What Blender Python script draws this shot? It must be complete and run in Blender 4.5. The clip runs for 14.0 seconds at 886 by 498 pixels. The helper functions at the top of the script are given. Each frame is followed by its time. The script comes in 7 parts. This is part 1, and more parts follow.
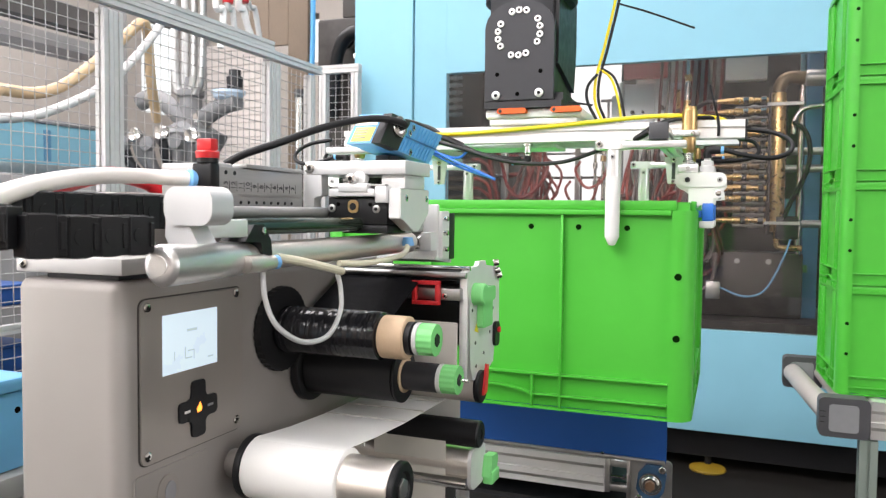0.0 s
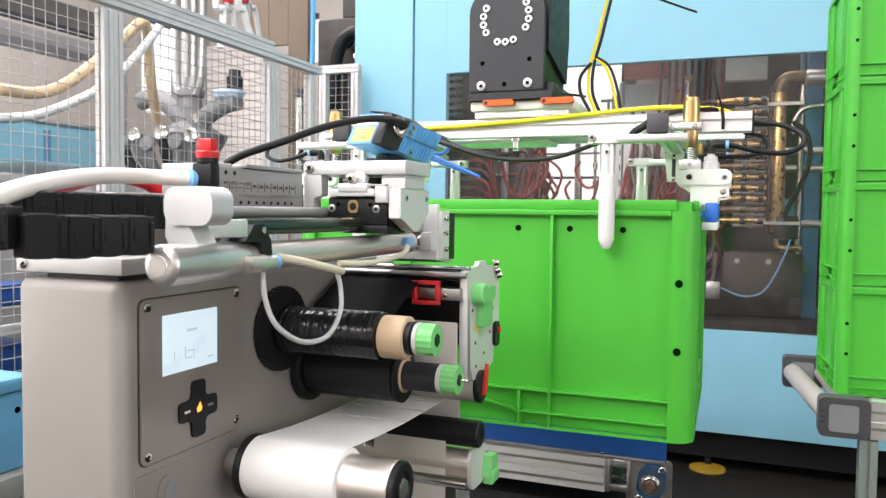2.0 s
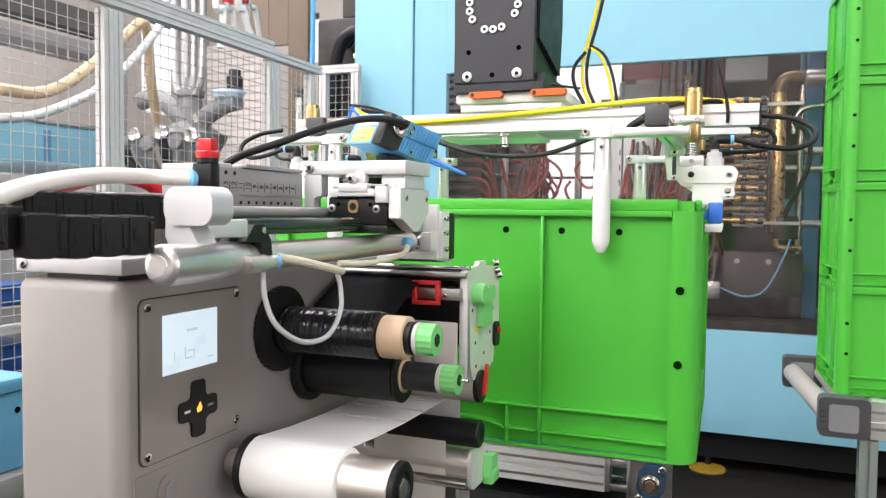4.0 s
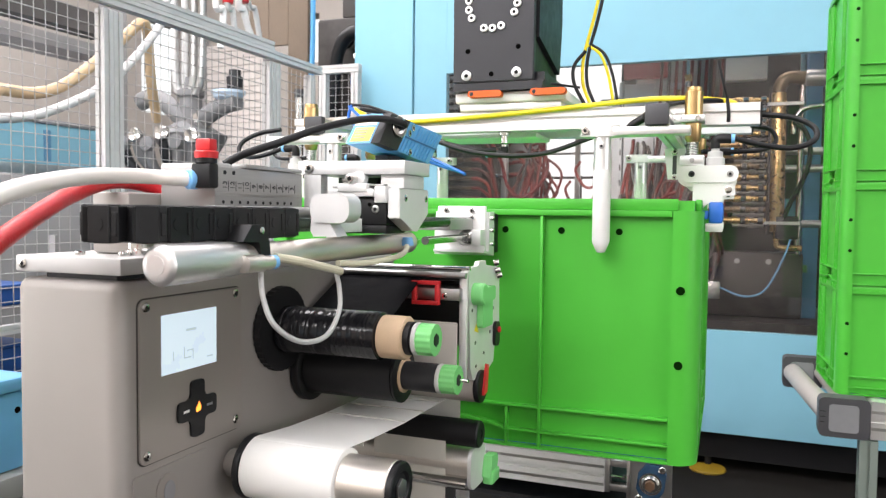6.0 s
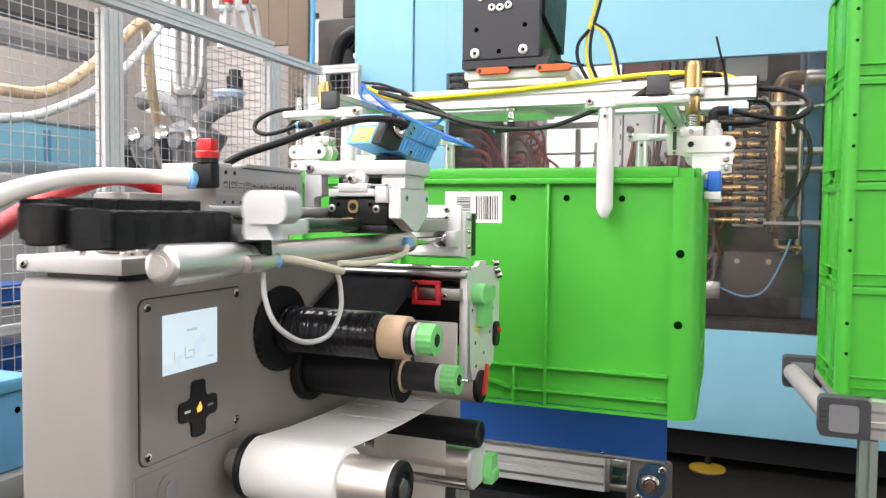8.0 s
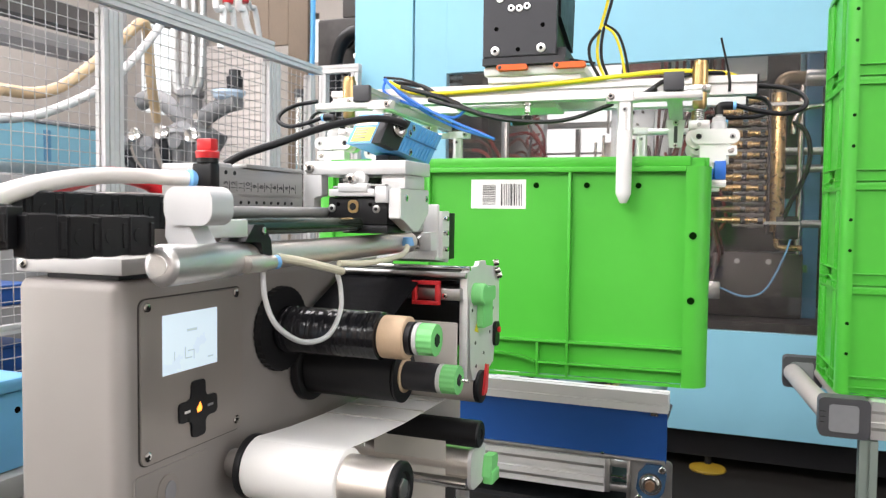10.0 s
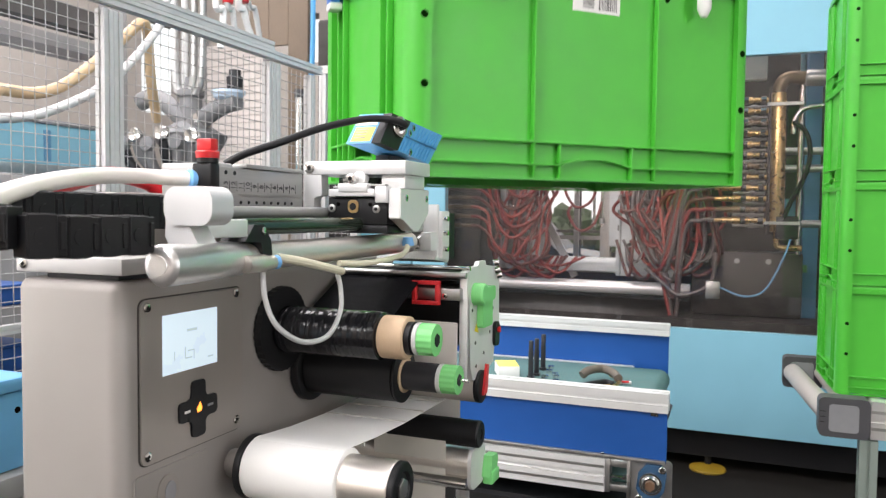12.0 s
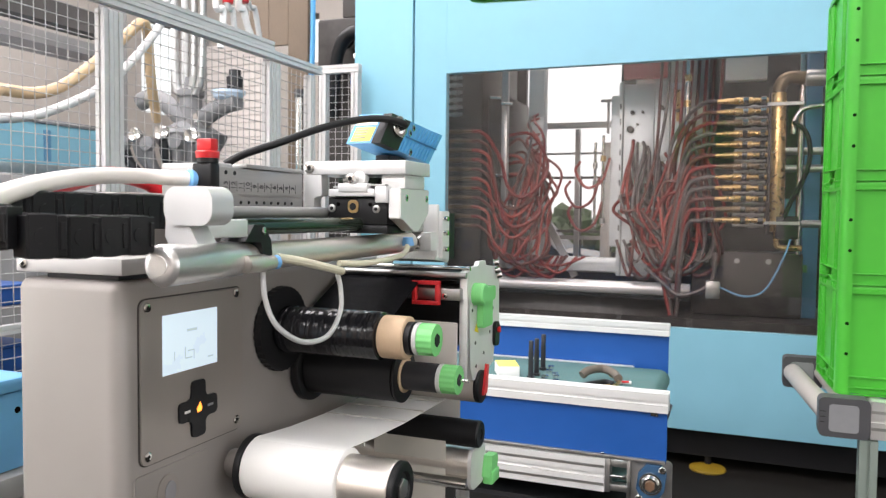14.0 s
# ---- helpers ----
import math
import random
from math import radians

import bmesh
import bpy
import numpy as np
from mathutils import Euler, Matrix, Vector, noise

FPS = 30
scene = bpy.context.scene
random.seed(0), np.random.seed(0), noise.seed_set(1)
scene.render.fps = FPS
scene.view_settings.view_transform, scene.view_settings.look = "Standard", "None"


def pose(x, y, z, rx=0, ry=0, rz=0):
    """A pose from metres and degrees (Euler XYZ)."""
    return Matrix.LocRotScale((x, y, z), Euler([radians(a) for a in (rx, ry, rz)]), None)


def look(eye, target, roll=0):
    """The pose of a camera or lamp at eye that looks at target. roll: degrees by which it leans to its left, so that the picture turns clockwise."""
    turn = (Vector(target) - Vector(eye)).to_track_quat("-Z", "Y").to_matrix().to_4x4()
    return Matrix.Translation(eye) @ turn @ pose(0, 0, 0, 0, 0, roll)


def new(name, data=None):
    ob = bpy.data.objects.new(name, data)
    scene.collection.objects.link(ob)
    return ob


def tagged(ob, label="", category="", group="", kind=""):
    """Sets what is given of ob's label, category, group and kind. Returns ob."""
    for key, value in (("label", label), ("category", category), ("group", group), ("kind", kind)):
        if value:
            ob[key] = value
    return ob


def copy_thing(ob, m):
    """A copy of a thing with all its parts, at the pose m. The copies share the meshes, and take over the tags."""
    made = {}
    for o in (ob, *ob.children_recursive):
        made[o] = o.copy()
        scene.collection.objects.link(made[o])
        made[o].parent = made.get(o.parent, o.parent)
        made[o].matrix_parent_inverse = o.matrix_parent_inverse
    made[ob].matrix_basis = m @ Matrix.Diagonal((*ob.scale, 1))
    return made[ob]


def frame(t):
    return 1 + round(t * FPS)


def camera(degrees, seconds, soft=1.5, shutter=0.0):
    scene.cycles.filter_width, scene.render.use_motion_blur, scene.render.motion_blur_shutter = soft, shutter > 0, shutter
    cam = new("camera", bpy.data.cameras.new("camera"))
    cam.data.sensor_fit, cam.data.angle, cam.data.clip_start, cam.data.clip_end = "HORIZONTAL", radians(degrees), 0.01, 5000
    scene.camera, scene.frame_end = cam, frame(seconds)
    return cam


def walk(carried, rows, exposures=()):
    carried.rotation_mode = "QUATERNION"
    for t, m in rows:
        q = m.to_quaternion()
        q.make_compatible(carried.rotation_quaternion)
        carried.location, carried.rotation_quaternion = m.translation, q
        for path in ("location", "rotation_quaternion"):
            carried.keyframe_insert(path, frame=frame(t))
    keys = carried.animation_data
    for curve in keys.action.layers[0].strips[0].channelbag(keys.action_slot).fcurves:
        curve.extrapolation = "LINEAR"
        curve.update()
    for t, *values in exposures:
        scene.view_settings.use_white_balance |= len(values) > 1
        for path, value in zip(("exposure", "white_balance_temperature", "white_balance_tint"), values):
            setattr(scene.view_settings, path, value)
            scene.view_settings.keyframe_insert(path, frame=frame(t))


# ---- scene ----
# The camera stands still on a tripod, 1.30 m above the floor.
EYE = (0.0, 0.0, 1.30)
cam = camera(60.43, 14.0, soft=1.25, shutter=0.5)
cam.data.dof.use_dof, cam.data.dof.focus_distance, cam.data.dof.aperture_fstop = True, 0.85, 20.0
STAND = look(EYE, (EYE[0] - 0.364913, EYE[1] + 0.929784, EYE[2] - 0.048369), 0.645)
walk(cam, [(0.0, STAND), (14.0, STAND)])
scene.view_settings.exposure = 0.72

# ---- world and light ----
world = bpy.data.worlds.new("World")
scene.world = world
world.use_nodes = True
wn, wl = world.node_tree.nodes, world.node_tree.links
sky = wn.new("ShaderNodeTexSky")
sky.sky_type = "NISHITA"
sky.sun_disc = False
sky.dust_density = 6.0
sky.sun_elevation = radians(42)
sky.sun_rotation = radians(0)
wn["Background"].inputs["Strength"].default_value = 0.15
wl.new(sky.outputs[0], wn["Background"].inputs["Color"])

sun_data = bpy.data.lights.new("sun", "SUN")
sun_data.energy, sun_data.angle, sun_data.color = 1.0, radians(12), (1.0, 0.97, 0.93)
sun = new("sun", sun_data)
sun.matrix_world = look((0, 30, 24), (0, 0, 0))


def daylight(name, m, sx, sy, watts, colour=(1.0, 0.945, 0.955)):
    """An added area lamp at an assumed, unseen roof light or window of the hall."""
    data = bpy.data.lights.new(name, "AREA")
    data.shape, data.size, data.size_y, data.energy, data.color = "RECTANGLE", sx, sy, watts, colour
    ob = new(name, data)
    ob.matrix_world = m
    return ob


daylight("roof_fill_lamp", pose(-2.0, -1.2, 5.35), 1.6, 7.4, 235)
daylight("roof_fill_lamp", pose(2.6, -0.6, 5.35), 1.6, 9.0, 95)
# added to brighten what stands behind the fence
daylight("roof_fill_lamp", pose(-5.2, 3.6, 5.35), 1.6, 7.4, 245)
# no roof slot above this one: added to brighten the machine's inside
daylight("roof_fill_lamp", pose(-0.9, 4.9, 5.35), 2.2, 1.6, 70)
# south lamp, set high to stay out of the machine pane
daylight("side_fill_lamp", pose(-2.8, -4.95, 4.62, 78, 0, 0), 7.0, 1.0, 220, (1.0, 0.98, 0.985))
daylight("side_fill_lamp", pose(-7.4, -2.4, 2.2, 90, 0, -90), 3.0, 2.6, 140, (1.0, 0.98, 0.96))
# east lamp, added to brighten the crate as it turns
daylight("side_fill_lamp", pose(5.45, -1.5, 2.5, 90, 0, 90), 3.6, 2.8, 75, (1.0, 0.98, 0.97))


# ---- materials ----
def mat(name, colour, rough=0.5, metal=0.0, vary=0.08, scale=30.0, bump=0.0, bscale=200.0, wear=0.0, brushed=None,
        coat=0.0, trans=0.0, ior=1.45, emit=None, power=0.0, alpha=None, island=0.0, sheen=0.0):
    m = bpy.data.materials.new(name)
    m.use_nodes = True
    n, l = m.node_tree.nodes, m.node_tree.links
    b = n["Principled BSDF"]
    b.inputs["Roughness"].default_value, b.inputs["Metallic"].default_value = rough, metal
    b.inputs["Coat Weight"].default_value, b.inputs["IOR"].default_value = coat, ior
    b.inputs["Transmission Weight"].default_value = trans
    if emit:
        b.inputs["Emission Color"].default_value, b.inputs["Emission Strength"].default_value = (*emit, 1), power
    tc = n.new("ShaderNodeTexCoord")
    big = n.new("ShaderNodeTexNoise")
    big.inputs["Scale"].default_value, big.inputs["Detail"].default_value = scale, 6
    if brushed:
        mp = n.new("ShaderNodeMapping")
        mp.inputs["Scale"].default_value = brushed
        l.new(tc.outputs["Object"], mp.inputs["Vector"])
        l.new(mp.outputs[0], big.inputs["Vector"])
    else:
        l.new(tc.outputs["Object"], big.inputs["Vector"])
    slow = n.new("ShaderNodeTexNoise")
    slow.inputs["Scale"].default_value, slow.inputs["Detail"].default_value = scale * 0.12 + 0.8, 3
    l.new(tc.outputs["Object"], slow.inputs["Vector"])
    add = n.new("ShaderNodeMath")
    add.operation = "ADD"
    l.new(big.outputs[0], add.inputs[0])
    l.new(slow.outputs[0], add.inputs[1])
    ramp = n.new("ShaderNodeMapRange")
    ramp.inputs["From Min"].default_value, ramp.inputs["From Max"].default_value = 0.7, 1.3
    ramp.inputs["To Min"].default_value, ramp.inputs["To Max"].default_value = 1 - vary, 1 + vary
    l.new(add.outputs[0], ramp.inputs["Value"])
    mix = n.new("ShaderNodeMix")
    mix.data_type, mix.blend_type = "RGBA", "MULTIPLY"
    mix.inputs["Factor"].default_value = 1.0
    mix.inputs["A"].default_value = (*colour, 1)
    l.new(ramp.outputs[0], mix.inputs["B"])
    out = mix.outputs["Result"]
    if island:
        oi = n.new("ShaderNodeObjectInfo")
        r2 = n.new("ShaderNodeMapRange")
        r2.inputs["To Min"].default_value, r2.inputs["To Max"].default_value = 1 - island, 1 + island
        l.new(oi.outputs["Random"], r2.inputs["Value"])
        m2 = n.new("ShaderNodeMix")
        m2.data_type, m2.blend_type = "RGBA", "MULTIPLY"
        m2.inputs["Factor"].default_value = 1.0
        l.new(out, m2.inputs["A"])
        l.new(r2.outputs[0], m2.inputs["B"])
        out = m2.outputs["Result"]
    l.new(out, b.inputs["Base Color"])
    rr = n.new("ShaderNodeMapRange")
    rr.inputs["From Min"].default_value, rr.inputs["From Max"].default_value = 0.3, 0.7
    rr.inputs["To Min"].default_value, rr.inputs["To Max"].default_value = max(rough - 0.06 - wear, 0.02), min(rough + 0.06 + wear, 1)
    l.new(big.outputs[0], rr.inputs["Value"])
    l.new(rr.outputs[0], b.inputs["Roughness"])
    if bump:
        fine = n.new("ShaderNodeTexNoise")
        fine.inputs["Scale"].default_value, fine.inputs["Detail"].default_value = bscale, 4
        l.new(tc.outputs["Object"], fine.inputs["Vector"])
        bp = n.new("ShaderNodeBump")
        bp.inputs["Strength"].default_value, bp.inputs["Distance"].default_value = bump, 0.002
        l.new(fine.outputs[0], bp.inputs["Height"])
        l.new(bp.outputs[0], b.inputs["Normal"])
    return m


def glass(name, colour, rough=0.0, haze_mix=0.0):
    """A clear sheet: mostly see-through, with a plain gloss."""
    m = bpy.data.materials.new(name)
    m.use_nodes = True
    n, l = m.node_tree.nodes, m.node_tree.links
    n.remove(n["Principled BSDF"])
    tr, gl, mx, fr = (n.new(k) for k in ("ShaderNodeBsdfTransparent", "ShaderNodeBsdfGlossy", "ShaderNodeMixShader", "ShaderNodeFresnel"))
    tr.inputs[0].default_value = (*colour, 1)
    gl.inputs["Roughness"].default_value = rough
    fr.inputs["IOR"].default_value = 1.5
    l.new(fr.outputs[0], mx.inputs[0])
    l.new(tr.outputs[0], mx.inputs[1])
    l.new(gl.outputs[0], mx.inputs[2])
    # a thin diffuse share imitates the reflected haze on the pane
    haze_bsdf, top = n.new("ShaderNodeBsdfDiffuse"), n.new("ShaderNodeMixShader")
    haze_bsdf.inputs[0].default_value = (0.7, 0.68, 0.65, 1)
    top.inputs[0].default_value = haze_mix
    l.new(mx.outputs[0], top.inputs[1])
    l.new(haze_bsdf.outputs[0], top.inputs[2])
    l.new(top.outputs[0], n["Material Output"].inputs[0])
    return m


GREEN = mat("green_crate_plastic", (0.068, 0.435, 0.037), 0.40, vary=0.05, scale=25, bump=0.05, bscale=500)
BLUE_MACHINE = mat("light_blue_machine_paint", (0.230, 0.485, 0.605), 0.5, vary=0.03, scale=6, bump=0.03, bscale=300)
BLUE_SHEET = mat("deep_blue_sheet_metal", (0.010, 0.080, 0.32), 0.42, vary=0.08, scale=14)
ALU = mat("anodised_aluminium", (0.78, 0.78, 0.77), 0.38, metal=0.85, vary=0.05, scale=40, brushed=(2, 60, 60))
ALU_MATT = mat("bead_blasted_aluminium", (0.80, 0.80, 0.79), 0.5, metal=0.55, vary=0.04, scale=60, bump=0.04, bscale=900)
ALU_CLEAR = mat("clear_anodised_profile", (0.74, 0.74, 0.73), 0.42, metal=0.4, vary=0.04, scale=40, brushed=(2, 60, 60))
DARK_ROD = mat("dark_ground_rod", (0.055, 0.075, 0.055), 0.2, metal=0.7, vary=0.06, scale=30)
STEEL = mat("polished_steel", (0.72, 0.71, 0.69), 0.16, metal=1.0, vary=0.05, scale=30)
STEEL_DULL = mat("dull_steel", (0.45, 0.45, 0.44), 0.4, metal=1.0, vary=0.12, scale=50)
STAINLESS = mat("stainless_tube", (0.80, 0.75, 0.69), 0.36, metal=0.85, vary=0.02, scale=20, brushed=(60, 3, 60))
BLACK = mat("black_plastic", (0.009, 0.009, 0.010), 0.45, ior=1.38, vary=0.15, scale=60, bump=0.04, bscale=600)
BLACK_GLOSS = mat("glossy_black_film", (0.012, 0.012, 0.014), 0.16, vary=0.1, scale=40, brushed=(400, 2, 2))
BLACK_METAL = mat("black_anodised_metal", (0.035, 0.036, 0.040), 0.42, metal=0.4, vary=0.1, scale=50, bump=0.03, bscale=900)
GREY_PAINT = mat("warm_grey_powder_coat", (0.300, 0.277, 0.259), 0.46, metal=0.25, vary=0.05, scale=18, bump=0.10, bscale=1500)
GREY_DARK = mat("dark_grey_plastic", (0.065, 0.065, 0.07), 0.5, vary=0.06, scale=50)
GREY_MID = mat("mid_grey_plastic", (0.24, 0.24, 0.25), 0.5, vary=0.05, scale=50)
WHITE = mat("white_paint", (0.80, 0.79, 0.77), 0.4, vary=0.03, scale=30)
WHITE_PLASTIC = mat("white_plastic", (0.82, 0.81, 0.79), 0.35, vary=0.03, scale=30)
PAPER = mat("label_paper", (0.83, 0.82, 0.79), 0.6, vary=0.02, scale=20)
LINER = mat("glassine_liner", (0.62, 0.60, 0.54), 0.45, vary=0.03, scale=20)
CREAM_HOSE = mat("milky_pneumatic_hose", (0.88, 0.83, 0.77), 0.35, vary=0.03, scale=20)
CREAM_TUBE = mat("cream_pneumatic_tube", (0.70, 0.66, 0.50), 0.35, vary=0.04, scale=30)
GREY_TUBE = mat("grey_pneumatic_tube", (0.55, 0.55, 0.54), 0.35, vary=0.04, scale=30)
RED = mat("red_plastic", (0.60, 0.025, 0.03), 0.38, vary=0.06, scale=40)
RED_HOSE = mat("red_mesh_sleeve", (0.52, 0.008, 0.016), 0.36, vary=0.14, scale=260, bump=0.25, bscale=700)
LIME = mat("light_green_plastic", (0.20, 0.62, 0.20), 0.4, vary=0.05, scale=60)
TAN = mat("cardboard_core", (0.60, 0.44, 0.29), 0.75, vary=0.06, scale=60, bump=0.1, bscale=500)
BRASS = mat("brass", (0.62, 0.43, 0.20), 0.3, metal=1.0, vary=0.1, scale=50)
YELLOW = mat("yellow_cable_sheath", (0.82, 0.66, 0.02), 0.4, vary=0.04, scale=40)
BLUE_PLASTIC = mat("blue_plastic", (0.03, 0.16, 0.62), 0.4, vary=0.05, scale=40)
SKY_BLUE = mat("scanner_blue_paint", (0.10, 0.36, 0.66), 0.4, vary=0.05, scale=60)
RING_BLUE = mat("pale_blue_collar", (0.20, 0.48, 0.85), 0.4, vary=0.03, scale=60)
ORANGE = mat("orange_plastic", (0.80, 0.12, 0.015), 0.42, vary=0.05, scale=60)
BELT = mat("green_grey_belt", (0.085, 0.17, 0.165), 0.6, vary=0.12, scale=40, bump=0.1, bscale=900)
# near-black all over: the darkness below the machine is in this base colour
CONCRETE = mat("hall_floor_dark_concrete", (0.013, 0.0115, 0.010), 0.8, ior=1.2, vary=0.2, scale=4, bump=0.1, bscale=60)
PLASTER = mat("hall_wall_plaster", (0.47, 0.43, 0.39), 0.8, vary=0.06, scale=4, bump=0.1, bscale=80)
CEIL = mat("hall_ceiling_sheet", (0.62, 0.61, 0.58), 0.7, vary=0.05, scale=3)
DARK_STEEL = mat("machine_dark_steel", (0.055, 0.05, 0.047), 0.45, metal=0.6, vary=0.35, scale=12)
MOLD_STEEL = mat("mould_plate_steel", (0.50, 0.50, 0.48), 0.35, metal=0.9, vary=0.15, scale=12)
HOSE_RED = mat("dark_red_hose", (0.17, 0.024, 0.022), 0.4, vary=0.2, scale=40)
HOSE_GREY = mat("grey_hose", (0.085, 0.072, 0.070), 0.4, vary=0.2, scale=40)
SCREEN = mat("lit_display", (0.6, 0.7, 0.75), 0.3, emit=(0.66, 0.80, 0.92), power=0.36, vary=0.02)
AMBER = mat("amber_indicator", (0.9, 0.3, 0.05), 0.3, emit=(1.0, 0.25, 0.03), power=1.6)
YELLOW_STICKER = mat("yellow_warning_sticker", (0.85, 0.70, 0.14), 0.5, vary=0.03)
INK = mat("black_ink", (0.03, 0.03, 0.03), 0.6)
PALE_INK = mat("grey_print", (0.35, 0.36, 0.36), 0.6)
PANE = glass("clear_safety_glass", (0.96, 0.93, 0.92), 0.0, haze_mix=0.008)
STONE_BLUE = mat("pale_blue_plastic", (0.16, 0.42, 0.70), 0.45, vary=0.05, scale=20)


# ---- mesh helpers ----
def box(bm, x0, x1, y0, y1, z0, z1, bevel=0.0, m=None, seg=2):
    made = bmesh.ops.create_cube(bm, size=1.0)["verts"]
    for v in made:
        v.co = Vector(((x0 + x1) / 2 + v.co.x * (x1 - x0), (y0 + y1) / 2 + v.co.y * (y1 - y0), (z0 + z1) / 2 + v.co.z * (z1 - z0)))
        if m is not None:
            v.co = m @ v.co
    if bevel:
        edges = list({e for v in made for e in v.link_edges})
        bmesh.ops.bevel(bm, geom=edges, offset=bevel, segments=seg, affect="EDGES", profile=0.5)
    return bm


def cyl(bm, p0, p1, r, seg=24, r2=None, bevel=0.0, caps=True):
    p0, p1 = Vector(p0), Vector(p1)
    d = p1 - p0
    m = Matrix.Translation((p0 + p1) / 2) @ d.to_track_quat("Z", "Y").to_matrix().to_4x4()
    made = bmesh.ops.create_cone(bm, cap_ends=caps, segments=seg, radius1=r, radius2=r if r2 is None else r2, depth=d.length, matrix=m)["verts"]
    if bevel:
        edges = [e for e in {e for v in made for e in v.link_edges} if any(len(f.verts) > 4 for f in e.link_faces)]
        bmesh.ops.bevel(bm, geom=edges, offset=bevel, segments=2, affect="EDGES", profile=0.5)
    return bm


def lathe(bm, p0, direction, profile, seg=28):
    """A turned body: profile of (distance along, radius)."""
    m = Matrix.Translation(p0) @ Vector(direction).to_track_quat("Z", "Y").to_matrix().to_4x4()
    rings = []
    for z, r in profile:
        rings.append([bm.verts.new(m @ Vector((r * math.cos(2 * math.pi * i / seg), r * math.sin(2 * math.pi * i / seg), z))) for i in range(seg)])
    for a, b in zip(rings, rings[1:]):
        for i in range(seg):
            bm.faces.new((a[i], a[(i + 1) % seg], b[(i + 1) % seg], b[i]))
    bm.faces.new(rings[0][::-1])
    bm.faces.new(rings[-1])
    return bm


def prism(bm, pts, axis, a0, a1, m=None):
    """pts in the plane across the axis: x -> (y, z), y -> (x, z), z -> (x, y)."""
    def put(p, a):
        v = {"x": Vector((a, p[0], p[1])), "y": Vector((p[0], a, p[1])), "z": Vector((p[0], p[1], a))}[axis]
        return m @ v if m is not None else v
    lo, hi = [bm.verts.new(put(p, a0)) for p in pts], [bm.verts.new(put(p, a1)) for p in pts]
    bm.faces.new(lo)
    bm.faces.new(hi)
    k = len(pts)
    for i in range(k):
        bm.faces.new((lo[i], lo[(i + 1) % k], hi[(i + 1) % k], hi[i]))
    return bm


def smooth_line(points, steps=8):
    """Catmull-Rom through the points."""
    p = [Vector(q) for q in points]
    p = [2 * p[0] - p[1], *p, 2 * p[-1] - p[-2]]
    out = []
    for i in range(1, len(p) - 2):
        a, b, c, d = p[i - 1:i + 3]
        for s in range(steps):
            t = s / steps
            out.append(0.5 * (2 * b + (c - a) * t + (2 * a - 5 * b + 4 * c - d) * t * t + (3 * b - a - 3 * c + d) * t ** 3))
    out.append(p[-2])
    return out


def hose(bm, points, r, seg=10, steps=8, ripple=0.0, every=2):
    line = smooth_line(points, steps)
    rings, side = [], None
    for i, c in enumerate(line):
        d = (line[min(i + 1, len(line) - 1)] - line[max(i - 1, 0)]).normalized()
        if side is None:
            side = d.orthogonal().normalized()
        side = (side - d * side.dot(d)).normalized()
        up = d.cross(side)
        rad = r * (1 + (ripple if (i // every) % 2 else 0))
        rings.append([bm.verts.new(c + rad * (side * math.cos(2 * math.pi * k / seg) + up * math.sin(2 * math.pi * k / seg))) for k in range(seg)])
    for a, b in zip(rings, rings[1:]):
        for k in range(seg):
            bm.faces.new((a[k], a[(k + 1) % seg], b[(k + 1) % seg], b[k]))
    bm.faces.new(rings[0][::-1])
    bm.faces.new(rings[-1])
    return bm


def rounded(x0, x1, y0, y1, r, seg=5):
    """Outline of a rectangle with rounded corners."""
    pts = []
    for cx, cy, a0 in ((x1 - r, y1 - r, 0), (x0 + r, y1 - r, 90), (x0 + r, y0 + r, 180), (x1 - r, y0 + r, 270)):
        for i in range(seg + 1):
            a = radians(a0 + 90 * i / seg)
            pts.append((cx + r * math.cos(a), cy + r * math.sin(a)))
    return pts


def finish(bm, name, material, angle=35):
    bmesh.ops.recalc_face_normals(bm, faces=bm.faces)
    me = bpy.data.meshes.new(name)
    bm.to_mesh(me)
    bm.free()
    me.materials.append(material)
    for p in me.polygons:
        p.use_smooth = True
    me.set_sharp_from_angle(angle=radians(angle))
    return me


def part(name, bm, material, parent, label=""):
    ob = new(name, finish(bm, name, material))
    ob.parent = parent
    return tagged(ob, label)


def solo(name, bm, material, label="", category="", group="", kind=""):
    return tagged(new(name, finish(bm, name, material)), label, category, group, kind)


def thing(name, m=None, label="", category="", group="", kind=""):
    ob = new(name)
    ob.empty_display_size = 0.05
    ob.matrix_world = m if m is not None else Matrix()
    return tagged(ob, label, category, group, kind)


def B(*a, **k):
    return box(bmesh.new(), *a, **k)


def C(*a, **k):
    return cyl(bmesh.new(), *a, **k)


def H(*a, **k):
    return hose(bmesh.new(), *a, **k)


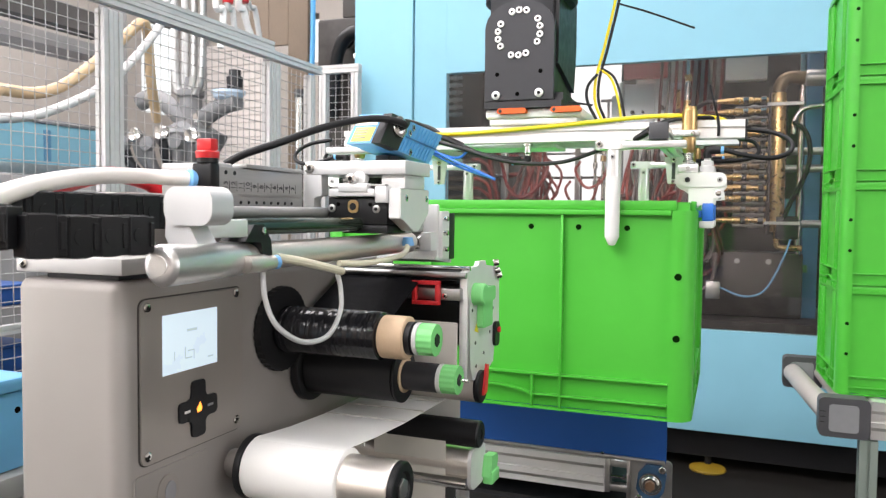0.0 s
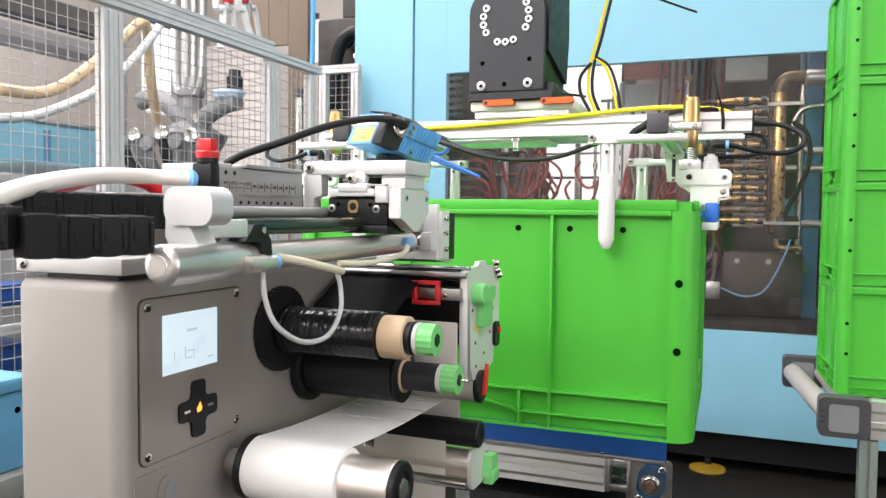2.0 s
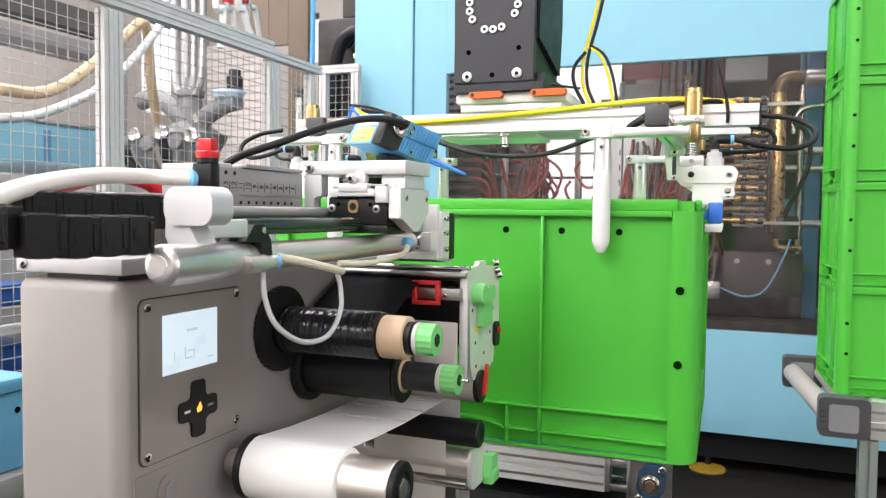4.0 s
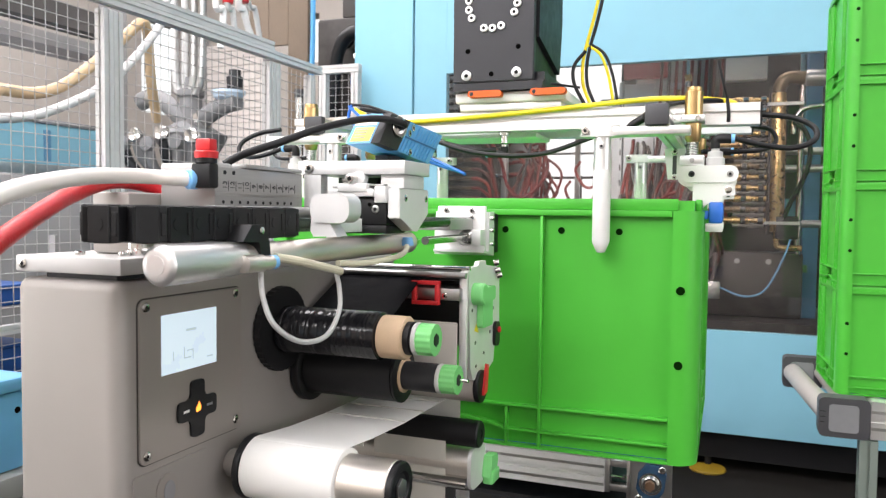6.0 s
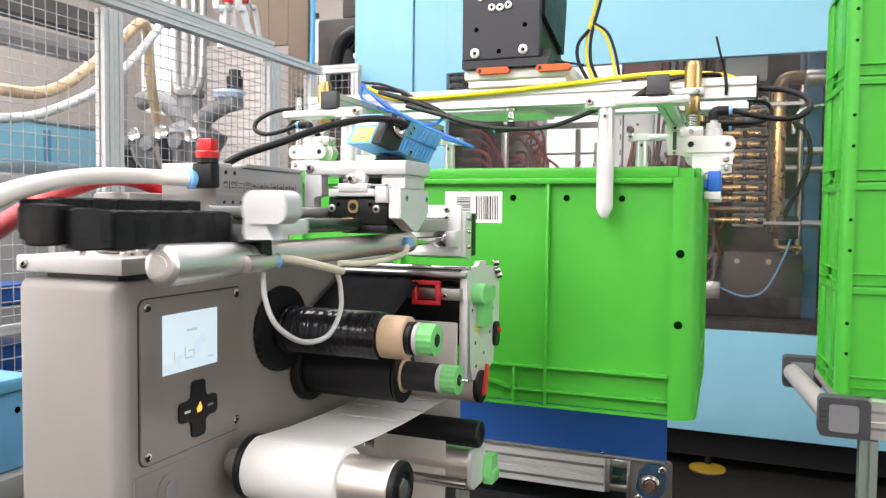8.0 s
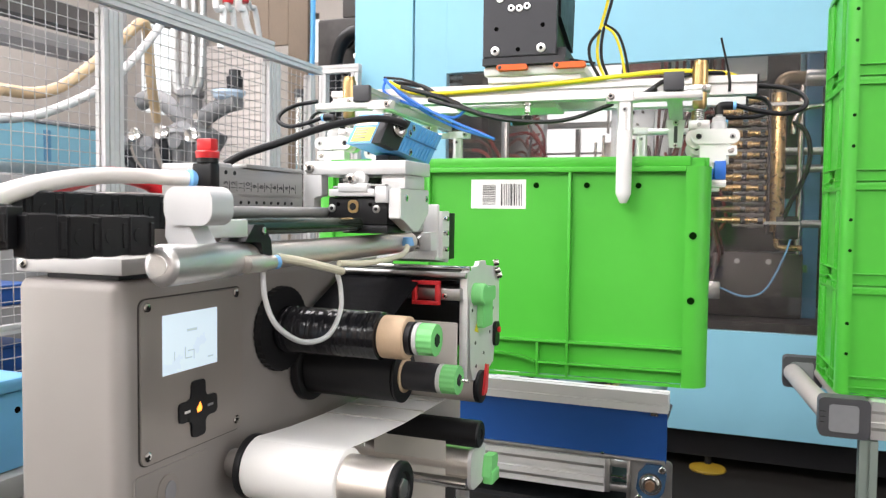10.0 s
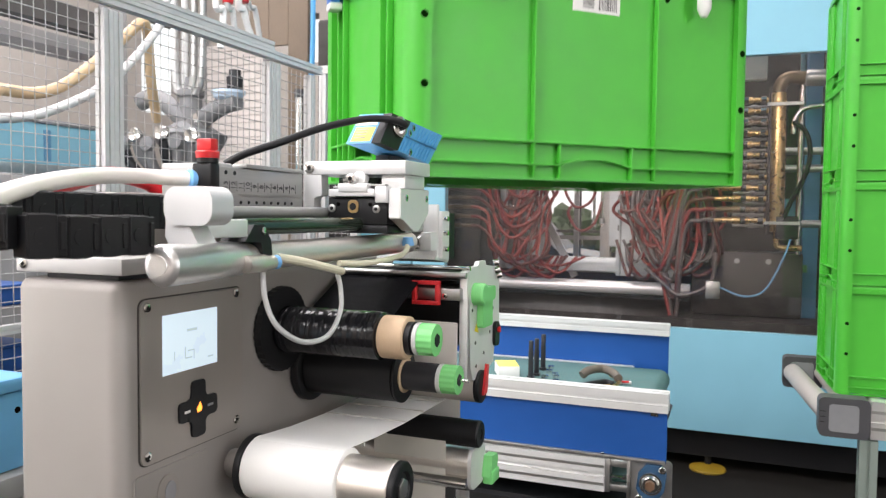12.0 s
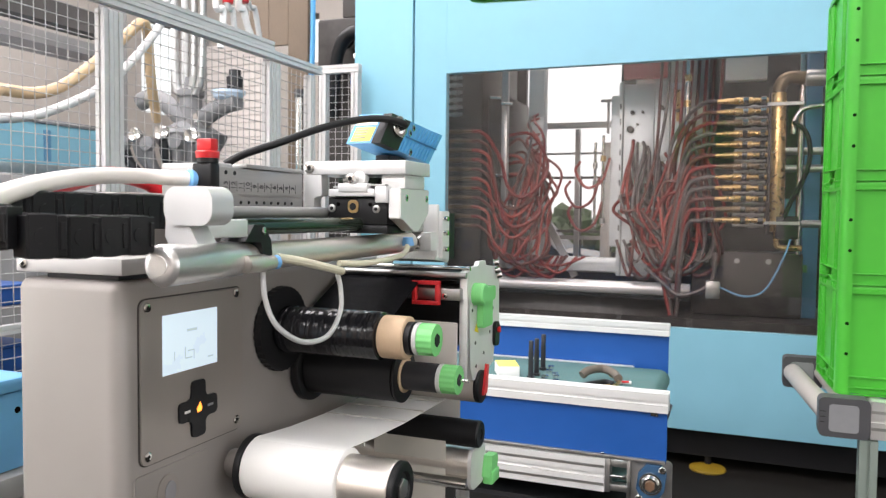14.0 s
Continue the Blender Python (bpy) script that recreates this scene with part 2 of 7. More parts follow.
def tslot(bm, a, b, w, h, up=(0, 0, 1), slot=0.008, depth=0.006):
    """An extruded aluminium profile from a to b with a groove along each side."""
    a, b = Vector(a), Vector(b)
    d = (b - a).normalized()
    up = (Vector(up) - d * Vector(up).dot(d)).normalized()
    side = d.cross(up)
    w, h, s = w / 2, h / 2, slot / 2
    out = [(-w, -h), (-s, -h), (-s, -h + depth), (s, -h + depth), (s, -h), (w, -h), (w, -s), (w - depth, -s), (w - depth, s), (w, s),
           (w, h), (s, h), (s, h - depth), (-s, h - depth), (-s, h), (-w, h), (-w, s), (-w + depth, s), (-w + depth, -s), (-w, -s)]
    lo = [bm.verts.new(a + side * p[0] + up * p[1]) for p in out]
    hi = [bm.verts.new(b + side * p[0] + up * p[1]) for p in out]
    k = len(out)
    for i in range(k):
        bm.faces.new((lo[i], lo[(i + 1) % k], hi[(i + 1) % k], hi[i]))
    bm.faces.new(lo[::-1])
    bm.faces.new(hi)
    return bm


def write(name, body, size, m, material, parent, depth=0.0002):
    """Raised letters in the built-in font, as a mesh part."""
    cu = bpy.data.curves.new(name, "FONT")
    cu.body, cu.size, cu.extrude, cu.align_x, cu.align_y = body, size, depth, "CENTER", "CENTER"
    tmp = new(name + "_curve", cu)
    bpy.context.view_layer.update()
    me = bpy.data.meshes.new_from_object(tmp.evaluated_get(bpy.context.evaluated_depsgraph_get()))
    bpy.data.objects.remove(tmp)
    me.materials.clear()
    me.materials.append(material)
    ob = new(name, me)
    ob.parent = parent
    ob.matrix_local = m
    return ob


FACE_X = pose(0, 0, 0, 90, 0, 90)      # lettering that faces +x, reading along +y


def screw(parent, p, d, r=0.0022, h=0.0012, name="screw", material=None):
    """A socket-head screw whose head looks along d."""
    d = Vector(d).normalized()
    p = Vector(p)
    head = part(name, lathe(bmesh.new(), p, d, [(0, r), (h * 0.8, r), (h, r * 0.85)], seg=16), material or STEEL, parent)
    if r >= 0.0030 and parent.parent is None:
        part("socket", cyl(bmesh.new(), p + d * h, p + d * (h + 0.0002), r * 0.45, seg=6), SOCKET, head)
    return head


SOCKET = mat("dark_socket", (0.02, 0.02, 0.02), 0.8, ior=1.1)


# ---- the hall ----
def hall():
    solo("floor", B(-9, 7, -6, 12, -0.2, 0.0), CONCRETE, "near-black worn concrete factory floor", "floor", kind="structure")

    def wall(name, axis, at, a0, a1, z1, holes):
        """A wall with square openings (a0, a1, z0, z1), built of blocks around them."""
        bm = bmesh.new()
        cuts = sorted({a0, a1, *[h[0] for h in holes], *[h[1] for h in holes]})
        for p, q in zip(cuts, cuts[1:]):
            zs = [0.0]
            for h in holes:
                if h[0] <= p and q <= h[1]:
                    zs += [h[2], h[3]]
            zs.append(z1)
            for lo, hi in zip(zs[::2], zs[1::2]):
                if axis == "x":
                    box(bm, at, at + 0.3, p, q, lo, hi)
                else:
                    box(bm, p, q, at, at + 0.3, lo, hi)
        return solo(name, bm, PLASTER, "pale plastered factory hall wall with window openings", "wall", kind="structure")

    # The east, south and near west openings are unseen, added for the lamps.
    wall("wall_west", "x", -7.8, -5.0, 11.0, 5.6, [(-4.0, -0.8, 0.9, 3.6), (8.05, 8.95, 2.60, 3.90)])
    wall("wall_east", "x", 5.5, -5.0, 11.0, 5.6, [(-3.4, 0.4, 1.0, 4.0)])
    wall("wall_south", "y", -5.3, -7.8, 5.8, 5.6, [(-6.4, 0.8, 4.05, 5.2)])
    wall("wall_north", "y", 9.0, -7.8, 5.8, 5.6, [(-5.70, -5.35, 3.30, 3.95), (-3.4, 0.2, 0.4, 3.2)])
    # unseen ceiling; its slots are assumed roof lights
    bm = bmesh.new()
    for x0, x1 in ((-7.8, -6.0), (-4.4, -2.8), (-1.2, 1.8), (3.4, 5.8)):
        box(bm, x0, x1, -5.3, 9.3, 5.4, 5.6)
    for x0, x1, ya, yb in ((-6.0, -4.4, -0.3, 7.5), (-2.8, -1.2, -5.1, 2.7), (1.8, 3.4, -5.1, 3.9)):
        for y0, y1 in ((-5.3, ya), (yb, 9.3)):
            box(bm, x0, x1, y0, y1, 5.4, 5.6)
    solo("ceiling", bm, CEIL, "pale sheet ceiling, unseen, with added roof light slots", "ceiling", kind="structure")
    # ground outside
    solo("ground", B(-400, 400, -400, 400, -0.6, -0.25), CONCRETE, "paved yard around the hall", "ground", kind="structure")


hall()


# ---- the blue moulding machine ----
MY = 4.05


def machine():
    m = thing("injection_moulding_machine", label="light blue injection moulding machine with a large clear window", category="machine")
    X0, X1 = -2.16, 2.6
    wx0, wx1, wz0, wz1 = -1.58, 0.90, 0.72, 2.085
    part("door_panel", B(-1.778, wx0 - 0.001, MY, MY + 0.05, 0.20, 3.2), BLUE_MACHINE, m)
    part("door_panel", B(wx1 + 0.001, X1, MY, MY + 0.05, 0.20, 3.2), BLUE_MACHINE, m)
    part("door_panel", B(wx0, wx1, MY, MY + 0.05, wz1, 3.2), BLUE_MACHINE, m)
    part("door_panel", B(wx0, wx1, MY, MY + 0.05, 0.20, wz0), BLUE_MACHINE, m)
    part("side_panel", B(X0, -1.786, MY - 0.012, MY + 0.06, 0.2, 3.2, bevel=0.006), BLUE_MACHINE, m)
    part("side_wall", B(X0, X0 + 0.04, MY + 0.065, 6.4, 0.2, 3.2), BLUE_MACHINE, m)
    part("side_wall", B(X1 - 0.04, X1, MY + 0.065, 6.4, 0.2, 3.2), BLUE_MACHINE, m)
    # unseen roof, left open in the middle so added light falls in
    part("roof", B(0.45, X1, MY + 0.065, 6.4, 3.2, 3.25), BLUE_MACHINE, m)
    part("roof", B(X0, -1.9, MY + 0.065, 6.4, 3.2, 3.25), BLUE_MACHINE, m)
    part("window_pane", B(wx0 + 0.001, wx1 - 0.001, MY + 0.012, MY + 0.018, wz0 + 0.001, wz1 - 0.001), PANE, m, "clear safety glass").visible_shadow = False
    part("plinth", B(X0 + 0.05, X1, MY + 0.06, MY + 0.2, 0.055, 0.198), PLINTH_BLACK, m)
    part("bed", B(X0 + 0.05, X1 - 0.05, MY + 0.22, 6.35, 0.2, 0.66), DARK_STEEL, m)
    for x in (-0.13, 1.4, -1.9):
        part("levelling_foot", lathe(bmesh.new(), (x, MY + 0.02, 0.0), (0, 0, 1), [(0, 0.088), (0.006, 0.090), (0.012, 0.086)], seg=32), FOOT_YELLOW, m, "yellow machine foot")
        part("foot_stud", C((x, MY + 0.085, 0.0121), (x, MY + 0.085, 0.0545), 0.018, seg=14), PLINTH_BLACK, m)
    # back of the machine; an added bay onto the yard imitates a pane reflection
    BY = 5.9
    part("rear_panel", B(X0 + 0.05, -1.62, BY, BY + 0.05, 0.66, 3.19), DARK_STEEL, m)
    part("rear_panel", B(-0.88, X1 - 0.05, BY, BY + 0.05, 0.66, 3.19), DARK_STEEL, m)
    part("rear_panel", B(-1.62, -0.88, BY, BY + 0.05, 0.66, 0.90), DARK_STEEL, m)
    # clamping plates
    part("fixed_platen", B(-0.62, -0.20, 4.75, 5.5, 0.95, 2.6, bevel=0.01), MOLD_STEEL, m)
    part("mould_half", B(-0.76, -0.63, 4.72, 5.3, 1.10, 2.02, bevel=0.006), PLATE_STEEL, m)
    for x0, x1, dy in ((-0.700, -0.676, 0.0), (-0.672, -0.497, 0.012), (-0.493, -0.408, 0.004), (-0.404, -0.322, 0.016)):
        part("mould_plate", B(x0, x1, 4.62 + dy, 4.70 + dy, 0.93, 2.08 - dy, bevel=0.004), PLATE_STEEL, m)
    for k in range(9):
        part("plate_slot", B(-0.692, -0.684, 4.6185, 4.6195, 1.20 + 0.09 * k, 1.235 + 0.09 * k), DARK_STEEL, m)
    part("plate_stop", B(-0.372, -0.350, 4.60, 4.634, 1.84, 2.02, bevel=0.003), BRASS, m)
    part("sensor_arm", B(-0.84, -0.76, 4.80, 4.82, 1.995, 2.012, bevel=0.002), STEEL_DULL, m)
    part("sensor_post", B(-0.80, -0.785, 4.80, 4.82, 1.80, 1.994, bevel=0.002), STEEL_DULL, m)
    part("moving_platen", B(-1.95, -1.58, 4.70, 5.5, 0.80, 2.6, bevel=0.01), DARK_STEEL, m)
    part("mould_half", B(-1.56, -1.42, 4.75, 5.3, 1.10, 2.05, bevel=0.006), DARK_STEEL, m)
    part("cross_bar", B(-1.60, -0.60, 5.55, 5.60, 1.925, 1.965), MOLD_STEEL, m)
    part("cross_bar", B(-1.60, -0.60, 5.66, 5.68, 1.74, 1.755), MOLD_STEEL, m)
    part("upright_bar", B(-1.16, -1.125, 5.60, 5.64, 0.9, 1.92), MOLD_STEEL, m)
    part("upright_bar", B(-0.93, -0.86, 5.40, 5.46, 0.9, 1.80), MOLD_STEEL, m)
    for z, y in ((0.862, 4.62), (0.93, 5.35), (2.30, 4.62)):
        part("tie_bar", C((-2.0, y, z), (-0.27, y, z), 0.038, seg=24), CHROME_WHITE, m, "bright chrome tie bar")
    for x, z, r in ((-0.62, 1.90, 0.012), (-0.63, 1.80, 0.020), (-0.59, 1.83, 0.006), (-0.56, 1.90, 0.008), (-0.45, 1.92, 0.013), (-0.36, 1.90, 0.012), (-0.62, 1.12, 0.012)):
        part("plate_bore", C((x, 4.60, z), (x, 4.6335, z), r, seg=16), DARK_STEEL, m)
    # manifold of brass couplings with hoses to the mould
    rnd = random.Random(7)
    part("manifold", B(0.115, 0.150, 4.34, 4.40, 1.20, 1.97, bevel=0.004), DARK_STEEL, m)
    for k in range(12):
        z = 1.903 - 0.0571 * k
        cp = part("coupling", lathe(bmesh.new(), (0.113, 4.33, z), (-1, 0, 0), [(0, 0.012), (0.075, 0.012), (0.076, 0.017), (0.135, 0.017), (0.136, 0.020), (0.165, 0.020), (0.168, 0.0155), (0.215, 0.0155), (0.217, 0.012), (0.255, 0.010)], seg=12), BRASS if k % 4 != 2 else DARK_BRASS, m, "brass hose coupling")
        for d in (0.012, 0.098):
            part("coupling_nut", C((0.113 - d, 4.33, z), (0.113 - d - 0.026, 4.33, z), 0.0205, seg=8), STEEL, cp)
        part("coupling", lathe(bmesh.new(), (0.110, 4.41, z - 0.028), (-1, 0, 0), [(0, 0.010), (0.05, 0.010), (0.051, 0.015), (0.08, 0.015), (0.081, 0.009), (0.16, 0.009)], seg=12), STEEL_DULL, m, "dull steel hose coupling")
        a, b = -0.141, 4.33
        drop = 0.18 + 0.03 * k + rnd.uniform(0, 0.15)
        end = (-0.56 + rnd.uniform(-0.08, 0.10), 4.59, 1.62 - 0.05 * k + rnd.uniform(-0.1, 0.1))
        part("water_hose", H([(a, b, z), (a - 0.06, b, z - 0.004), (a - 0.15, b + 0.03, z - 0.07), (a - 0.21 + rnd.uniform(-.03, .03), b + 0.06, z - drop), (a - 0.26 + rnd.uniform(-.04, .04), b + 0.10, max(z - drop - 0.20, 0.98)), (end[0] + 0.10, 4.5, max(end[2] - 0.28, 0.93)), (end[0] + 0.02, 4.56, end[2] - 0.10), end], 0.0115, seg=8), (HOSE_GREY, HOSE_BROWN, HOSE_RED, HOSE_GREY)[k % 4], m)
    for k in range(8):
        part("coupling", lathe(bmesh.new(), (-1.72, 4.45, 2.22 - 0.045 * k), (1, 0, 0), [(0, 0.012), (0.03, 0.012), (0.031, 0.016), (0.06, 0.016), (0.061, 0.010), (0.09, 0.010)], seg=12), STEEL_DULL, m, "dull hose coupling")
    # hoses on the moving half leave their couplings in flat arcs, sag and climb to the mould
    for k in range(11):
        z = 1.80 - 0.058 * k
        part("coupling", lathe(bmesh.new(), (-1.73, 4.45, z), (1, 0, 0), [(0, 0.012), (0.06, 0.012), (0.061, 0.016), (0.10, 0.016), (0.101, 0.011), (0.17, 0.010)], seg=12), DARK_BRASS, m, "dull brass hose coupling")
        low = 1.42 - 0.036 * k + rnd.uniform(-0.05, 0.05)
        y = 4.46 + rnd.uniform(0, 0.12)
        x2 = -1.40 + rnd.uniform(-0.04, 0.06)
        pts = [(-1.56, 4.45, z), (-1.51, 4.45, z - 0.006), (-1.455, 4.46, z - 0.05), (x2 - 0.02, y, z - 0.18), (x2 + 0.03, y, max(low, 1.02)), (x2 + 0.11, y + 0.02, max(low - 0.06, 0.98)),
               (x2 + 0.20 + rnd.uniform(-.04, .06), y + 0.05, low + 0.02), (x2 + 0.22 + rnd.uniform(-.04, .05), 4.66, low + 0.16), (x2 + 0.12, 4.69, low + 0.30 + rnd.uniform(0, .08)), (-1.45 + rnd.uniform(-.03, .02), 4.76, low + 0.34)]
        part("water_hose", H(pts, rnd.uniform(0.009, 0.0115), seg=8), (HOSE_RED, HOSE_BROWN, HOSE_ROSE)[k % 3], m, "dark red hose")
    for k in range(14):
        x = -1.40 + 0.022 * k
        top = rnd.uniform(1.55, 1.95)
        part("water_hose", H([(-1.25 + rnd.uniform(-.04, .04), 4.81, top), (-1.25 + rnd.uniform(-.05, .05), 4.74, top - 0.05), (x + 0.06, 4.68, top - 0.20), (x + rnd.uniform(-.06, .06), 4.60, 1.32 + rnd.uniform(-.08, .08)), (x - 0.05 + rnd.uniform(-.06, .06), 4.55, 1.12), (x - 0.02, 4.54, 0.98 + rnd.uniform(-.06, .06)),
                              (x + 0.10, 4.56, 0.94 + rnd.uniform(-.05, .06)), (x + 0.20 + rnd.uniform(-.04, .04), 4.60, 1.04)], rnd.uniform(0.008, 0.0105), seg=8), (HOSE_RED, HOSE_BROWN, HOSE_ROSE, HOSE_RED, HOSE_GREY)[k % 5], m, "dark red hose")
    # pillar, pipe and bright clamps before the moving half
    part("pillar", B(-1.30, -1.20, 4.80, 4.90, 0.95, 2.55, bevel=0.004), PLATE_STEEL, m)
    part("pillar", B(-1.44, -1.40, 4.66, 4.70, 0.95, 2.20, bevel=0.004), STEEL_DULL, m)
    for x, z in ((-1.46, 2.02), (-1.39, 1.98), (-1.42, 1.53), (-1.33, 1.34)):
        part("bright_clamp", C((x - 0.04, 4.62, z + 0.006), (x + 0.03, 4.62, z), 0.012, seg=12), STEEL, m, "bright steel clamp")
    part("slide_strut", B(-0.022, 0.022, -0.012, 0.012, -0.34, 0.34, m=pose(-1.14, 4.80, 1.20, 0, -28, 0)), STEEL_DULL, m)
    # tangle on the fixed half
    for k in range(26):
        xa = -0.66 + 0.012 * k
        low = rnd.uniform(0.96, 1.25)
        y = 4.42 + rnd.uniform(0, 0.12)
        zt = 1.74 - rnd.uniform(0, 0.30)
        xs = -0.640 + 0.0085 * k
        pts = [(xs, 4.65, zt), (xs + 0.004, 4.60, zt - 0.008), (xs * 0.6 + xa * 0.4 + 0.008, 4.56, zt - 0.07), (xa - 0.02 + rnd.uniform(-.04, .06), y, 1.36 + rnd.uniform(-.05, .05)),
               (xa + 0.04 + rnd.uniform(0, .08), y, low + 0.10), (xa + 0.14 + rnd.uniform(0, .06), y - 0.02, low), (xa + 0.22 + rnd.uniform(0, .05), y - 0.02, low + 0.08),
               (xa + 0.24, 4.40, low + 0.26), (-0.26 + rnd.uniform(-0.03, 0.03), 4.37, 1.44 + 0.013 * k)]
        part("water_hose", H(pts, rnd.uniform(0.008, 0.011), seg=8), rnd.choice((HOSE_RED, HOSE_GREY, HOSE_ROSE, HOSE_BROWN, HOSE_GREY)), m)
    for k in range(9):
        x = -0.44 + 0.04 * k
        part("water_hose", H([(x, 4.52, 2.5), (x - 0.01, 4.48, 1.95), (x - 0.05 + rnd.uniform(-.03, .03), 4.46, 1.6), (x - 0.12 + rnd.uniform(-.05, .05), 4.46, 1.25), (x - 0.16, 4.47, 1.0 + rnd.uniform(-0.06, 0.1)), (x - 0.24, 4.50, 1.15)], 0.009, seg=8), rnd.choice((HOSE_GREY, HOSE_RED, HOSE_BROWN)), m)
    # chrome rods and bright stops between the mould halves
    for x, y, z0, z1, rr in ((-0.80, 4.70, 1.22, 1.78, 0.010), (-0.855, 4.74, 1.20, 1.74, 0.009), (-0.30, 4.46, 1.60, 2.2, 0.012)):
        rod = part("guide_rod", C((x, y, z0), (x, y, z1), rr, seg=14), STEEL, m, "bright chrome rod")
        for z in (z0 + 0.02, (z0 + z1) / 2, z1 - 0.16):
            part("collar", C((x, y, z), (x, y, z + 0.035), rr * 1.7, seg=14), BRASS if z > 1.6 else STEEL_DULL, rod)
    for k, (x, z) in enumerate(((-0.98, 1.36), (-0.94, 1.62), (-1.00, 1.50))):
        part("water_hose", H([(x, 4.70, z), (x - 0.02, 4.66, z - 0.06), (x + 0.05, 4.64, z - 0.16), (x + 0.14, 4.66, z - 0.12), (x + 0.18, 4.70, z + 0.02)], 0.009, seg=8), HOSE_ROSE if k % 2 else HOSE_RED, m, "dark red hose")
    part("valve_rail", B(-1.50, -0.20, 4.72, 4.78, 0.945, 1.03, bevel=0.003), PLATE_STEEL, m)
    part("window_bar", B(-1.60, -0.66, 5.86, 5.89, 1.10, 1.13), MOLD_STEEL, m)
    part("drain_hose", H([(-0.5, 4.4, 1.0), (-0.40, 4.36, 0.92), (-0.30, 4.34, 0.86), (-0.15, 4.34, 0.93), (-0.13, 4.34, 1.10)], 0.012, seg=8), HOSE_GREY, m)
    # brass riser and steel pipework
    part("brass_riser", C((0.168, 4.32, 1.215), (0.160, 4.32, 1.935), 0.036, seg=24, bevel=0.004), BRASS, m, "wide brass water pipe")
    part("riser_bend", H([(0.160, 4.32, 1.936), (0.162, 4.32, 1.96), (0.180, 4.32, 1.995), (0.215, 4.32, 2.01), (0.28, 4.32, 2.005)], 0.034, seg=18), DARK_BRASS, m, "dull brass pipe bend")
    part("riser_union", C((0.281, 4.32, 2.005), (0.42, 4.32, 2.0), 0.042, seg=20, bevel=0.006), STEEL_DULL, m)
    part("riser_elbow", H([(0.168, 4.32, 1.214), (0.170, 4.32, 1.15), (0.20, 4.32, 1.135), (0.29, 4.32, 1.135)], 0.015, seg=12), BRASS, m)
    for z in (1.865, 1.255):
        part("pipe_clip", B(0.105, 0.275, 4.27, 4.283, z, z + 0.016), STEEL_DULL, m)
    part("steel_pipe", H([(0.27, 4.34, 2.6), (0.27, 4.34, 1.7), (0.27, 4.34, 1.10)], 0.016, seg=12), STEEL, m)
    part("steel_pipe", H([(0.23, 4.30, 1.72), (0.24, 4.30, 1.80), (0.29, 4.30, 1.85), (0.42, 4.30, 1.86)], 0.013, seg=12), STEEL, m)
    for z in (1.64, 1.55, 1.26):
        part("steel_pipe", C((0.20, 4.42, z), (0.8, 4.42, z), 0.020, seg=14), STEEL_DULL, m)
    part("loop_hose", H([(0.23, 4.28, 1.78), (0.29, 4.27, 1.72), (0.31, 4.27, 1.60), (0.28, 4.27, 1.48), (0.22, 4.28, 1.35), (0.18, 4.30, 1.22)], 0.012, seg=8), BLACK, m)
    part("pump_block", B(0.16, 0.27, 4.28, 4.40, 1.18, 1.30, bevel=0.01), BLACK, m)
    part("switch_box", B(-0.106, 0.103, 4.42, 4.50, 2.026, 2.22, bevel=0.006), WHITE, m, "white switch box")
    part("blue_frame", B(0.32, 0.40, 4.75, 4.85, 0.7, 2.6, bevel=0.004), BLUE_SHEET2, m)
    part("blue_panel", B(0.20, 0.31, 4.95, 5.0, 1.22, 1.40), BLUE_MACHINE, m)
    part("green_lamp_box", B(0.26, 0.34, 4.60, 4.66, 0.99, 1.03, bevel=0.004), LIME_DULL, m)
    part("terminal", B(-0.17, -0.10, 4.24, 4.28, 0.86, 0.95, bevel=0.004), STEEL_DULL, m)
    part("blue_line", H([(-0.10, 4.25, 0.92), (0.02, 4.24, 0.88), (0.12, 4.24, 0.92), (0.20, 4.26, 1.08), (0.24, 4.30, 1.20)], 0.005, seg=8), BLUE_SHEET2, m)
    # box added to keep this corner behind the window dark
    part("dark_fill_block", B(-0.26, 0.31, 4.50, 4.68, 0.745, 1.10, bevel=0.01), DARK_STEEL, m)
    for k in range(3):
        part("block_bolt", C((-0.18 + 0.16 * k, 4.499, 1.05), (-0.18 + 0.16 * k, 4.488, 1.05), 0.016, seg=6), STEEL_DULL, m)
    part("red_cover", B(-0.671, -0.406, 4.58, 4.62, 2.090, 2.19), RED_PALE, m, "faded red cover")
    part("bed_plate", B(-1.9, 0.9, 4.30, 4.60, 0.66, 0.74), DARK_STEEL, m)
    return m


PLATE_STEEL = mat("ground_plate_steel", (0.62, 0.66, 0.67), 0.42, metal=0.3, vary=0.12, scale=9)
CHROME_WHITE = mat("bright_ground_chrome", (0.88, 0.88, 0.88), 0.35, metal=0.5, vary=0.04, scale=20)
HOSE_BROWN = mat("brown_red_hose", (0.10, 0.035, 0.03), 0.4, vary=0.2, scale=40)
HOSE_ROSE = mat("faded_red_hose", (0.27, 0.055, 0.045), 0.4, vary=0.2, scale=40)
LIME_DULL = mat("dull_green_paint", (0.10, 0.30, 0.12), 0.6, vary=0.15)
RED_PALE = mat("faded_red_paint", (0.48, 0.12, 0.12), 0.5, vary=0.1)
DARK_BRASS = mat("dull_dark_brass", (0.20, 0.15, 0.10), 0.4, metal=0.8, vary=0.2)
BLUE_SHEET2 = mat("mid_blue_steel", (0.10, 0.26, 0.42), 0.5, vary=0.1)
# plinth black, lowered to hold the darkness below the machine
PLINTH_BLACK = mat("black_plinth_paint", (0.012, 0.012, 0.013), 0.7, ior=1.25, vary=0.15, scale=12)
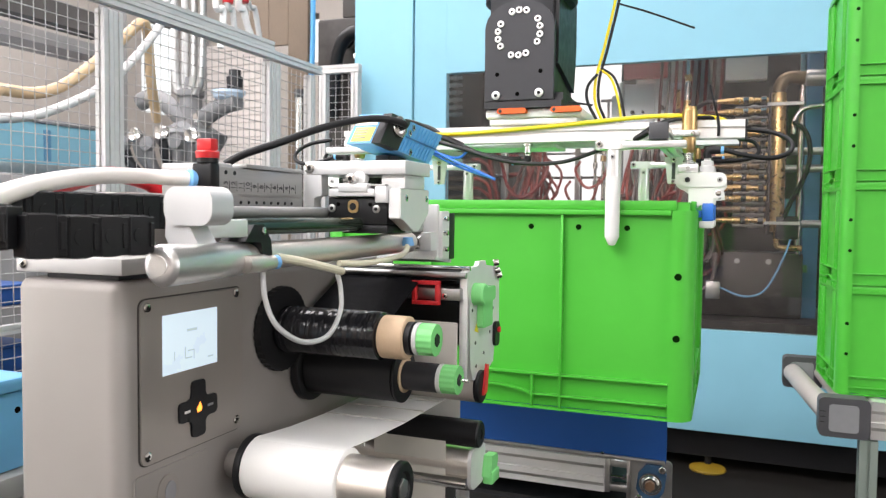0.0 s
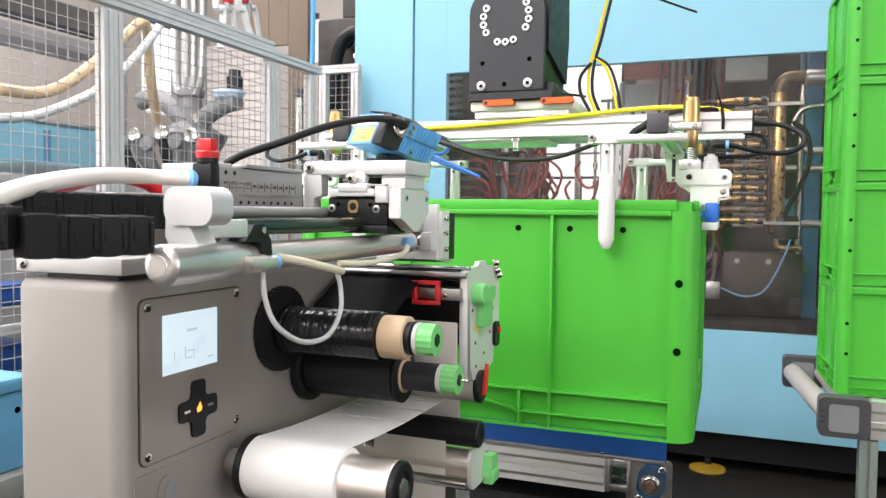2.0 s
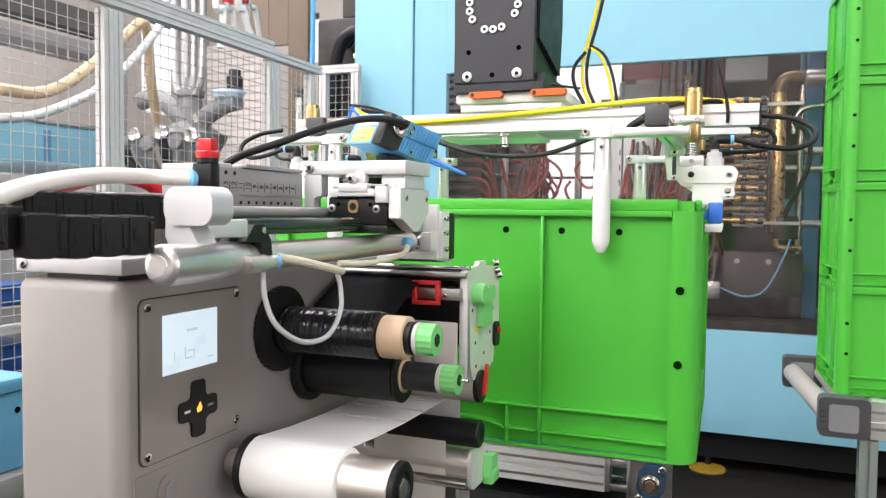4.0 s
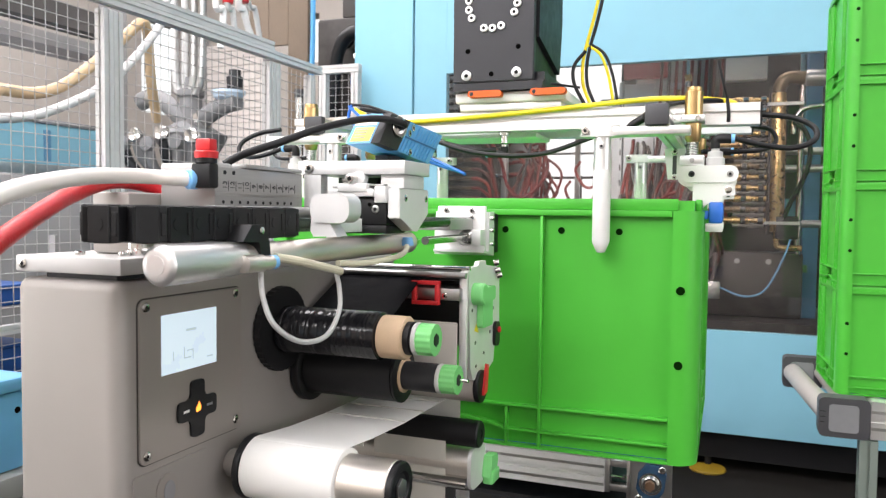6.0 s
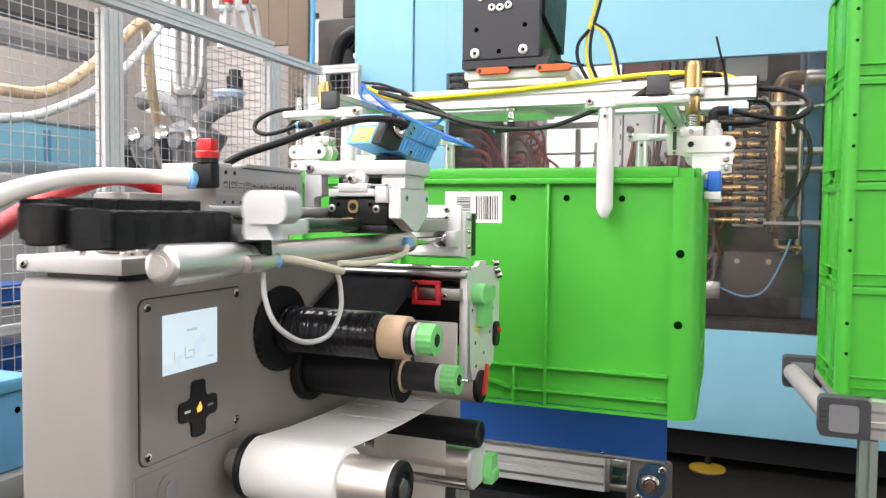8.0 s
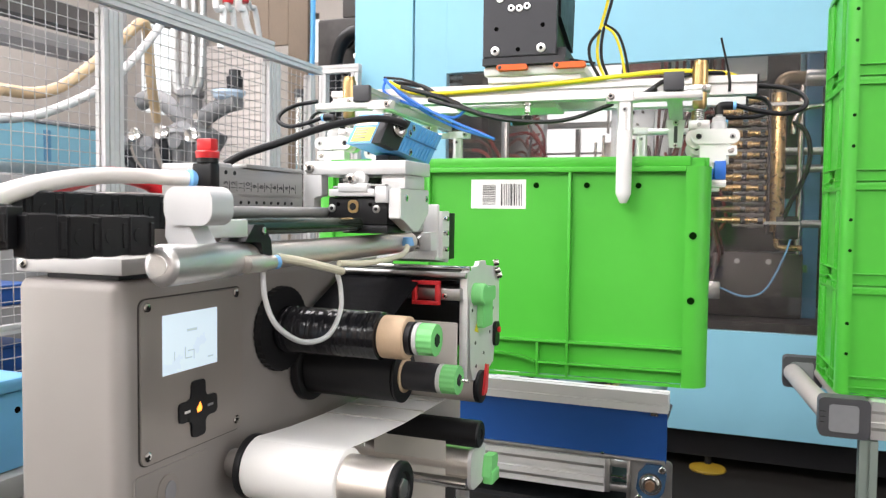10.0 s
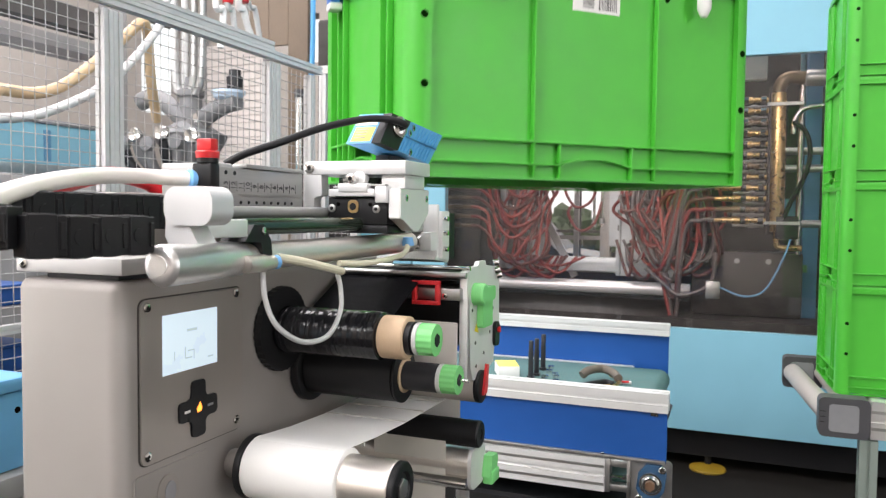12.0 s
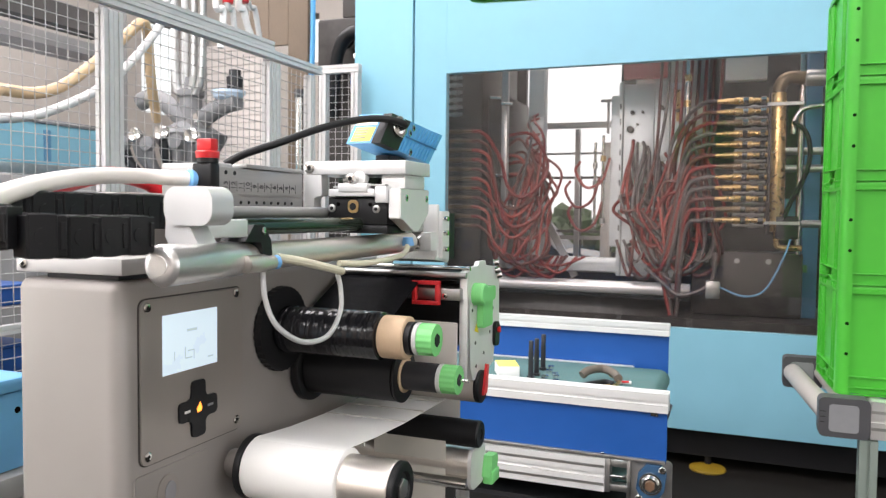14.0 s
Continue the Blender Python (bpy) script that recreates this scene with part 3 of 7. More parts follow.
FOOT_YELLOW = mat("dull_yellow_rubber", (0.32, 0.20, 0.012), 0.6, vary=0.2)
MACHINE = machine()


# ---- the safety fence ----
def fence():
    f = thing("safety_fence", label="aluminium profile safety fence with wire mesh panels", category="fence")
    FX = -2.2
    for y in (0.9, 2.175, 3.216, 3.60):
        part("post", tslot(bmesh.new(), (FX, y, 0), (FX, y, 2.03), 0.045, 0.045, up=(0, 1, 0)), ALU_DULL, f)
    part("post", tslot(bmesh.new(), (FX, 2.222, 0), (FX, 2.222, 2.03), 0.045, 0.045, up=(0, 1, 0)), ALU_DULL, f)
    part("post", tslot(bmesh.new(), (FX, 3.266, 0), (FX, 3.266, 2.03), 0.045, 0.045, up=(0, 1, 0)), ALU_DULL, f)
    part("top_rail", tslot(bmesh.new(), (FX, -1.0, 2.0695), (FX, 3.70, 2.0695), 0.045, 0.041), ALU_DULL, f)
    part("top_rail", tslot(bmesh.new(), (FX, -1.0, 2.1115), (FX, 3.24, 2.1115), 0.045, 0.041), ALU_DULL, f)
    for a, b in ((-1.0, 0.87), (0.93, 2.16), (2.26, 3.27)):
        part("middle_rail", tslot(bmesh.new(), (FX, a, 0.905), (FX, b, 0.905), 0.03, 0.03), ALU_DULL, f)
    for x in (-2.075, -2.285):
        part("post", tslot(bmesh.new(), (x, 3.90, 0), (x, 3.90, 2.09), 0.045, 0.045, up=(0, 1, 0)), ALU_DULL, f)
    part("top_rail", tslot(bmesh.new(), (-2.31, 3.90, 2.115), (-2.05, 3.90, 2.115), 0.045, 0.045), ALU_DULL, f)
    bm = bmesh.new()
    r = 0.0018
    ys = np.arange(-0.90, 3.60, 0.0455)
    zs = np.arange(0.12, 2.04, 0.046)
    for y in ys:
        cyl(bm, (FX, y, 0.1), (FX, y, 2.03), r, seg=5, caps=False)
    for z in zs:
        cyl(bm, (FX + 2 * r, -0.95, z), (FX + 2 * r, 3.66, z), r, seg=5, caps=False)
    for x in np.arange(-2.25, -2.10, 0.042):
        cyl(bm, (x, 3.90, 0.1), (x, 3.90, 2.09), r, seg=5, caps=False)
    for z in np.arange(0.12, 2.09, 0.042):
        cyl(bm, (-2.262, 3.90, z), (-2.098, 3.90, z), r, seg=5, caps=False)
    tagged(part("wire_mesh", bm, WIRE, f), kind="stuff")
    return f


ALU_DULL = mat("weathered_aluminium_profile", (0.60, 0.585, 0.575), 0.5, metal=0.1, vary=0.06, scale=30)
WIRE = mat("galvanised_wire", (0.48, 0.46, 0.45), 0.45, metal=0.7, vary=0.2, scale=40)
fence()


# ---- what stands behind the fence ----
def behind():
    # second blue machine
    m = thing("blue_press", label="light blue machine with grey top behind the fence", category="machine")
    part("body", B(-5.6, -4.2, 1.9, 4.10, 0.0, 1.84, bevel=0.01), BLUE_MACHINE, m)
    part("top_cover", B(-5.7, -4.19, 1.88, 4.12, 1.841, 1.87, bevel=0.004), GREY_MID, m)
    part("dark_slot", B(-4.199, -4.19, 3.64, 3.69, 1.60, 1.80), BLUE_SHEET2, m)
    part("grey_bed", B(-4.19, -3.7, 1.6, 4.4, 0.0, 1.48, bevel=0.02), BED_GREY, m)
    part("bed_plate", B(-4.15, -3.75, 1.6, 4.4, 1.481, 1.55, bevel=0.01), STEEL_DULL, m)
    for k in range(3):
        part("vent", B(-3.698, -3.69, 2.2 + 0.25 * k, 2.36 + 0.25 * k, 0.9, 1.18), GREY_MID, m)
    # hopper with its loader
    h = thing("granulate_hopper", label="grey steel granulate hopper with round loader head", category="hopper")
    hx, hy = -4.115, 4.95
    part("column", lathe(bmesh.new(), (hx, hy, 2.00), (0, 0, 1), [(0, 0.095), (0.18, 0.085), (0.20, 0.105), (0.24, 0.105), (0.25, 0.080), (0.34, 0.075), (0.35, 0.05)], seg=24), HOPPER_GREY, h)
    part("cone", lathe(bmesh.new(), (hx, hy, 1.62), (0, 0, 1), [(0, 0.12), (0.05, 0.16), (0.22, 0.27), (0.27, 0.28), (0.30, 0.22), (0.379, 0.10)], seg=28), HOPPER_GREY, h)
    for dx, zt in ((-0.11, 2.30), (-0.01, 2.36), (0.07, 2.33), (0.15, 2.31)):
        part("feed_pipe", H([(hx + dx * 0.55, hy - 0.05, 2.20), (hx + dx, hy - 0.05, zt + 0.1), (hx + dx * 1.1, hy - 0.05, 3.4), (hx + dx * 1.2, hy - 0.05, 5.4)], 0.030, seg=12), GREY_TUBE if dx < 0.0 else STEEL_DULL, h)
    arm = part("suction_arm", H([(hx - 0.48, hy - 0.03, 2.17), (hx - 0.36, hy - 0.03, 2.20), (hx - 0.22, hy - 0.04, 2.15), (hx - 0.10, hy - 0.04, 2.06), (hx, hy - 0.04, 1.98)], 0.072, seg=14), HOPPER_GREY, h)
    part("hose_clip", C((hx - 0.37, hy - 0.03, 2.195), (hx - 0.33, hy - 0.03, 2.19), 0.080, seg=18), STEEL_DULL, arm)
    arm = part("suction_arm", H([(hx + 0.02, hy - 0.04, 1.94), (hx + 0.12, hy - 0.06, 1.98), (hx + 0.26, hy - 0.06, 2.06), (hx + 0.38, hy - 0.06, 2.11), (hx + 0.50, hy - 0.06, 2.13)], 0.070, seg=14), HOPPER_GREY, h)
    part("hose_clip", C((hx + 0.14, hy - 0.06, 1.99), (hx + 0.18, hy - 0.06, 2.01), 0.080, seg=18), STEEL, arm)
    part("motor", lathe(bmesh.new(), (hx + 0.46, hy - 0.05, 2.225), (0, 0, 1), [(0, 0.06), (0.09, 0.065), (0.10, 0.045), (0.145, 0.045)], seg=20), BLACK_METAL, h)
    part("filter_bowl", lathe(bmesh.new(), (hx + 0.40, hy - 0.05, 2.13), (0, 0, 1), [(0, 0.06), (0.03, 0.11), (0.060, 0.12), (0.061, 0.13), (0.085, 0.13), (0.086, 0.08), (0.095, 0.07)], seg=24), PALE_BLUE_RING, h, "pale blue filter bowl")
    for k, (dx, dz) in enumerate(((-0.36, 1.80), (-0.24, 1.86), (-0.12, 1.79), (0.02, 1.87), (0.15, 1.80), (0.30, 1.84), (0.40, 1.76))):
        pot = part("clamp_ring", lathe(bmesh.new(), (hx + dx, hy - 0.33, dz), (0.2, -1, 0.15), [(0, 0.055), (0.03, 0.060), (0.05, 0.055), (0.055, 0.030)], seg=16), STEEL if k % 2 else HOPPER_GREY, h)
        part("elbow", H([(hx + dx, hy - 0.33, dz - 0.05), (hx + dx * 0.9, hy - 0.31, dz - 0.15), (hx + dx * 0.7, hy - 0.26, dz - 0.25)], 0.04, seg=10), HOPPER_GREY if k % 3 else BLACK_METAL, pot)
    part("outlet", C((hx, hy, 1.36), (hx, hy, 1.619), 0.14, seg=20), BED_GREY, h)
    part("frame", B(hx - 0.40, hx + 0.45, hy - 0.24, hy + 0.3, 0.0, 1.359, bevel=0.01), BED_GREY, h)
    # added slatted panel in the far corner, for the bright patch there
    d = thing("roller_door", label="pale slatted panel added at a bright patch of the wall", category="door")
    for k in range(26):
        part("slat", B(-7.15, -6.18, 8.93, 8.985, 1.02 + 0.10 * k, 1.112 + 0.10 * k, bevel=0.008, seg=1), SLAT_PALE, d)
    part("slat_rail", B(-7.22, -7.155, 8.90, 8.998, 0.0, 3.70), BED_GREY, d)
    part("slat_rail", B(-6.175, -6.11, 8.90, 8.998, 0.0, 3.70), BED_GREY, d)
    part("slat_foot", B(-7.15, -6.18, 8.93, 8.985, 0.0, 1.016), SLAT_PALE, d)
    # hoses slung along the hall
    tagged(solo("material_hose", H([(-3.0, 1.9, 5.4), (-3.0, 1.92, 3.2), (-3.0000, 2.2290, 1.8040), (-3.0000, 2.3840, 1.8100), (-3.0000, 2.5530, 1.8180), (-3.0000, 2.7080, 1.8750), (-3.0000, 2.9120, 2.0240), (-3.0000, 3.0800, 2.1700), (-3.0000, 3.2200, 2.2890), (-3.0100, 3.2720, 2.2560), (-3.0200, 3.2940, 2.1720), (-3.0500, 3.3460, 1.9840), (-3.1000, 3.4440, 1.7960)], 0.026, seg=12, steps=14, ripple=0.08, every=1), TAN_HOSE), "tan spiral material hose slung behind the fence", "hose")
    tagged(solo("conveying_hose", H([(-2.9000, 2.1520, 1.6420), (-2.9000, 2.3020, 1.6700), (-2.9000, 2.4660, 1.7020), (-2.9000, 2.6480, 1.7760), (-2.9000, 2.8130, 1.8650), (-2.9000, 2.9940, 1.9990), (-2.9000, 3.2350, 2.2550), (-2.9000, 3.4110, 2.5390), (-2.9, 4.6, 3.6), (-2.9, 4.7, 5.4)], 0.020, seg=12, steps=14, ripple=0.10, every=1), CLEAR_HOSE), "clear ribbed conveying hose slung behind the fence", "hose")
    for k, (r, top, mid, low) in enumerate(((0.022, (4.111, 2.872), (4.167, 2.598), (4.137, 2.354)), (0.020, (4.227, 2.907), (4.268, 2.623), (4.304, 2.407)),
                                            (0.024, (4.349, 2.944), (4.392, 2.654), (4.482, 2.482)), (0.020, (4.444, 2.972), (4.522, 2.686), (4.589, 2.446)))):
        tagged(solo("white_pipe", H([(-3.2, 4.6 + 0.06 * k, 5.4), (-3.2, *top), (-3.2, *mid), (-3.2, *low)], r, seg=10), WHITE if k % 2 == 0 else GREY_TUBE), "white plastic pipe hanging behind the fence", "pipe", "hanging pipes")
    for y, z in ((4.215, 2.70), (4.385, 2.75)):
        tagged(solo("pipe_coupling", C((-3.2, y, z - 0.04), (-3.2, y + 0.004, z + 0.05), 0.036, seg=16, bevel=0.006), RED), "red coupling on a hanging white pipe", "coupling", "pipe couplings")
    # steel columns and beams of the hall
    for y in (2.1, 4.55, 6.45):
        tagged(solo("steel_column", B(-6.6, -6.4, y, y + 0.2, 0, 5.4, bevel=0.004), BED_GREY), "grey steel hall column", "column", "hall columns")
    beam = thing("dark_beam", label="dark brown steel beam hung over the machines", category="beam")
    part("beam", B(-3.75, -3.60, -1.5, 3.60, 2.33, 2.46), DARK_BEAM, beam)
    for y in (-1.2, 1.4):
        part("hanger", C((-3.675, y, 2.461), (-3.675, y, 5.4), 0.010, seg=8), STEEL_DULL, beam)
    tray = thing("cable_tray", label="grey cable tray hung under the roof", category="cable tray")
    part("tray", B(-4.3, -4.0, -1.5, 4.0, 2.30, 2.38), BED_GREY, tray)
    for y in (-1.2, 1.6):
        part("hanger", C((-4.15, y, 2.381), (-4.15, y, 5.4), 0.008, seg=8), STEEL_DULL, tray)
    # timber board wall
    w = thing("board_wall", label="pale brown timber board partition", category="partition")
    for k in range(3):
        part("board", B(-4.45 + 0.215 * k, -4.24 + 0.215 * k, 6.2, 6.24, 2.86 if k < 2 else 0.0, 4.2), TIMBER, w)
    part("ledger", B(-4.45, -3.80, 6.25, 6.31, 3.9, 4.1), TIMBER, w)
    part("stud", B(-4.02, -3.83, 6.245, 6.3, 0.0, 3.88), TIMBER, w)
    # dark control unit by the machine side
    u = thing("hydraulic_unit", label="dark hydraulic unit with valves and hoses", category="hydraulic unit")
    part("body", B(-3.05, -2.30, 5.1, 5.7, 0.0, 2.75, bevel=0.02), DARK_STEEL, u)
    part("pipe", H([(-2.9, 5.05, 2.0), (-2.8, 5.0, 2.5), (-2.6, 5.0, 2.6), (-2.4, 5.02, 2.4), (-2.3, 5.04, 2.0)], 0.05, seg=12), BLACK, u)
    part("duct", B(-2.85, -2.32, 5.12, 5.5, 2.751, 3.9, bevel=0.02), DARK_BEAM, u)
    part("pipe", H([(-2.62, 5.05, 2.70), (-2.60, 5.0, 2.9), (-2.45, 5.0, 3.0), (-2.36, 5.0, 2.85), (-2.34, 5.0, 2.4)], 0.035, seg=12), BLACK, u)
    for k in range(5):
        part("fitting", lathe(bmesh.new(), (-2.78 + 0.10 * k, 5.09, 2.34 + 0.09 * (k % 2)), (0, -1, 0.2), [(0, 0.03), (0.03, 0.034), (0.04, 0.02), (0.07, 0.02)], seg=14), STEEL, u)
    part("gauge", C((-2.52, 5.10, 2.42), (-2.52, 5.02, 2.42), 0.06, seg=20), STEEL, u)
    part("gauge", C((-2.75, 5.10, 2.55), (-2.75, 5.03, 2.55), 0.05, seg=20), STEEL, u)
    part("solenoid", B(-2.70, -2.55, 4.98, 5.09, 2.18, 2.28, bevel=0.01), BLUE_PLASTIC, u)
    tagged(solo("blue_air_pipe", H([(-2.785, 4.6, 5.4), (-2.785, 4.6, 3.5), (-2.785, 4.6, 2.5), (-2.80, 4.6, 2.2)], 0.018, seg=10), SKY_BLUE), "blue plastic air pipe hanging by the machine", "pipe")
    # glass flow tubes
    for k, px in enumerate((-2.955, -2.880)):
        f = thing("flow_tube", label="clear flow tube with bright highlights", category="flow tube", group="flow tubes")
        part("tube", C((px, 4.7, 1.2), (px, 4.7, 2.1), 0.03, seg=16), STEEL, f)
        part("cap", C((px, 4.7, 2.101), (px, 4.7, 2.16), 0.036, seg=16), GREY_DARK, f)
        part("foot", B(px - 0.035, px + 0.035, 4.66, 4.74, 0.0, 1.199), BED_GREY, f)
    # stacked blue containers at floor level
    for k, (z0, z1) in enumerate(((0.50, 0.66), (0.69, 0.795), (0.945, 1.010))):
        t = thing("blue_bin", label="dark blue plastic storage bin on a shelf", category="bin", group="blue bins")
        part("shell", B(-3.0, -2.45, 1.1, 2.06, z0, z1, bevel=0.01), BLUE_SHEET, t)
        part("rim", B(-3.01, -2.44, 1.09, 2.07, z1 + 0.001, z1 + 0.012, bevel=0.003), BLUE_SHEET, t)
    sh = thing("bin_shelf", label="grey steel shelf that carries blue bins", category="shelf")
    for z in (0.477, 0.6745, 0.922):
        part("board", B(-3.05, -2.40, 1.05, 2.10, z, z + 0.022), BED_GREY, sh)
    for x in (-3.08, -2.39):
        for y in (1.04, 2.09):
            part("upright", B(x, x + 0.03, y, y + 0.03, 0, 1.2), BED_GREY, sh)
    # pale blue case on a trestle in front of the fence
    c = thing("tool_case", label="pale blue plastic case with a lid on a trestle", category="case")
    part("body", B(-1.70, -1.225, 0.70, 1.02, 0.820, 0.965, bevel=0.008), STONE_BLUE, c)
    part("lid", B(-1.71, -1.215, 0.69, 1.03, 0.966, 0.992, bevel=0.006), STONE_BLUE, c)
    part("hole", C((-1.230, 0.998, 0.930), (-1.2245, 0.998, 0.930), 0.006, seg=14), HOLE_BLACK, c)
    t = thing("trestle", label="grey steel trestle table", category="table")
    part("top", B(-1.75, -1.20, 0.66, 1.06, 0.775, 0.819, bevel=0.004), BED_GREY, t)
    for x in (-1.73, -1.25):
        for y in (0.68, 1.01):
            part("leg", B(x, x + 0.03, y, y + 0.03, 0, 0.774), BED_GREY, t)


SLAT_PALE = mat("pale_rose_white_paint", (0.80, 0.74, 0.70), 0.55, vary=0.05, scale=6)
PALE_BLUE_RING = mat("pale_blue_clear_plastic", (0.55, 0.66, 0.78), 0.3, vary=0.05, scale=20)
HOPPER_GREY = mat("matt_grey_hopper_paint", (0.20, 0.20, 0.205), 0.6, vary=0.15, scale=8)
BED_GREY = mat("machine_grey_paint", (0.30, 0.29, 0.285), 0.5, vary=0.08, scale=8)
TAN_HOSE = mat("tan_spiral_hose", (0.55, 0.40, 0.24), 0.5, vary=0.1, scale=40)
CLEAR_HOSE = mat("milky_ribbed_hose", (0.62, 0.61, 0.60), 0.35, vary=0.1, scale=40)
DARK_BEAM = mat("brown_black_beam", (0.09, 0.08, 0.075), 0.6, vary=0.2, scale=6)
TIMBER = mat("pale_brown_timber", (0.19, 0.145, 0.105), 0.65, vary=0.15, scale=10, brushed=(30, 30, 2), island=0.12)
HOLE_BLACK = mat("bolt_hole", (0.003, 0.003, 0.003), 0.9, ior=1.02)
behind()


# ---- outdoors, seen through the windows ----
def outdoors():
    # far trees, car and yard fence stand in for the pane's mirror image
    rnd = random.Random(11)
    bm = bmesh.new()
    for k in range(900):
        x, y = rnd.uniform(-30, 22), rnd.uniform(30, 36)
        top = 0.5 + 1.2 * noise.noise(Vector((x * 0.25, 0, 3)))
        z = rnd.uniform(0.0, max(top, 0.2) + 0.7) 
        r = rnd.uniform(0.25, 0.6)
        made = bmesh.ops.create_icosphere(bm, subdivisions=1, radius=r, matrix=Matrix.Translation((x, y, z)))["verts"]
        for v in made:
            v.co += Vector((rnd.uniform(-.15, .15), rnd.uniform(-.15, .15), rnd.uniform(-.15, .15)))
    solo("far_trees", bm, LEAF, "pale green row of far trees and hedges", "trees", kind="stuff")
    bm = bmesh.new()
    for k in range(700):
        x, y = rnd.uniform(-22, -14), rnd.uniform(-3, 12)
        z = rnd.uniform(0.0, 3.2)
        made = bmesh.ops.create_icosphere(bm, subdivisions=1, radius=rnd.uniform(0.15, 0.4), matrix=Matrix.Translation((x, y, z)))["verts"]
        for v in made:
            v.co += Vector((rnd.uniform(-.1, .1), rnd.uniform(-.1, .1), rnd.uniform(-.1, .1)))
    solo("yard_hedge", bm, LEAF, "leafy hedge beside the hall", "hedge", kind="stuff")
    c = thing("parked_car", label="dark parked car in the yard outside", category="car")
    pts = [(-2.1, 0.35), (2.1, 0.35), (2.15, 0.75), (1.4, 0.85), (0.9, 1.35), (-1.1, 1.40), (-1.7, 0.9), (-2.1, 0.8)]
    part("body", prism(bmesh.new(), [(x - 4.6, z - 0.25) for x, z in pts], "y", 14.0, 15.7), BLACK_METAL, c)
    for x in (-5.9, -3.2):
        part("wheel", C((x, 13.95, 0.05), (x, 14.2, 0.05), 0.30, seg=24), BLACK, c)
    f = thing("yard_fence", label="thin metal fence outside the hall", category="fence")
    for k in range(16):
        part("post", B(-9 + k * 0.6, -8.97 + k * 0.6, 12.0, 12.03, -0.25, 1.9), DARK_STEEL, f)
    for z in (1.85, 1.0, 0.25):
        part("rail", B(-9, 0, 12.035, 12.06, z, z + 0.04), DARK_STEEL, f)


def glow(name, colour, power):
    m = bpy.data.materials.new(name)
    m.use_nodes = True
    n, l = m.node_tree.nodes, m.node_tree.links
    n.remove(n["Principled BSDF"])
    e = n.new("ShaderNodeEmission")
    e.inputs[0].default_value, e.inputs[1].default_value = (*colour, 1), power
    l.new(e.outputs[0], n["Material Output"].inputs[0])
    return m


HAZE = glow("bright_hazy_sky", (0.96, 0.98, 1.0), 0.85)
solo("backdrop", B(-90, 70, 70, 70.2, -0.2, 45), HAZE, "bright hazy sky beyond the trees", "sky", kind="structure")
solo("backdrop", B(-70.2, -70, -60, 70, -0.2, 45), HAZE, "bright hazy sky beyond the yard", "sky", kind="structure")
LEAF = mat("far_foliage", (0.09, 0.14, 0.045), 0.7, vary=0.4, scale=3)
outdoors()


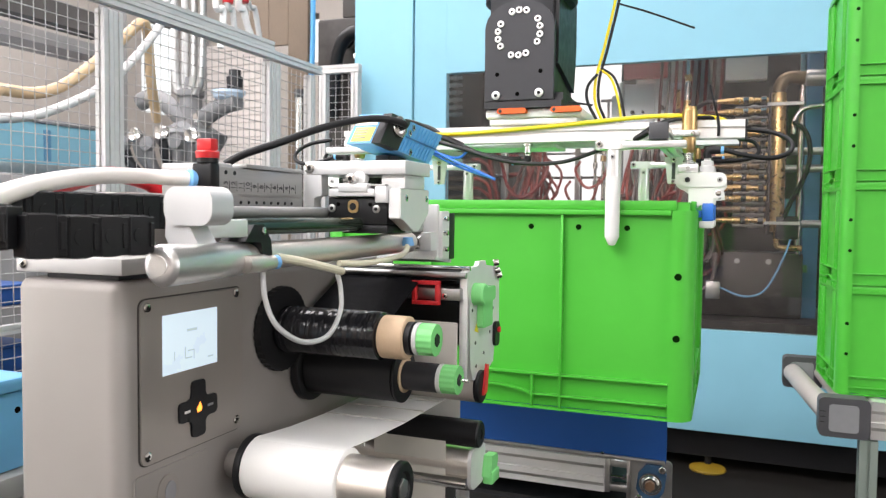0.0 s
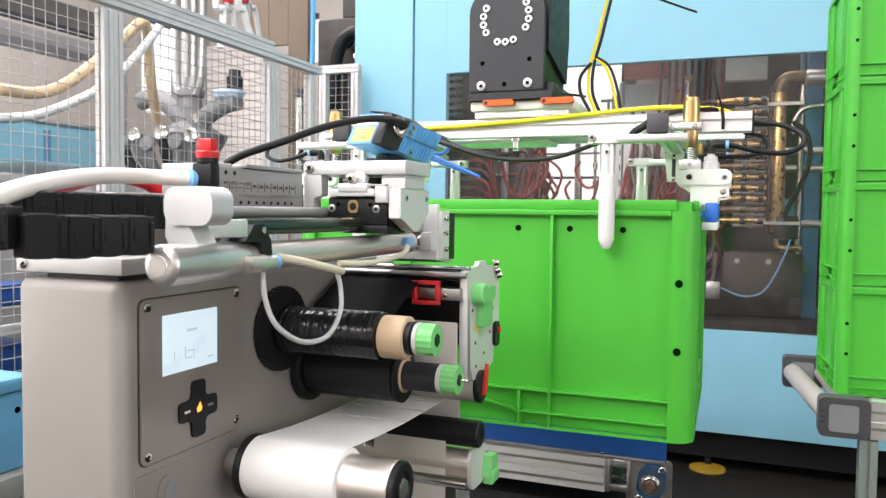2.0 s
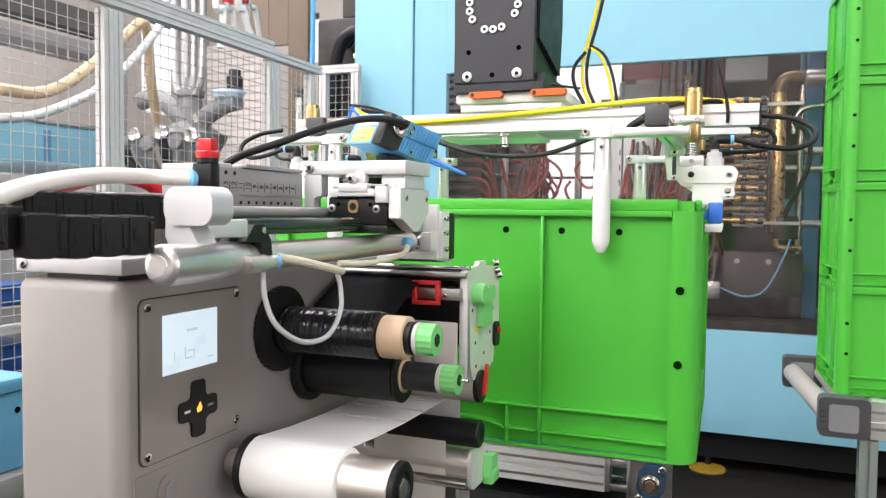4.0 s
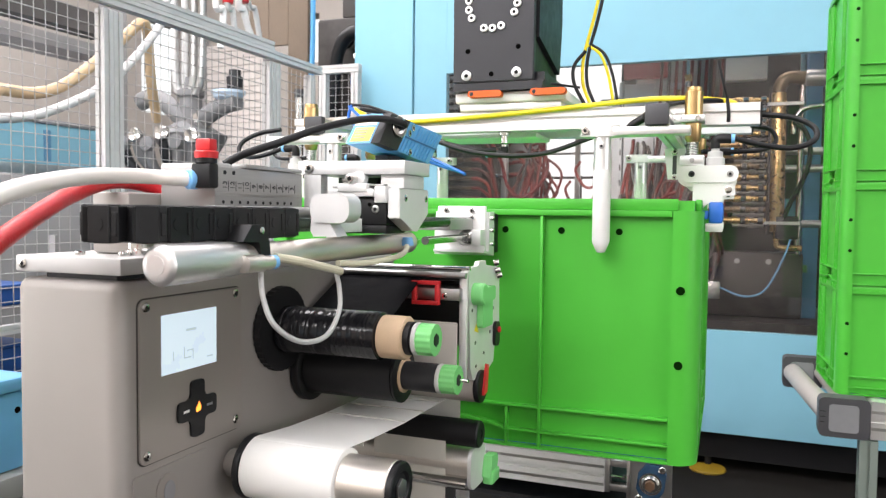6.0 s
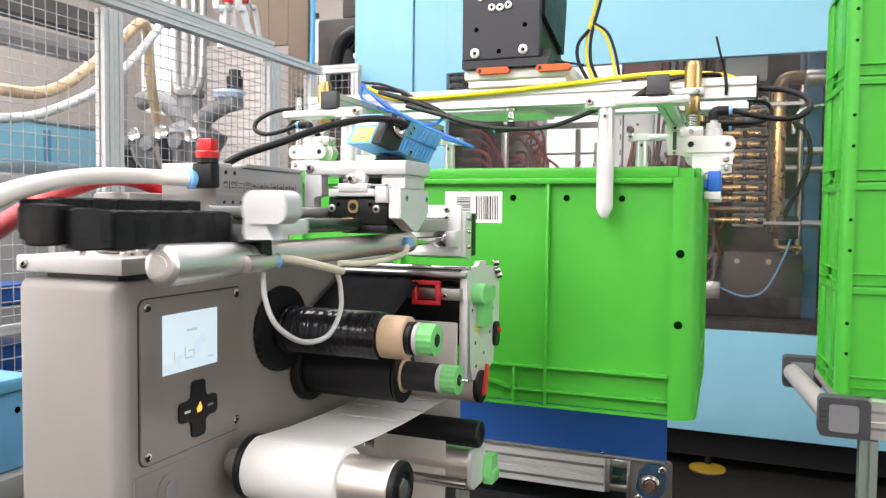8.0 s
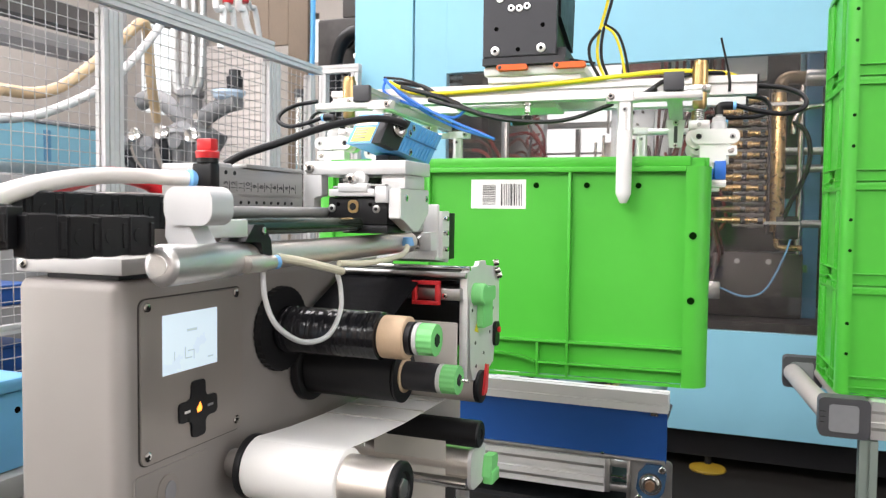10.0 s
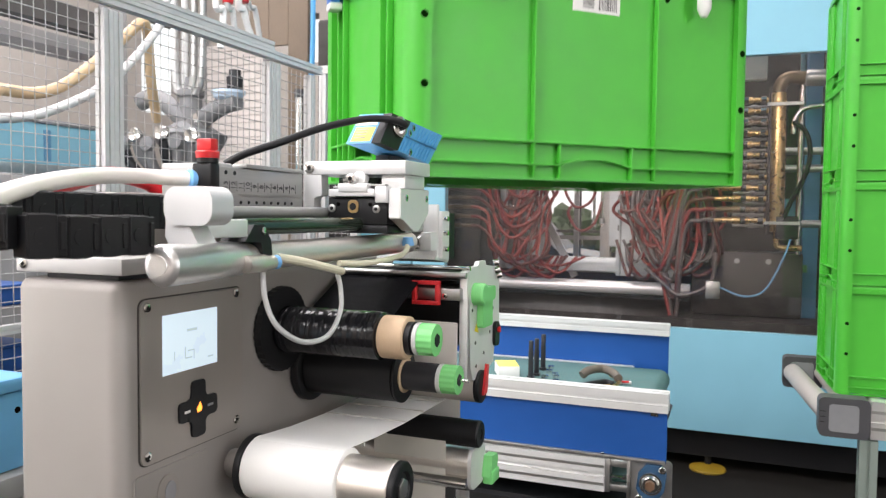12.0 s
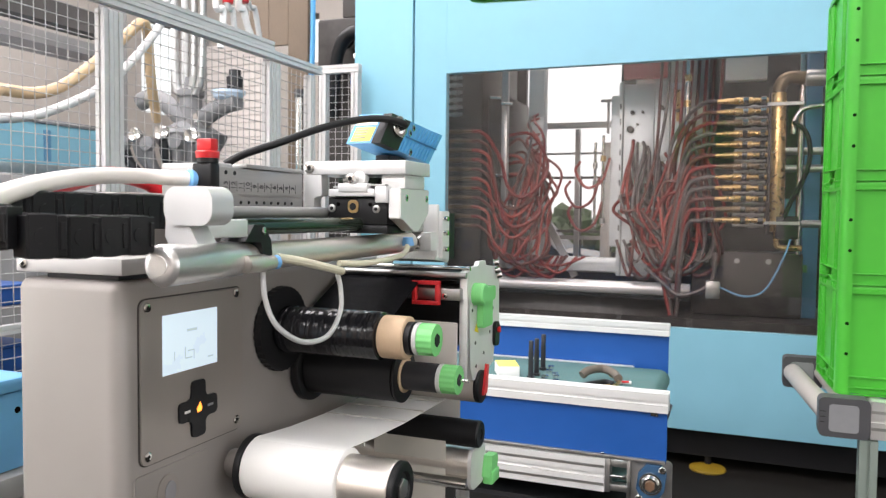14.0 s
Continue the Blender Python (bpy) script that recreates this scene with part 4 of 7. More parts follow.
# ---- green crates ----
def build_crate():
    c = thing("stacking_crate", label="bright green plastic stacking crate with ribbed sides", category="crate")
    L, W = 0.2985, 0.20
    # thin inner shell
    part("long_wall", B(-L + 0.010, L - 0.010, -W + 0.010, -W + 0.013, 0.004, 0.318), GREEN, c)
    part("long_wall", B(-L + 0.010, L - 0.010, W - 0.013, W - 0.010, 0.004, 0.318), GREEN, c)
    for s in (-1, 1):
        x0, x1 = sorted((s * (L - 0.010), s * (L - 0.013)))
        bm = bmesh.new()
        box(bm, x0, x1, -W + 0.0135, -0.055, 0.004, 0.318)
        box(bm, x0, x1, 0.055, W - 0.0135, 0.004, 0.318)
        box(bm, x0, x1, -0.055, 0.055, 0.062, 0.318)
        box(bm, x0, x1, -0.055, 0.055, 0.004, 0.032)
        bmesh.ops.remove_doubles(bm, verts=bm.verts, dist=0.0001)
        part("end_wall", bm, GREEN, c)
    part("base", B(-L + 0.0135, L - 0.0135, -W + 0.0135, W - 0.0135, 0.3100, 0.3150), GREEN, c)
    # rim with a raised inner lip
    bm = bmesh.new()
    for s in (-1, 1):
        y0, y1 = sorted((s * W, s * (W - 0.0098)))
        box(bm, -0.2645, 0.2645, y0, y1, 0.2985, 0.306, bevel=0.001)
        y0, y1 = sorted((s * (W - 0.003), s * (W - 0.0098)))
        box(bm, -0.2705, 0.2705, y0, y1, 0.3062, 0.320, bevel=0.001)
        x0, x1 = sorted((s * L, s * (L - 0.0098)))
        box(bm, x0, x1, -0.1545, 0.1545, 0.2985, 0.306, bevel=0.001)
        x0, x1 = sorted((s * (L - 0.003), s * (L - 0.0098)))
        box(bm, x0, x1, -0.162, 0.162, 0.3062, 0.320, bevel=0.001)
    part("rim", bm, GREEN, c)
    # corner columns
    r, q = 0.026, 0.0095
    for sx in (-1, 1):
        for sy in (-1, 1):
            arc = [(L - r + r * math.sin(radians(a)), -W + r - r * math.cos(radians(a))) for a in range(0, 91, 15)]
            pts = [(0.265, -W), *arc, (L, -0.155), (L - q, -0.155), (L - q, -W + 0.028), (L - 0.028, -W + q), (0.265, -W + q)]
            bm = prism(bmesh.new(), [(sx * x, -sy * y) for x, y in pts], "z", 0.0, 0.306)
            part("corner_column", bm, GREEN, c)
    # horizontal ledges, upright ribs and the arches of the handholds
    for s in (-1, 1):
        y0, y1 = sorted((s * W, s * (W - 0.0098)))
        for z in (0.0535,):
            part("ledge", B(-0.2645, 0.2645, y0, y1, z - 0.0018, z + 0.0018, bevel=0.0007), GREEN, c)
        for a, b in ((-0.2645, -0.063), (0.063, 0.2645)):
            part("ledge", B(a, b, y0, y1, 0.0205, 0.0235, bevel=0.0006), GREEN, c)
        arch = [(x, 0.0225 + 0.010 * math.sin(math.pi * (x + 0.06) / 0.12) ** 0.8) for x in np.linspace(-0.06, 0.06, 13)]
        pts = [(x, z + 0.0016) for x, z in arch] + [(x, z - 0.0016) for x, z in arch[::-1]]
        part("arch", prism(bmesh.new(), pts, "y", y0, y1), GREEN, c)
        part("ledge", B(-0.2645, 0.2645, y0, y1, 0.0, 0.0032), GREEN, c)
        for x in (-0.1065, 0.1065):
            part("rib", B(x - 0.002, x + 0.002, y0, y1, 0.0035, 0.2983, bevel=0.0007), GREEN, c)
        for x in (-0.0633, 0.0633):
            part("rib", B(x - 0.0017, x + 0.0017, y0, y1, 0.0035, 0.0515, bevel=0.0006), GREEN, c)
        x0, x1 = sorted((s * L, s * (L - 0.0098)))
        part("ledge", B(x0, x1, -0.1545, 0.1545, 0.0600, 0.0635, bevel=0.0007), GREEN, c)
        part("ledge", B(x0, x1, -0.1545, 0.1545, 0.0, 0.0032), GREEN, c)
        for a, b in ((-0.1545, -0.0575), (0.0575, 0.1545)):
            part("ledge", B(x0, x1, a, b, 0.0235, 0.0265, bevel=0.0006), GREEN, c)
        arch = [(y, 0.025 + 0.010 * math.sin(math.pi * (y + 0.056) / 0.112) ** 0.8) for y in np.linspace(-0.056, 0.056, 13)]
        pts = [(y, z + 0.0016) for y, z in arch] + [(y, z - 0.0016) for y, z in arch[::-1]]
        part("arch", prism(bmesh.new(), pts, "x", x0, x1), GREEN, c)
        for y in (-0.118, -0.089, 0.089, 0.118):
            part("rib", B(x0, x1, y - 0.002, y + 0.002, 0.0035, 0.2983, bevel=0.0007), GREEN, c)
        for y in (-0.0575, 0.0575):
            part("rib", B(x0, x1, y - 0.0017, y + 0.0017, 0.0035, 0.0598, bevel=0.0006), GREEN, c)
    # drilled holes show as dark plugs
    for s in (-1, 1):
        for x, z in ((-0.0567 * s, 0.2800), (-0.1298 * s, 0.2800), (-0.2015 * s, 0.2795)):
            part("hole", C((x, s * (W - 0.0102), z), (x, s * (W - 0.0088), z), 0.0042, seg=14), HOLE, c, "dark drilled hole")
        for x, z in ((0.2755, 0.2108), (0.2750, 0.1213), (-0.2755, 0.2108), (-0.2750, 0.1213)):
            part("hole", C((x, s * (W - 0.002), z), (x, s * (W + 0.0004), z), 0.0052, seg=14), HOLE, c, "dark drilled hole")
    return c


HOLE = mat("dark_hole", (0.003, 0.016, 0.002), 0.9, ior=1.02)
CRATE = build_crate()
STACK = Matrix.Translation((0.272, 2.50, 0.776)) @ pose(0, 0, 0, 0, 0, 3.5) @ Matrix.Translation((0.2985, 0.20, 0))
for k in range(4):
    s = copy_thing(CRATE, STACK @ Matrix.Translation((0, 0, 0.304 * k)))
    tagged(s, "bright green plastic crate in a tall stack on rollers", group="stacked crates")
tagged(CRATE, "bright green plastic stacking crate held by the robot gripper")


# ---- roller conveyor under the stack ----
def roller_conveyor():
    c = thing("roller_conveyor", label="roller conveyor with aluminium side frames and grey end caps", category="conveyor")
    for y, x0 in ((2.36, 0.213), (2.985, 0.150)):
        part("side_frame", tslot(bmesh.new(), (x0 + 0.13, y, 0.745), (2.4, y, 0.745), 0.045, 0.105, slot=0.010, depth=0.006), ALU, c)
        for z in (0.722, 0.768):
            part("frame_groove", B(x0 + 0.131, 2.4, y - 0.0232, y - 0.0226, z - 0.004, z + 0.004), STEEL_DULL, c)
        cap = part("end_cap", prism(bmesh.new(), rounded(x0, x0 + 0.1285, 0.690, 0.800, 0.016), "y", y - 0.028, y + 0.028), GREY_DARK, c, "dark grey plastic end cap")
        part("cap_field", prism(bmesh.new(), rounded(x0 + 0.026, x0 + 0.100, 0.706, 0.782, 0.010), "y", y - 0.0310, y - 0.0282), GREY_MID, cap)
        for z in (0.73, 0.745, 0.76):
            part("cap_slot", B(x0 + 0.004, x0 + 0.018, y - 0.0290, y - 0.0282, z, z + 0.002), BLACK, cap)
    for k in range(16):
        x = 0.225 + 0.075 * k
        if k == 0:
            part("roller", C((0.243, 2.390, 0.7440), (0.183, 2.955, 0.7440), 0.0310, seg=32, bevel=0.002), ROLLER, c)
        else:
            part("roller", C((x + 0.01, 2.390, 0.750), (x - 0.024, 2.955, 0.750), 0.025, seg=24), ROLLER, c)
    for x in (0.335, 1.9):
        for y in (2.36, 2.985):
            x += 0.45 if y > 2.5 else 0.0
            part("leg", tslot(bmesh.new(), (x + 0.005, y, 0.0), (x + 0.005, y, 0.688), 0.045, 0.045, up=(0, 1, 0)), LEG_GREY, c)
    return c


ROLLER = mat("pale_grey_roller", (0.40, 0.37, 0.34), 0.4, vary=0.06, scale=20)
LEG_GREY = mat("green_grey_leg_paint", (0.22, 0.26, 0.23), 0.5, vary=0.05, scale=20)
roller_conveyor()


# ---- belt conveyor under the robot ----
def conveyor():
    c = thing("belt_conveyor", label="belt conveyor with deep blue side plates and aluminium rails", category="conveyor")
    Y0, Y1, XR, XL = 1.60, 2.63, -0.13, -1.9
    part("side_plate", B(XL, XR - 0.002, Y0 + 0.012, Y0 + 0.015, 0.785, 0.893), BLUE_SHEET, c)
    part("side_plate", B(XL, -0.218, Y1 + 0.022, Y1 + 0.025, 0.75, 0.893), BLUE_SHEET, c)
    part("guide_rail", tslot(bmesh.new(), (XL, Y0 + 0.02, 0.9125), (XR, Y0 + 0.02, 0.9125), 0.04, 0.04), ALU_CLEAR, c)
    part("guide_rail", tslot(bmesh.new(), (XL, Y1 + 0.02, 0.9125), (-0.216, Y1 + 0.02, 0.9125), 0.04, 0.04), ALU_CLEAR, c)
    part("rail_bracket", B(-0.165, -0.150, Y0 + 0.005, Y0 + 0.03, 0.884, 0.892), STEEL, c)
    part("frame_profile", tslot(bmesh.new(), (XL, Y0 + 0.02, 0.7475), (-0.256, Y0 + 0.02, 0.7475), 0.04, 0.07), ALU_CLEAR, c)
    part("frame_profile", tslot(bmesh.new(), (XL, Y1 + 0.02, 0.7475), (-0.33, Y1 + 0.02, 0.7475), 0.04, 0.07), ALU_CLEAR, c)
    for z in (0.728, 0.766):
        part("profile_groove", B(XL, -0.257, Y0 - 0.0004, Y0 + 0.0002, z - 0.003, z + 0.003), STEEL_DULL, c)
    part("edge_strip", B(XL, XR - 0.004, Y0 + 0.002, Y0 + 0.010, 0.7845, 0.7925, bevel=0.001), STEEL_DULL, c)
    screw(c, (-0.262, Y0 + 0.006, 0.7926), (0, 0, 1), 0.005, 0.004)
    pts = [(XL, 0.78), (-0.245, 0.78)] + [(-0.245 + 0.035 * math.sin(radians(a)), 0.745 + 0.035 * math.cos(radians(a))) for a in range(15, 181, 15)] + [(XL, 0.71)]
    part("belt", prism(bmesh.new(), pts, "y", Y0 + 0.045, Y1 - 0.005), BELT, c, "green-grey rubber belt")
    # tensioner and bearing at the end
    part("tension_plate", B(-0.2555, -0.2450, Y0 + 0.004, Y0 + 0.036, 0.712, 0.783, bevel=0.001), STEEL_DULL, c)
    part("tension_plate", B(-0.2100, -0.2030, Y0 + 0.002, Y0 + 0.038, 0.705, 0.785, bevel=0.001), STEEL_DULL, c)
    part("tension_bar", B(-0.2449, -0.2101, Y0 + 0.010, Y0 + 0.030, 0.766, 0.780, bevel=0.001), STEEL_DULL, c)
    part("tension_bar", B(-0.2449, -0.2101, Y0 + 0.010, Y0 + 0.030, 0.714, 0.728, bevel=0.001), STEEL_DULL, c)
    part("tension_bolt", C((-0.2440, Y0 + 0.010, 0.7460), (-0.2105, Y0 + 0.010, 0.7460), 0.0032, seg=10), STEEL, c)
    part("tension_nut", C((-0.2190, Y0 + 0.010, 0.7460), (-0.2130, Y0 + 0.010, 0.7460), 0.0058, seg=6), STEEL, c)
    part("end_plate", prism(bmesh.new(), rounded(-0.2025, -0.1200, 0.690, 0.7900, 0.010), "y", Y0 + 0.012, Y0 + 0.020), STEEL_DULL, c)
    b = part("flange_bearing", prism(bmesh.new(), [(-0.190, 0.730), (-0.176, 0.708), (-0.150, 0.704), (-0.134, 0.730), (-0.130, 0.764), (-0.140, 0.782), (-0.170, 0.784), (-0.186, 0.764)], "y", Y0 - 0.002, Y0 + 0.0118), BEARING_BLUE, c, "blue flange bearing")
    part("bearing_ring", lathe(bmesh.new(), (-0.1610, Y0 - 0.002, 0.7440), (0, -1, 0), [(0, 0.0240), (0.004, 0.0230), (0.004, 0.0190), (0.010, 0.0170), (0.012, 0.0150)], seg=28), STEEL, b)
    part("shaft_end", C((-0.1610, Y0 - 0.014, 0.7440), (-0.1610, Y0 - 0.020, 0.7440), 0.0105, seg=6), RUST, b)
    for x, z in ((-0.183, 0.712), (-0.1375, 0.776)):
        screw(b, (x, Y0 - 0.002, z), (0, -1, 0), 0.0075, 0.006)
    for x in (-0.95, -1.75):
        for y in (Y0 + 0.02, Y1 + 0.02):
            part("leg", tslot(bmesh.new(), (x, y, 0.0), (x, y, 0.712), 0.04, 0.04, up=(0, 1, 0)), ALU_CLEAR, c)
    part("drip_tray", B(-1.85, -0.20, Y0 + 0.04, Y1, 0.655, 0.665), BLACK_METAL, c)
    part("paper_strip", B(-0.245, -0.165, Y0 + 0.004, Y0 + 0.018, 0.9326, 0.9331), PAPER, c)
    return c


BEARING_BLUE = mat("bearing_blue_paint", (0.03, 0.085, 0.17), 0.45, vary=0.1, scale=40)
RUST = mat("rusty_shaft", (0.22, 0.13, 0.08), 0.6, metal=0.5, vary=0.3, scale=80)
CONV = conveyor()


def on_belt():
    bz = 0.7802
    n = thing("note_block", label="white note block with a yellow top sheet", category="note block")
    nx, ny, _ = (-0.6940, 2.3450, 0.7800)
    m = Matrix.Translation((nx, ny, bz)) @ pose(0, 0, 0, 0, 0, 24)
    part("sheets", box(bmesh.new(), -0.034, 0.034, -0.050, 0.050, 0.0, 0.034, bevel=0.0008, m=m), PAPER, n)
    part("top_sheet", box(bmesh.new(), -0.033, 0.033, -0.049, 0.049, 0.0342, 0.0352, m=m), YELLOW_STICKER, n)
    spots = [(-0.6060, 2.3120, 0.7800), (-0.6000, 2.3600, 0.7800), (-0.6020, 2.4550, 0.7800)]
    for x, y, z in spots:
        t = thing("hex_bolt", label="black hex bolt standing on its head on the belt", category="bolt", group="standing bolts")
        part("head", C((x, y, bz), (x, y, bz + 0.009), 0.0130, seg=6), BLACK_METAL, t)
        part("shank", lathe(bmesh.new(), (x, y, bz + 0.0091), (0, 0, 1), [(0, 0.0084), (0.075, 0.0084), (0.076, 0.0076), (0.108, 0.0076), (0.110, 0.0062)], seg=14), BLACK_METAL, t)
    rings = [(-0.5690, 2.2590, 0.7800), (-0.5680, 2.3470, 0.7800), (-0.5720, 2.4200, 0.7800), (-0.5230, 2.2970, 0.7800), (-0.5320, 2.3450, 0.7800), (-0.5650, 2.3130, 0.7800), (-0.5820, 2.4840, 0.7800), (-0.5470, 2.3930, 0.7800)]
    for k, (x, y, z) in enumerate(rings):
        h = 0.007 if k % 2 else 0.010
        nut = lathe(bmesh.new(), (x, y, bz), (0, 0, 1), [(0, 0.0105), (h, 0.0105), (h, 0.0055), (0.001, 0.0055)], seg=6 if k % 2 else 18)
        solo("hex_nut", nut, STEEL, "small bright steel nut lying on the belt", "nut", "loose nuts")
    # hose clamp tool with brown grip, and a marker
    t = thing("clamp_tool", label="worn clamp tool with brown and black grips", category="tool")
    part("grip", H([(-0.4490, 2.3370, 0.8000), (-0.4320, 2.3560, 0.8120), (-0.3990, 2.4000, 0.8120), (-0.3610, 2.3830, 0.8060), (-0.3370, 2.3350, 0.8000)], 0.013, seg=12), GRIP_BROWN, t)
    part("grip", H([(-0.4440, 2.2110, 0.7900), (-0.4050, 2.2400, 0.7960), (-0.3710, 2.2880, 0.7960), (-0.3450, 2.2820, 0.7930)], 0.0085, seg=12), BLACK, t)
    part("jaw", H([(-0.3710, 2.3930, 0.7960), (-0.3410, 2.3660, 0.7900), (-0.3390, 2.2970, 0.7870), (-0.3680, 2.2680, 0.7870)], 0.006, seg=8), BRASS, t)
    part("blade", H([(-0.4130, 2.2410, 0.7850), (-0.3770, 2.2730, 0.7850), (-0.3390, 2.2980, 0.7850)], 0.004, seg=8), STEEL, t)
    k = thing("marker_pen", label="white marker pen with a red stripe", category="pen")
    part("barrel", H([(-0.3360, 2.3450, 0.7860), (-0.3200, 2.3490, 0.7860), (-0.3020, 2.3550, 0.7860)], 0.0055, seg=12), WHITE, k)
    part("stripe", H([(-0.3290, 2.3420, 0.7890), (-0.3190, 2.3440, 0.7890), (-0.3080, 2.3480, 0.7890)], 0.0034, seg=10), RED, k)


GRIP_BROWN = mat("worn_brown_rubber", (0.14, 0.115, 0.095), 0.7, vary=0.2, scale=60)
on_belt()


# ---- label printer ----
def printer():
    p = thing("label_printer", label="warm grey label printer with lit display and black cross pad", category="label printer")
    XF = -0.400
    # housing: one moulded body with rounded edges
    bm = bmesh.new()
    rings = []
    for z, t in ((0.94, 0.0), (1.2410, 0.0), (1.2448, 0.0010), (1.2472, 0.0030), (1.2485, 0.0062)):
        rings.append([bm.verts.new((x, y, z)) for x, y in rounded(-0.5010 + t, XF - t, 0.4060 + t, 0.86 - t, 0.0120 - t * 0.8, seg=7)])
    for lo, hi in zip(rings, rings[1:]):
        for i in range(len(lo)):
            bm.faces.new((lo[i], lo[(i + 1) % len(lo)], hi[(i + 1) % len(lo)], hi[i]))
    bm.faces.new(rings[0][::-1])
    bm.faces.new(rings[-1])
    part("housing", bm, GREY_PAINT, p)
    # thin raised dark border imitates the shadow gap round the panel
    part("panel_shade_rim", prism(bmesh.new(), rounded(0.4228, 0.5432, 1.1118, 1.2352, 0.007), "x", XF + 0.0001, XF + 0.0006), PANEL_SHADE, p)
    part("control_panel", prism(bmesh.new(), rounded(0.4240, 0.5420, 1.1130, 1.2340, 0.006), "x", XF + 0.0004, XF + 0.0022), PANEL_GREY, p)
    part("display", B(XF + 0.0023, XF + 0.0027, 0.4455, 0.5085, 1.1755, 1.2208), SCREEN, p, "lit pale blue display")
    for y, z, w, h in ((0.478, 1.2065, 0.012, 0.0020), (0.470, 1.1895, 0.0012, 0.009), (0.474, 1.1850, 0.008, 0.0010), (0.4765, 1.1905, 0.007, 0.0010),
                       (0.480, 1.1870, 0.0010, 0.008), (0.458, 1.1885, 0.0010, 0.007), (0.500, 1.1820, 0.007, 0.0012)):
        part("screen_mark", B(XF + 0.0028, XF + 0.0029, y - w / 2, y + w / 2, z - h / 2, z + h / 2), SCREEN_MARK, p)
    # cross pad
    cy, cz, a, w = 0.4842, 1.1430, 0.0225, 0.0080
    arm = [(w + 0.0045, w), (w + 0.0013, w + 0.0013), (w, w + 0.0045), (w, a - 0.0035), (w - 0.0010, a - 0.0010), (w - 0.0035, a), (-w + 0.0035, a), (-w + 0.0010, a - 0.0010), (-w, a - 0.0035), (-w, w + 0.0045)]
    pts = [q for k in range(4) for q in [(u * (1, 0, -1, 0)[k] - v * (0, 1, 0, -1)[k], u * (0, 1, 0, -1)[k] + v * (1, 0, -1, 0)[k]) for u, v in arm[1:]]]
    pad = part("cross_pad", prism(bmesh.new(), [(cy + u, cz + v) for u, v in pts], "x", XF + 0.0023, XF + 0.0042), BLACK, p)
    part("indicator", prism(bmesh.new(), [(cy - 0.002, cz - 0.003), (cy + 0.0025, cz - 0.002), (cy + 0.003, cz + 0.001), (cy + 0.0008, cz + 0.005), (cy - 0.001, cz + 0.002), (cy - 0.003, cz)], "x", XF + 0.0043, XF + 0.0046), AMBER, pad, "glowing amber mark")
    part("button_mark", B(XF + 0.0043, XF + 0.0045, cy - 0.017, cy - 0.0105, cz - 0.001, cz + 0.001), WHITE, pad)
    part("button_mark", B(XF + 0.0043, XF + 0.0045, cy + 0.010, cy + 0.017, cz - 0.001, cz + 0.001), GREY_MID, pad)
    for y, z in ((0.4300, 1.2285), (0.5335, 1.2295), (0.5335, 1.1215), (0.4300, 1.1195)):
        screw(p, (XF + 0.0020, y, z), (1, 0, 0), 0.0036, 0.0014)
    lid = part("service_lid", prism(bmesh.new(), rounded(0.4180, 0.4990, 0.985, 1.1065, 0.004), "x", XF + 0.0002, XF + 0.0012), GREY_PAINT, p)
    ring = [(0.4515 + 0.0115 * math.cos(t), 1.087 + 0.0135 * math.sin(t)) for t in np.linspace(0, 2 * math.pi, 25)[:-1]]
    part("lid_grip", prism(bmesh.new(), ring, "x", XF + 0.0013, XF + 0.0022), PANEL_GREY, lid)
    inner = [(0.4535 + 0.0060 * math.cos(t), 1.086 + 0.0085 * math.sin(t)) for t in np.linspace(0, 2 * math.pi, 21)[:-1]]
    part("grip_hollow", prism(bmesh.new(), inner, "x", XF + 0.0023, XF + 0.0027), GREY_MID, lid)

    # ribbon take-up spool
    ay, az = 0.600, 1.1905
    teeth = []
    for k in range(72):
        r = 0.0395 if k % 2 else 0.0384
        teeth.append((ay + r * math.cos(2 * math.pi * k / 72), az + r * math.sin(2 * math.pi * k / 72)))
    part("spool_flange", prism(bmesh.new(), teeth, "x", -0.399, -0.392), BLACK, p)
    prof = [(0, 0.0165), (0.002, 0.0215)]
    for k in range(22):
        prof += [(0.004 + k * 0.0042, 0.02140 + 0.00010 * math.sin(k * 1.9)), (0.0074 + k * 0.0042, 0.0215 + 0.00010 * math.sin(k * 2.7)), (0.0076 + k * 0.0042, 0.02138)]
    prof += [(0.1005, 0.0212), (0.1015, 0.0190)]
    part("wound_ribbon", lathe(bmesh.new(), (-0.3915, ay, az), (1, 0, 0), prof), BLACK_GLOSS, p, "glossy black wound ribbon")
    part("cardboard_core", lathe(bmesh.new(), (-0.2895, ay, az), (1, 0, 0), [(0, 0.0180), (0.0008, 0.0190), (0.0228, 0.0190), (0.0236, 0.0180), (0.0236, 0.0150)]), TAN, p, "tan cardboard core")
    part("spindle", lathe(bmesh.new(), (-0.2658, ay, az), (1, 0, 0), [(0, 0.0145), (0.005, 0.0145), (0.0055, 0.0125), (0.0070, 0.0125)]), BLACK, p)

    def knob(x0, y, z, r, length):
        part("knob_collar", C((x0, y, z), (x0 + 0.004, y, z), r * 1.02, seg=28, bevel=0.0005), GREY_TUBE, p)
        pts = [(y + (r - (0.0007 if k % 4 in (1, 2) else 0)) * math.cos(2 * math.pi * k / 64), z + (r - (0.0007 if k % 4 in (1, 2) else 0)) * math.sin(2 * math.pi * k / 64)) for k in range(64)]
        bm = prism(bmesh.new(), pts, "x", x0 + 0.0042, x0 + length)
        kn = part("knob", bm, LIME, p, "light green ribbed knob")
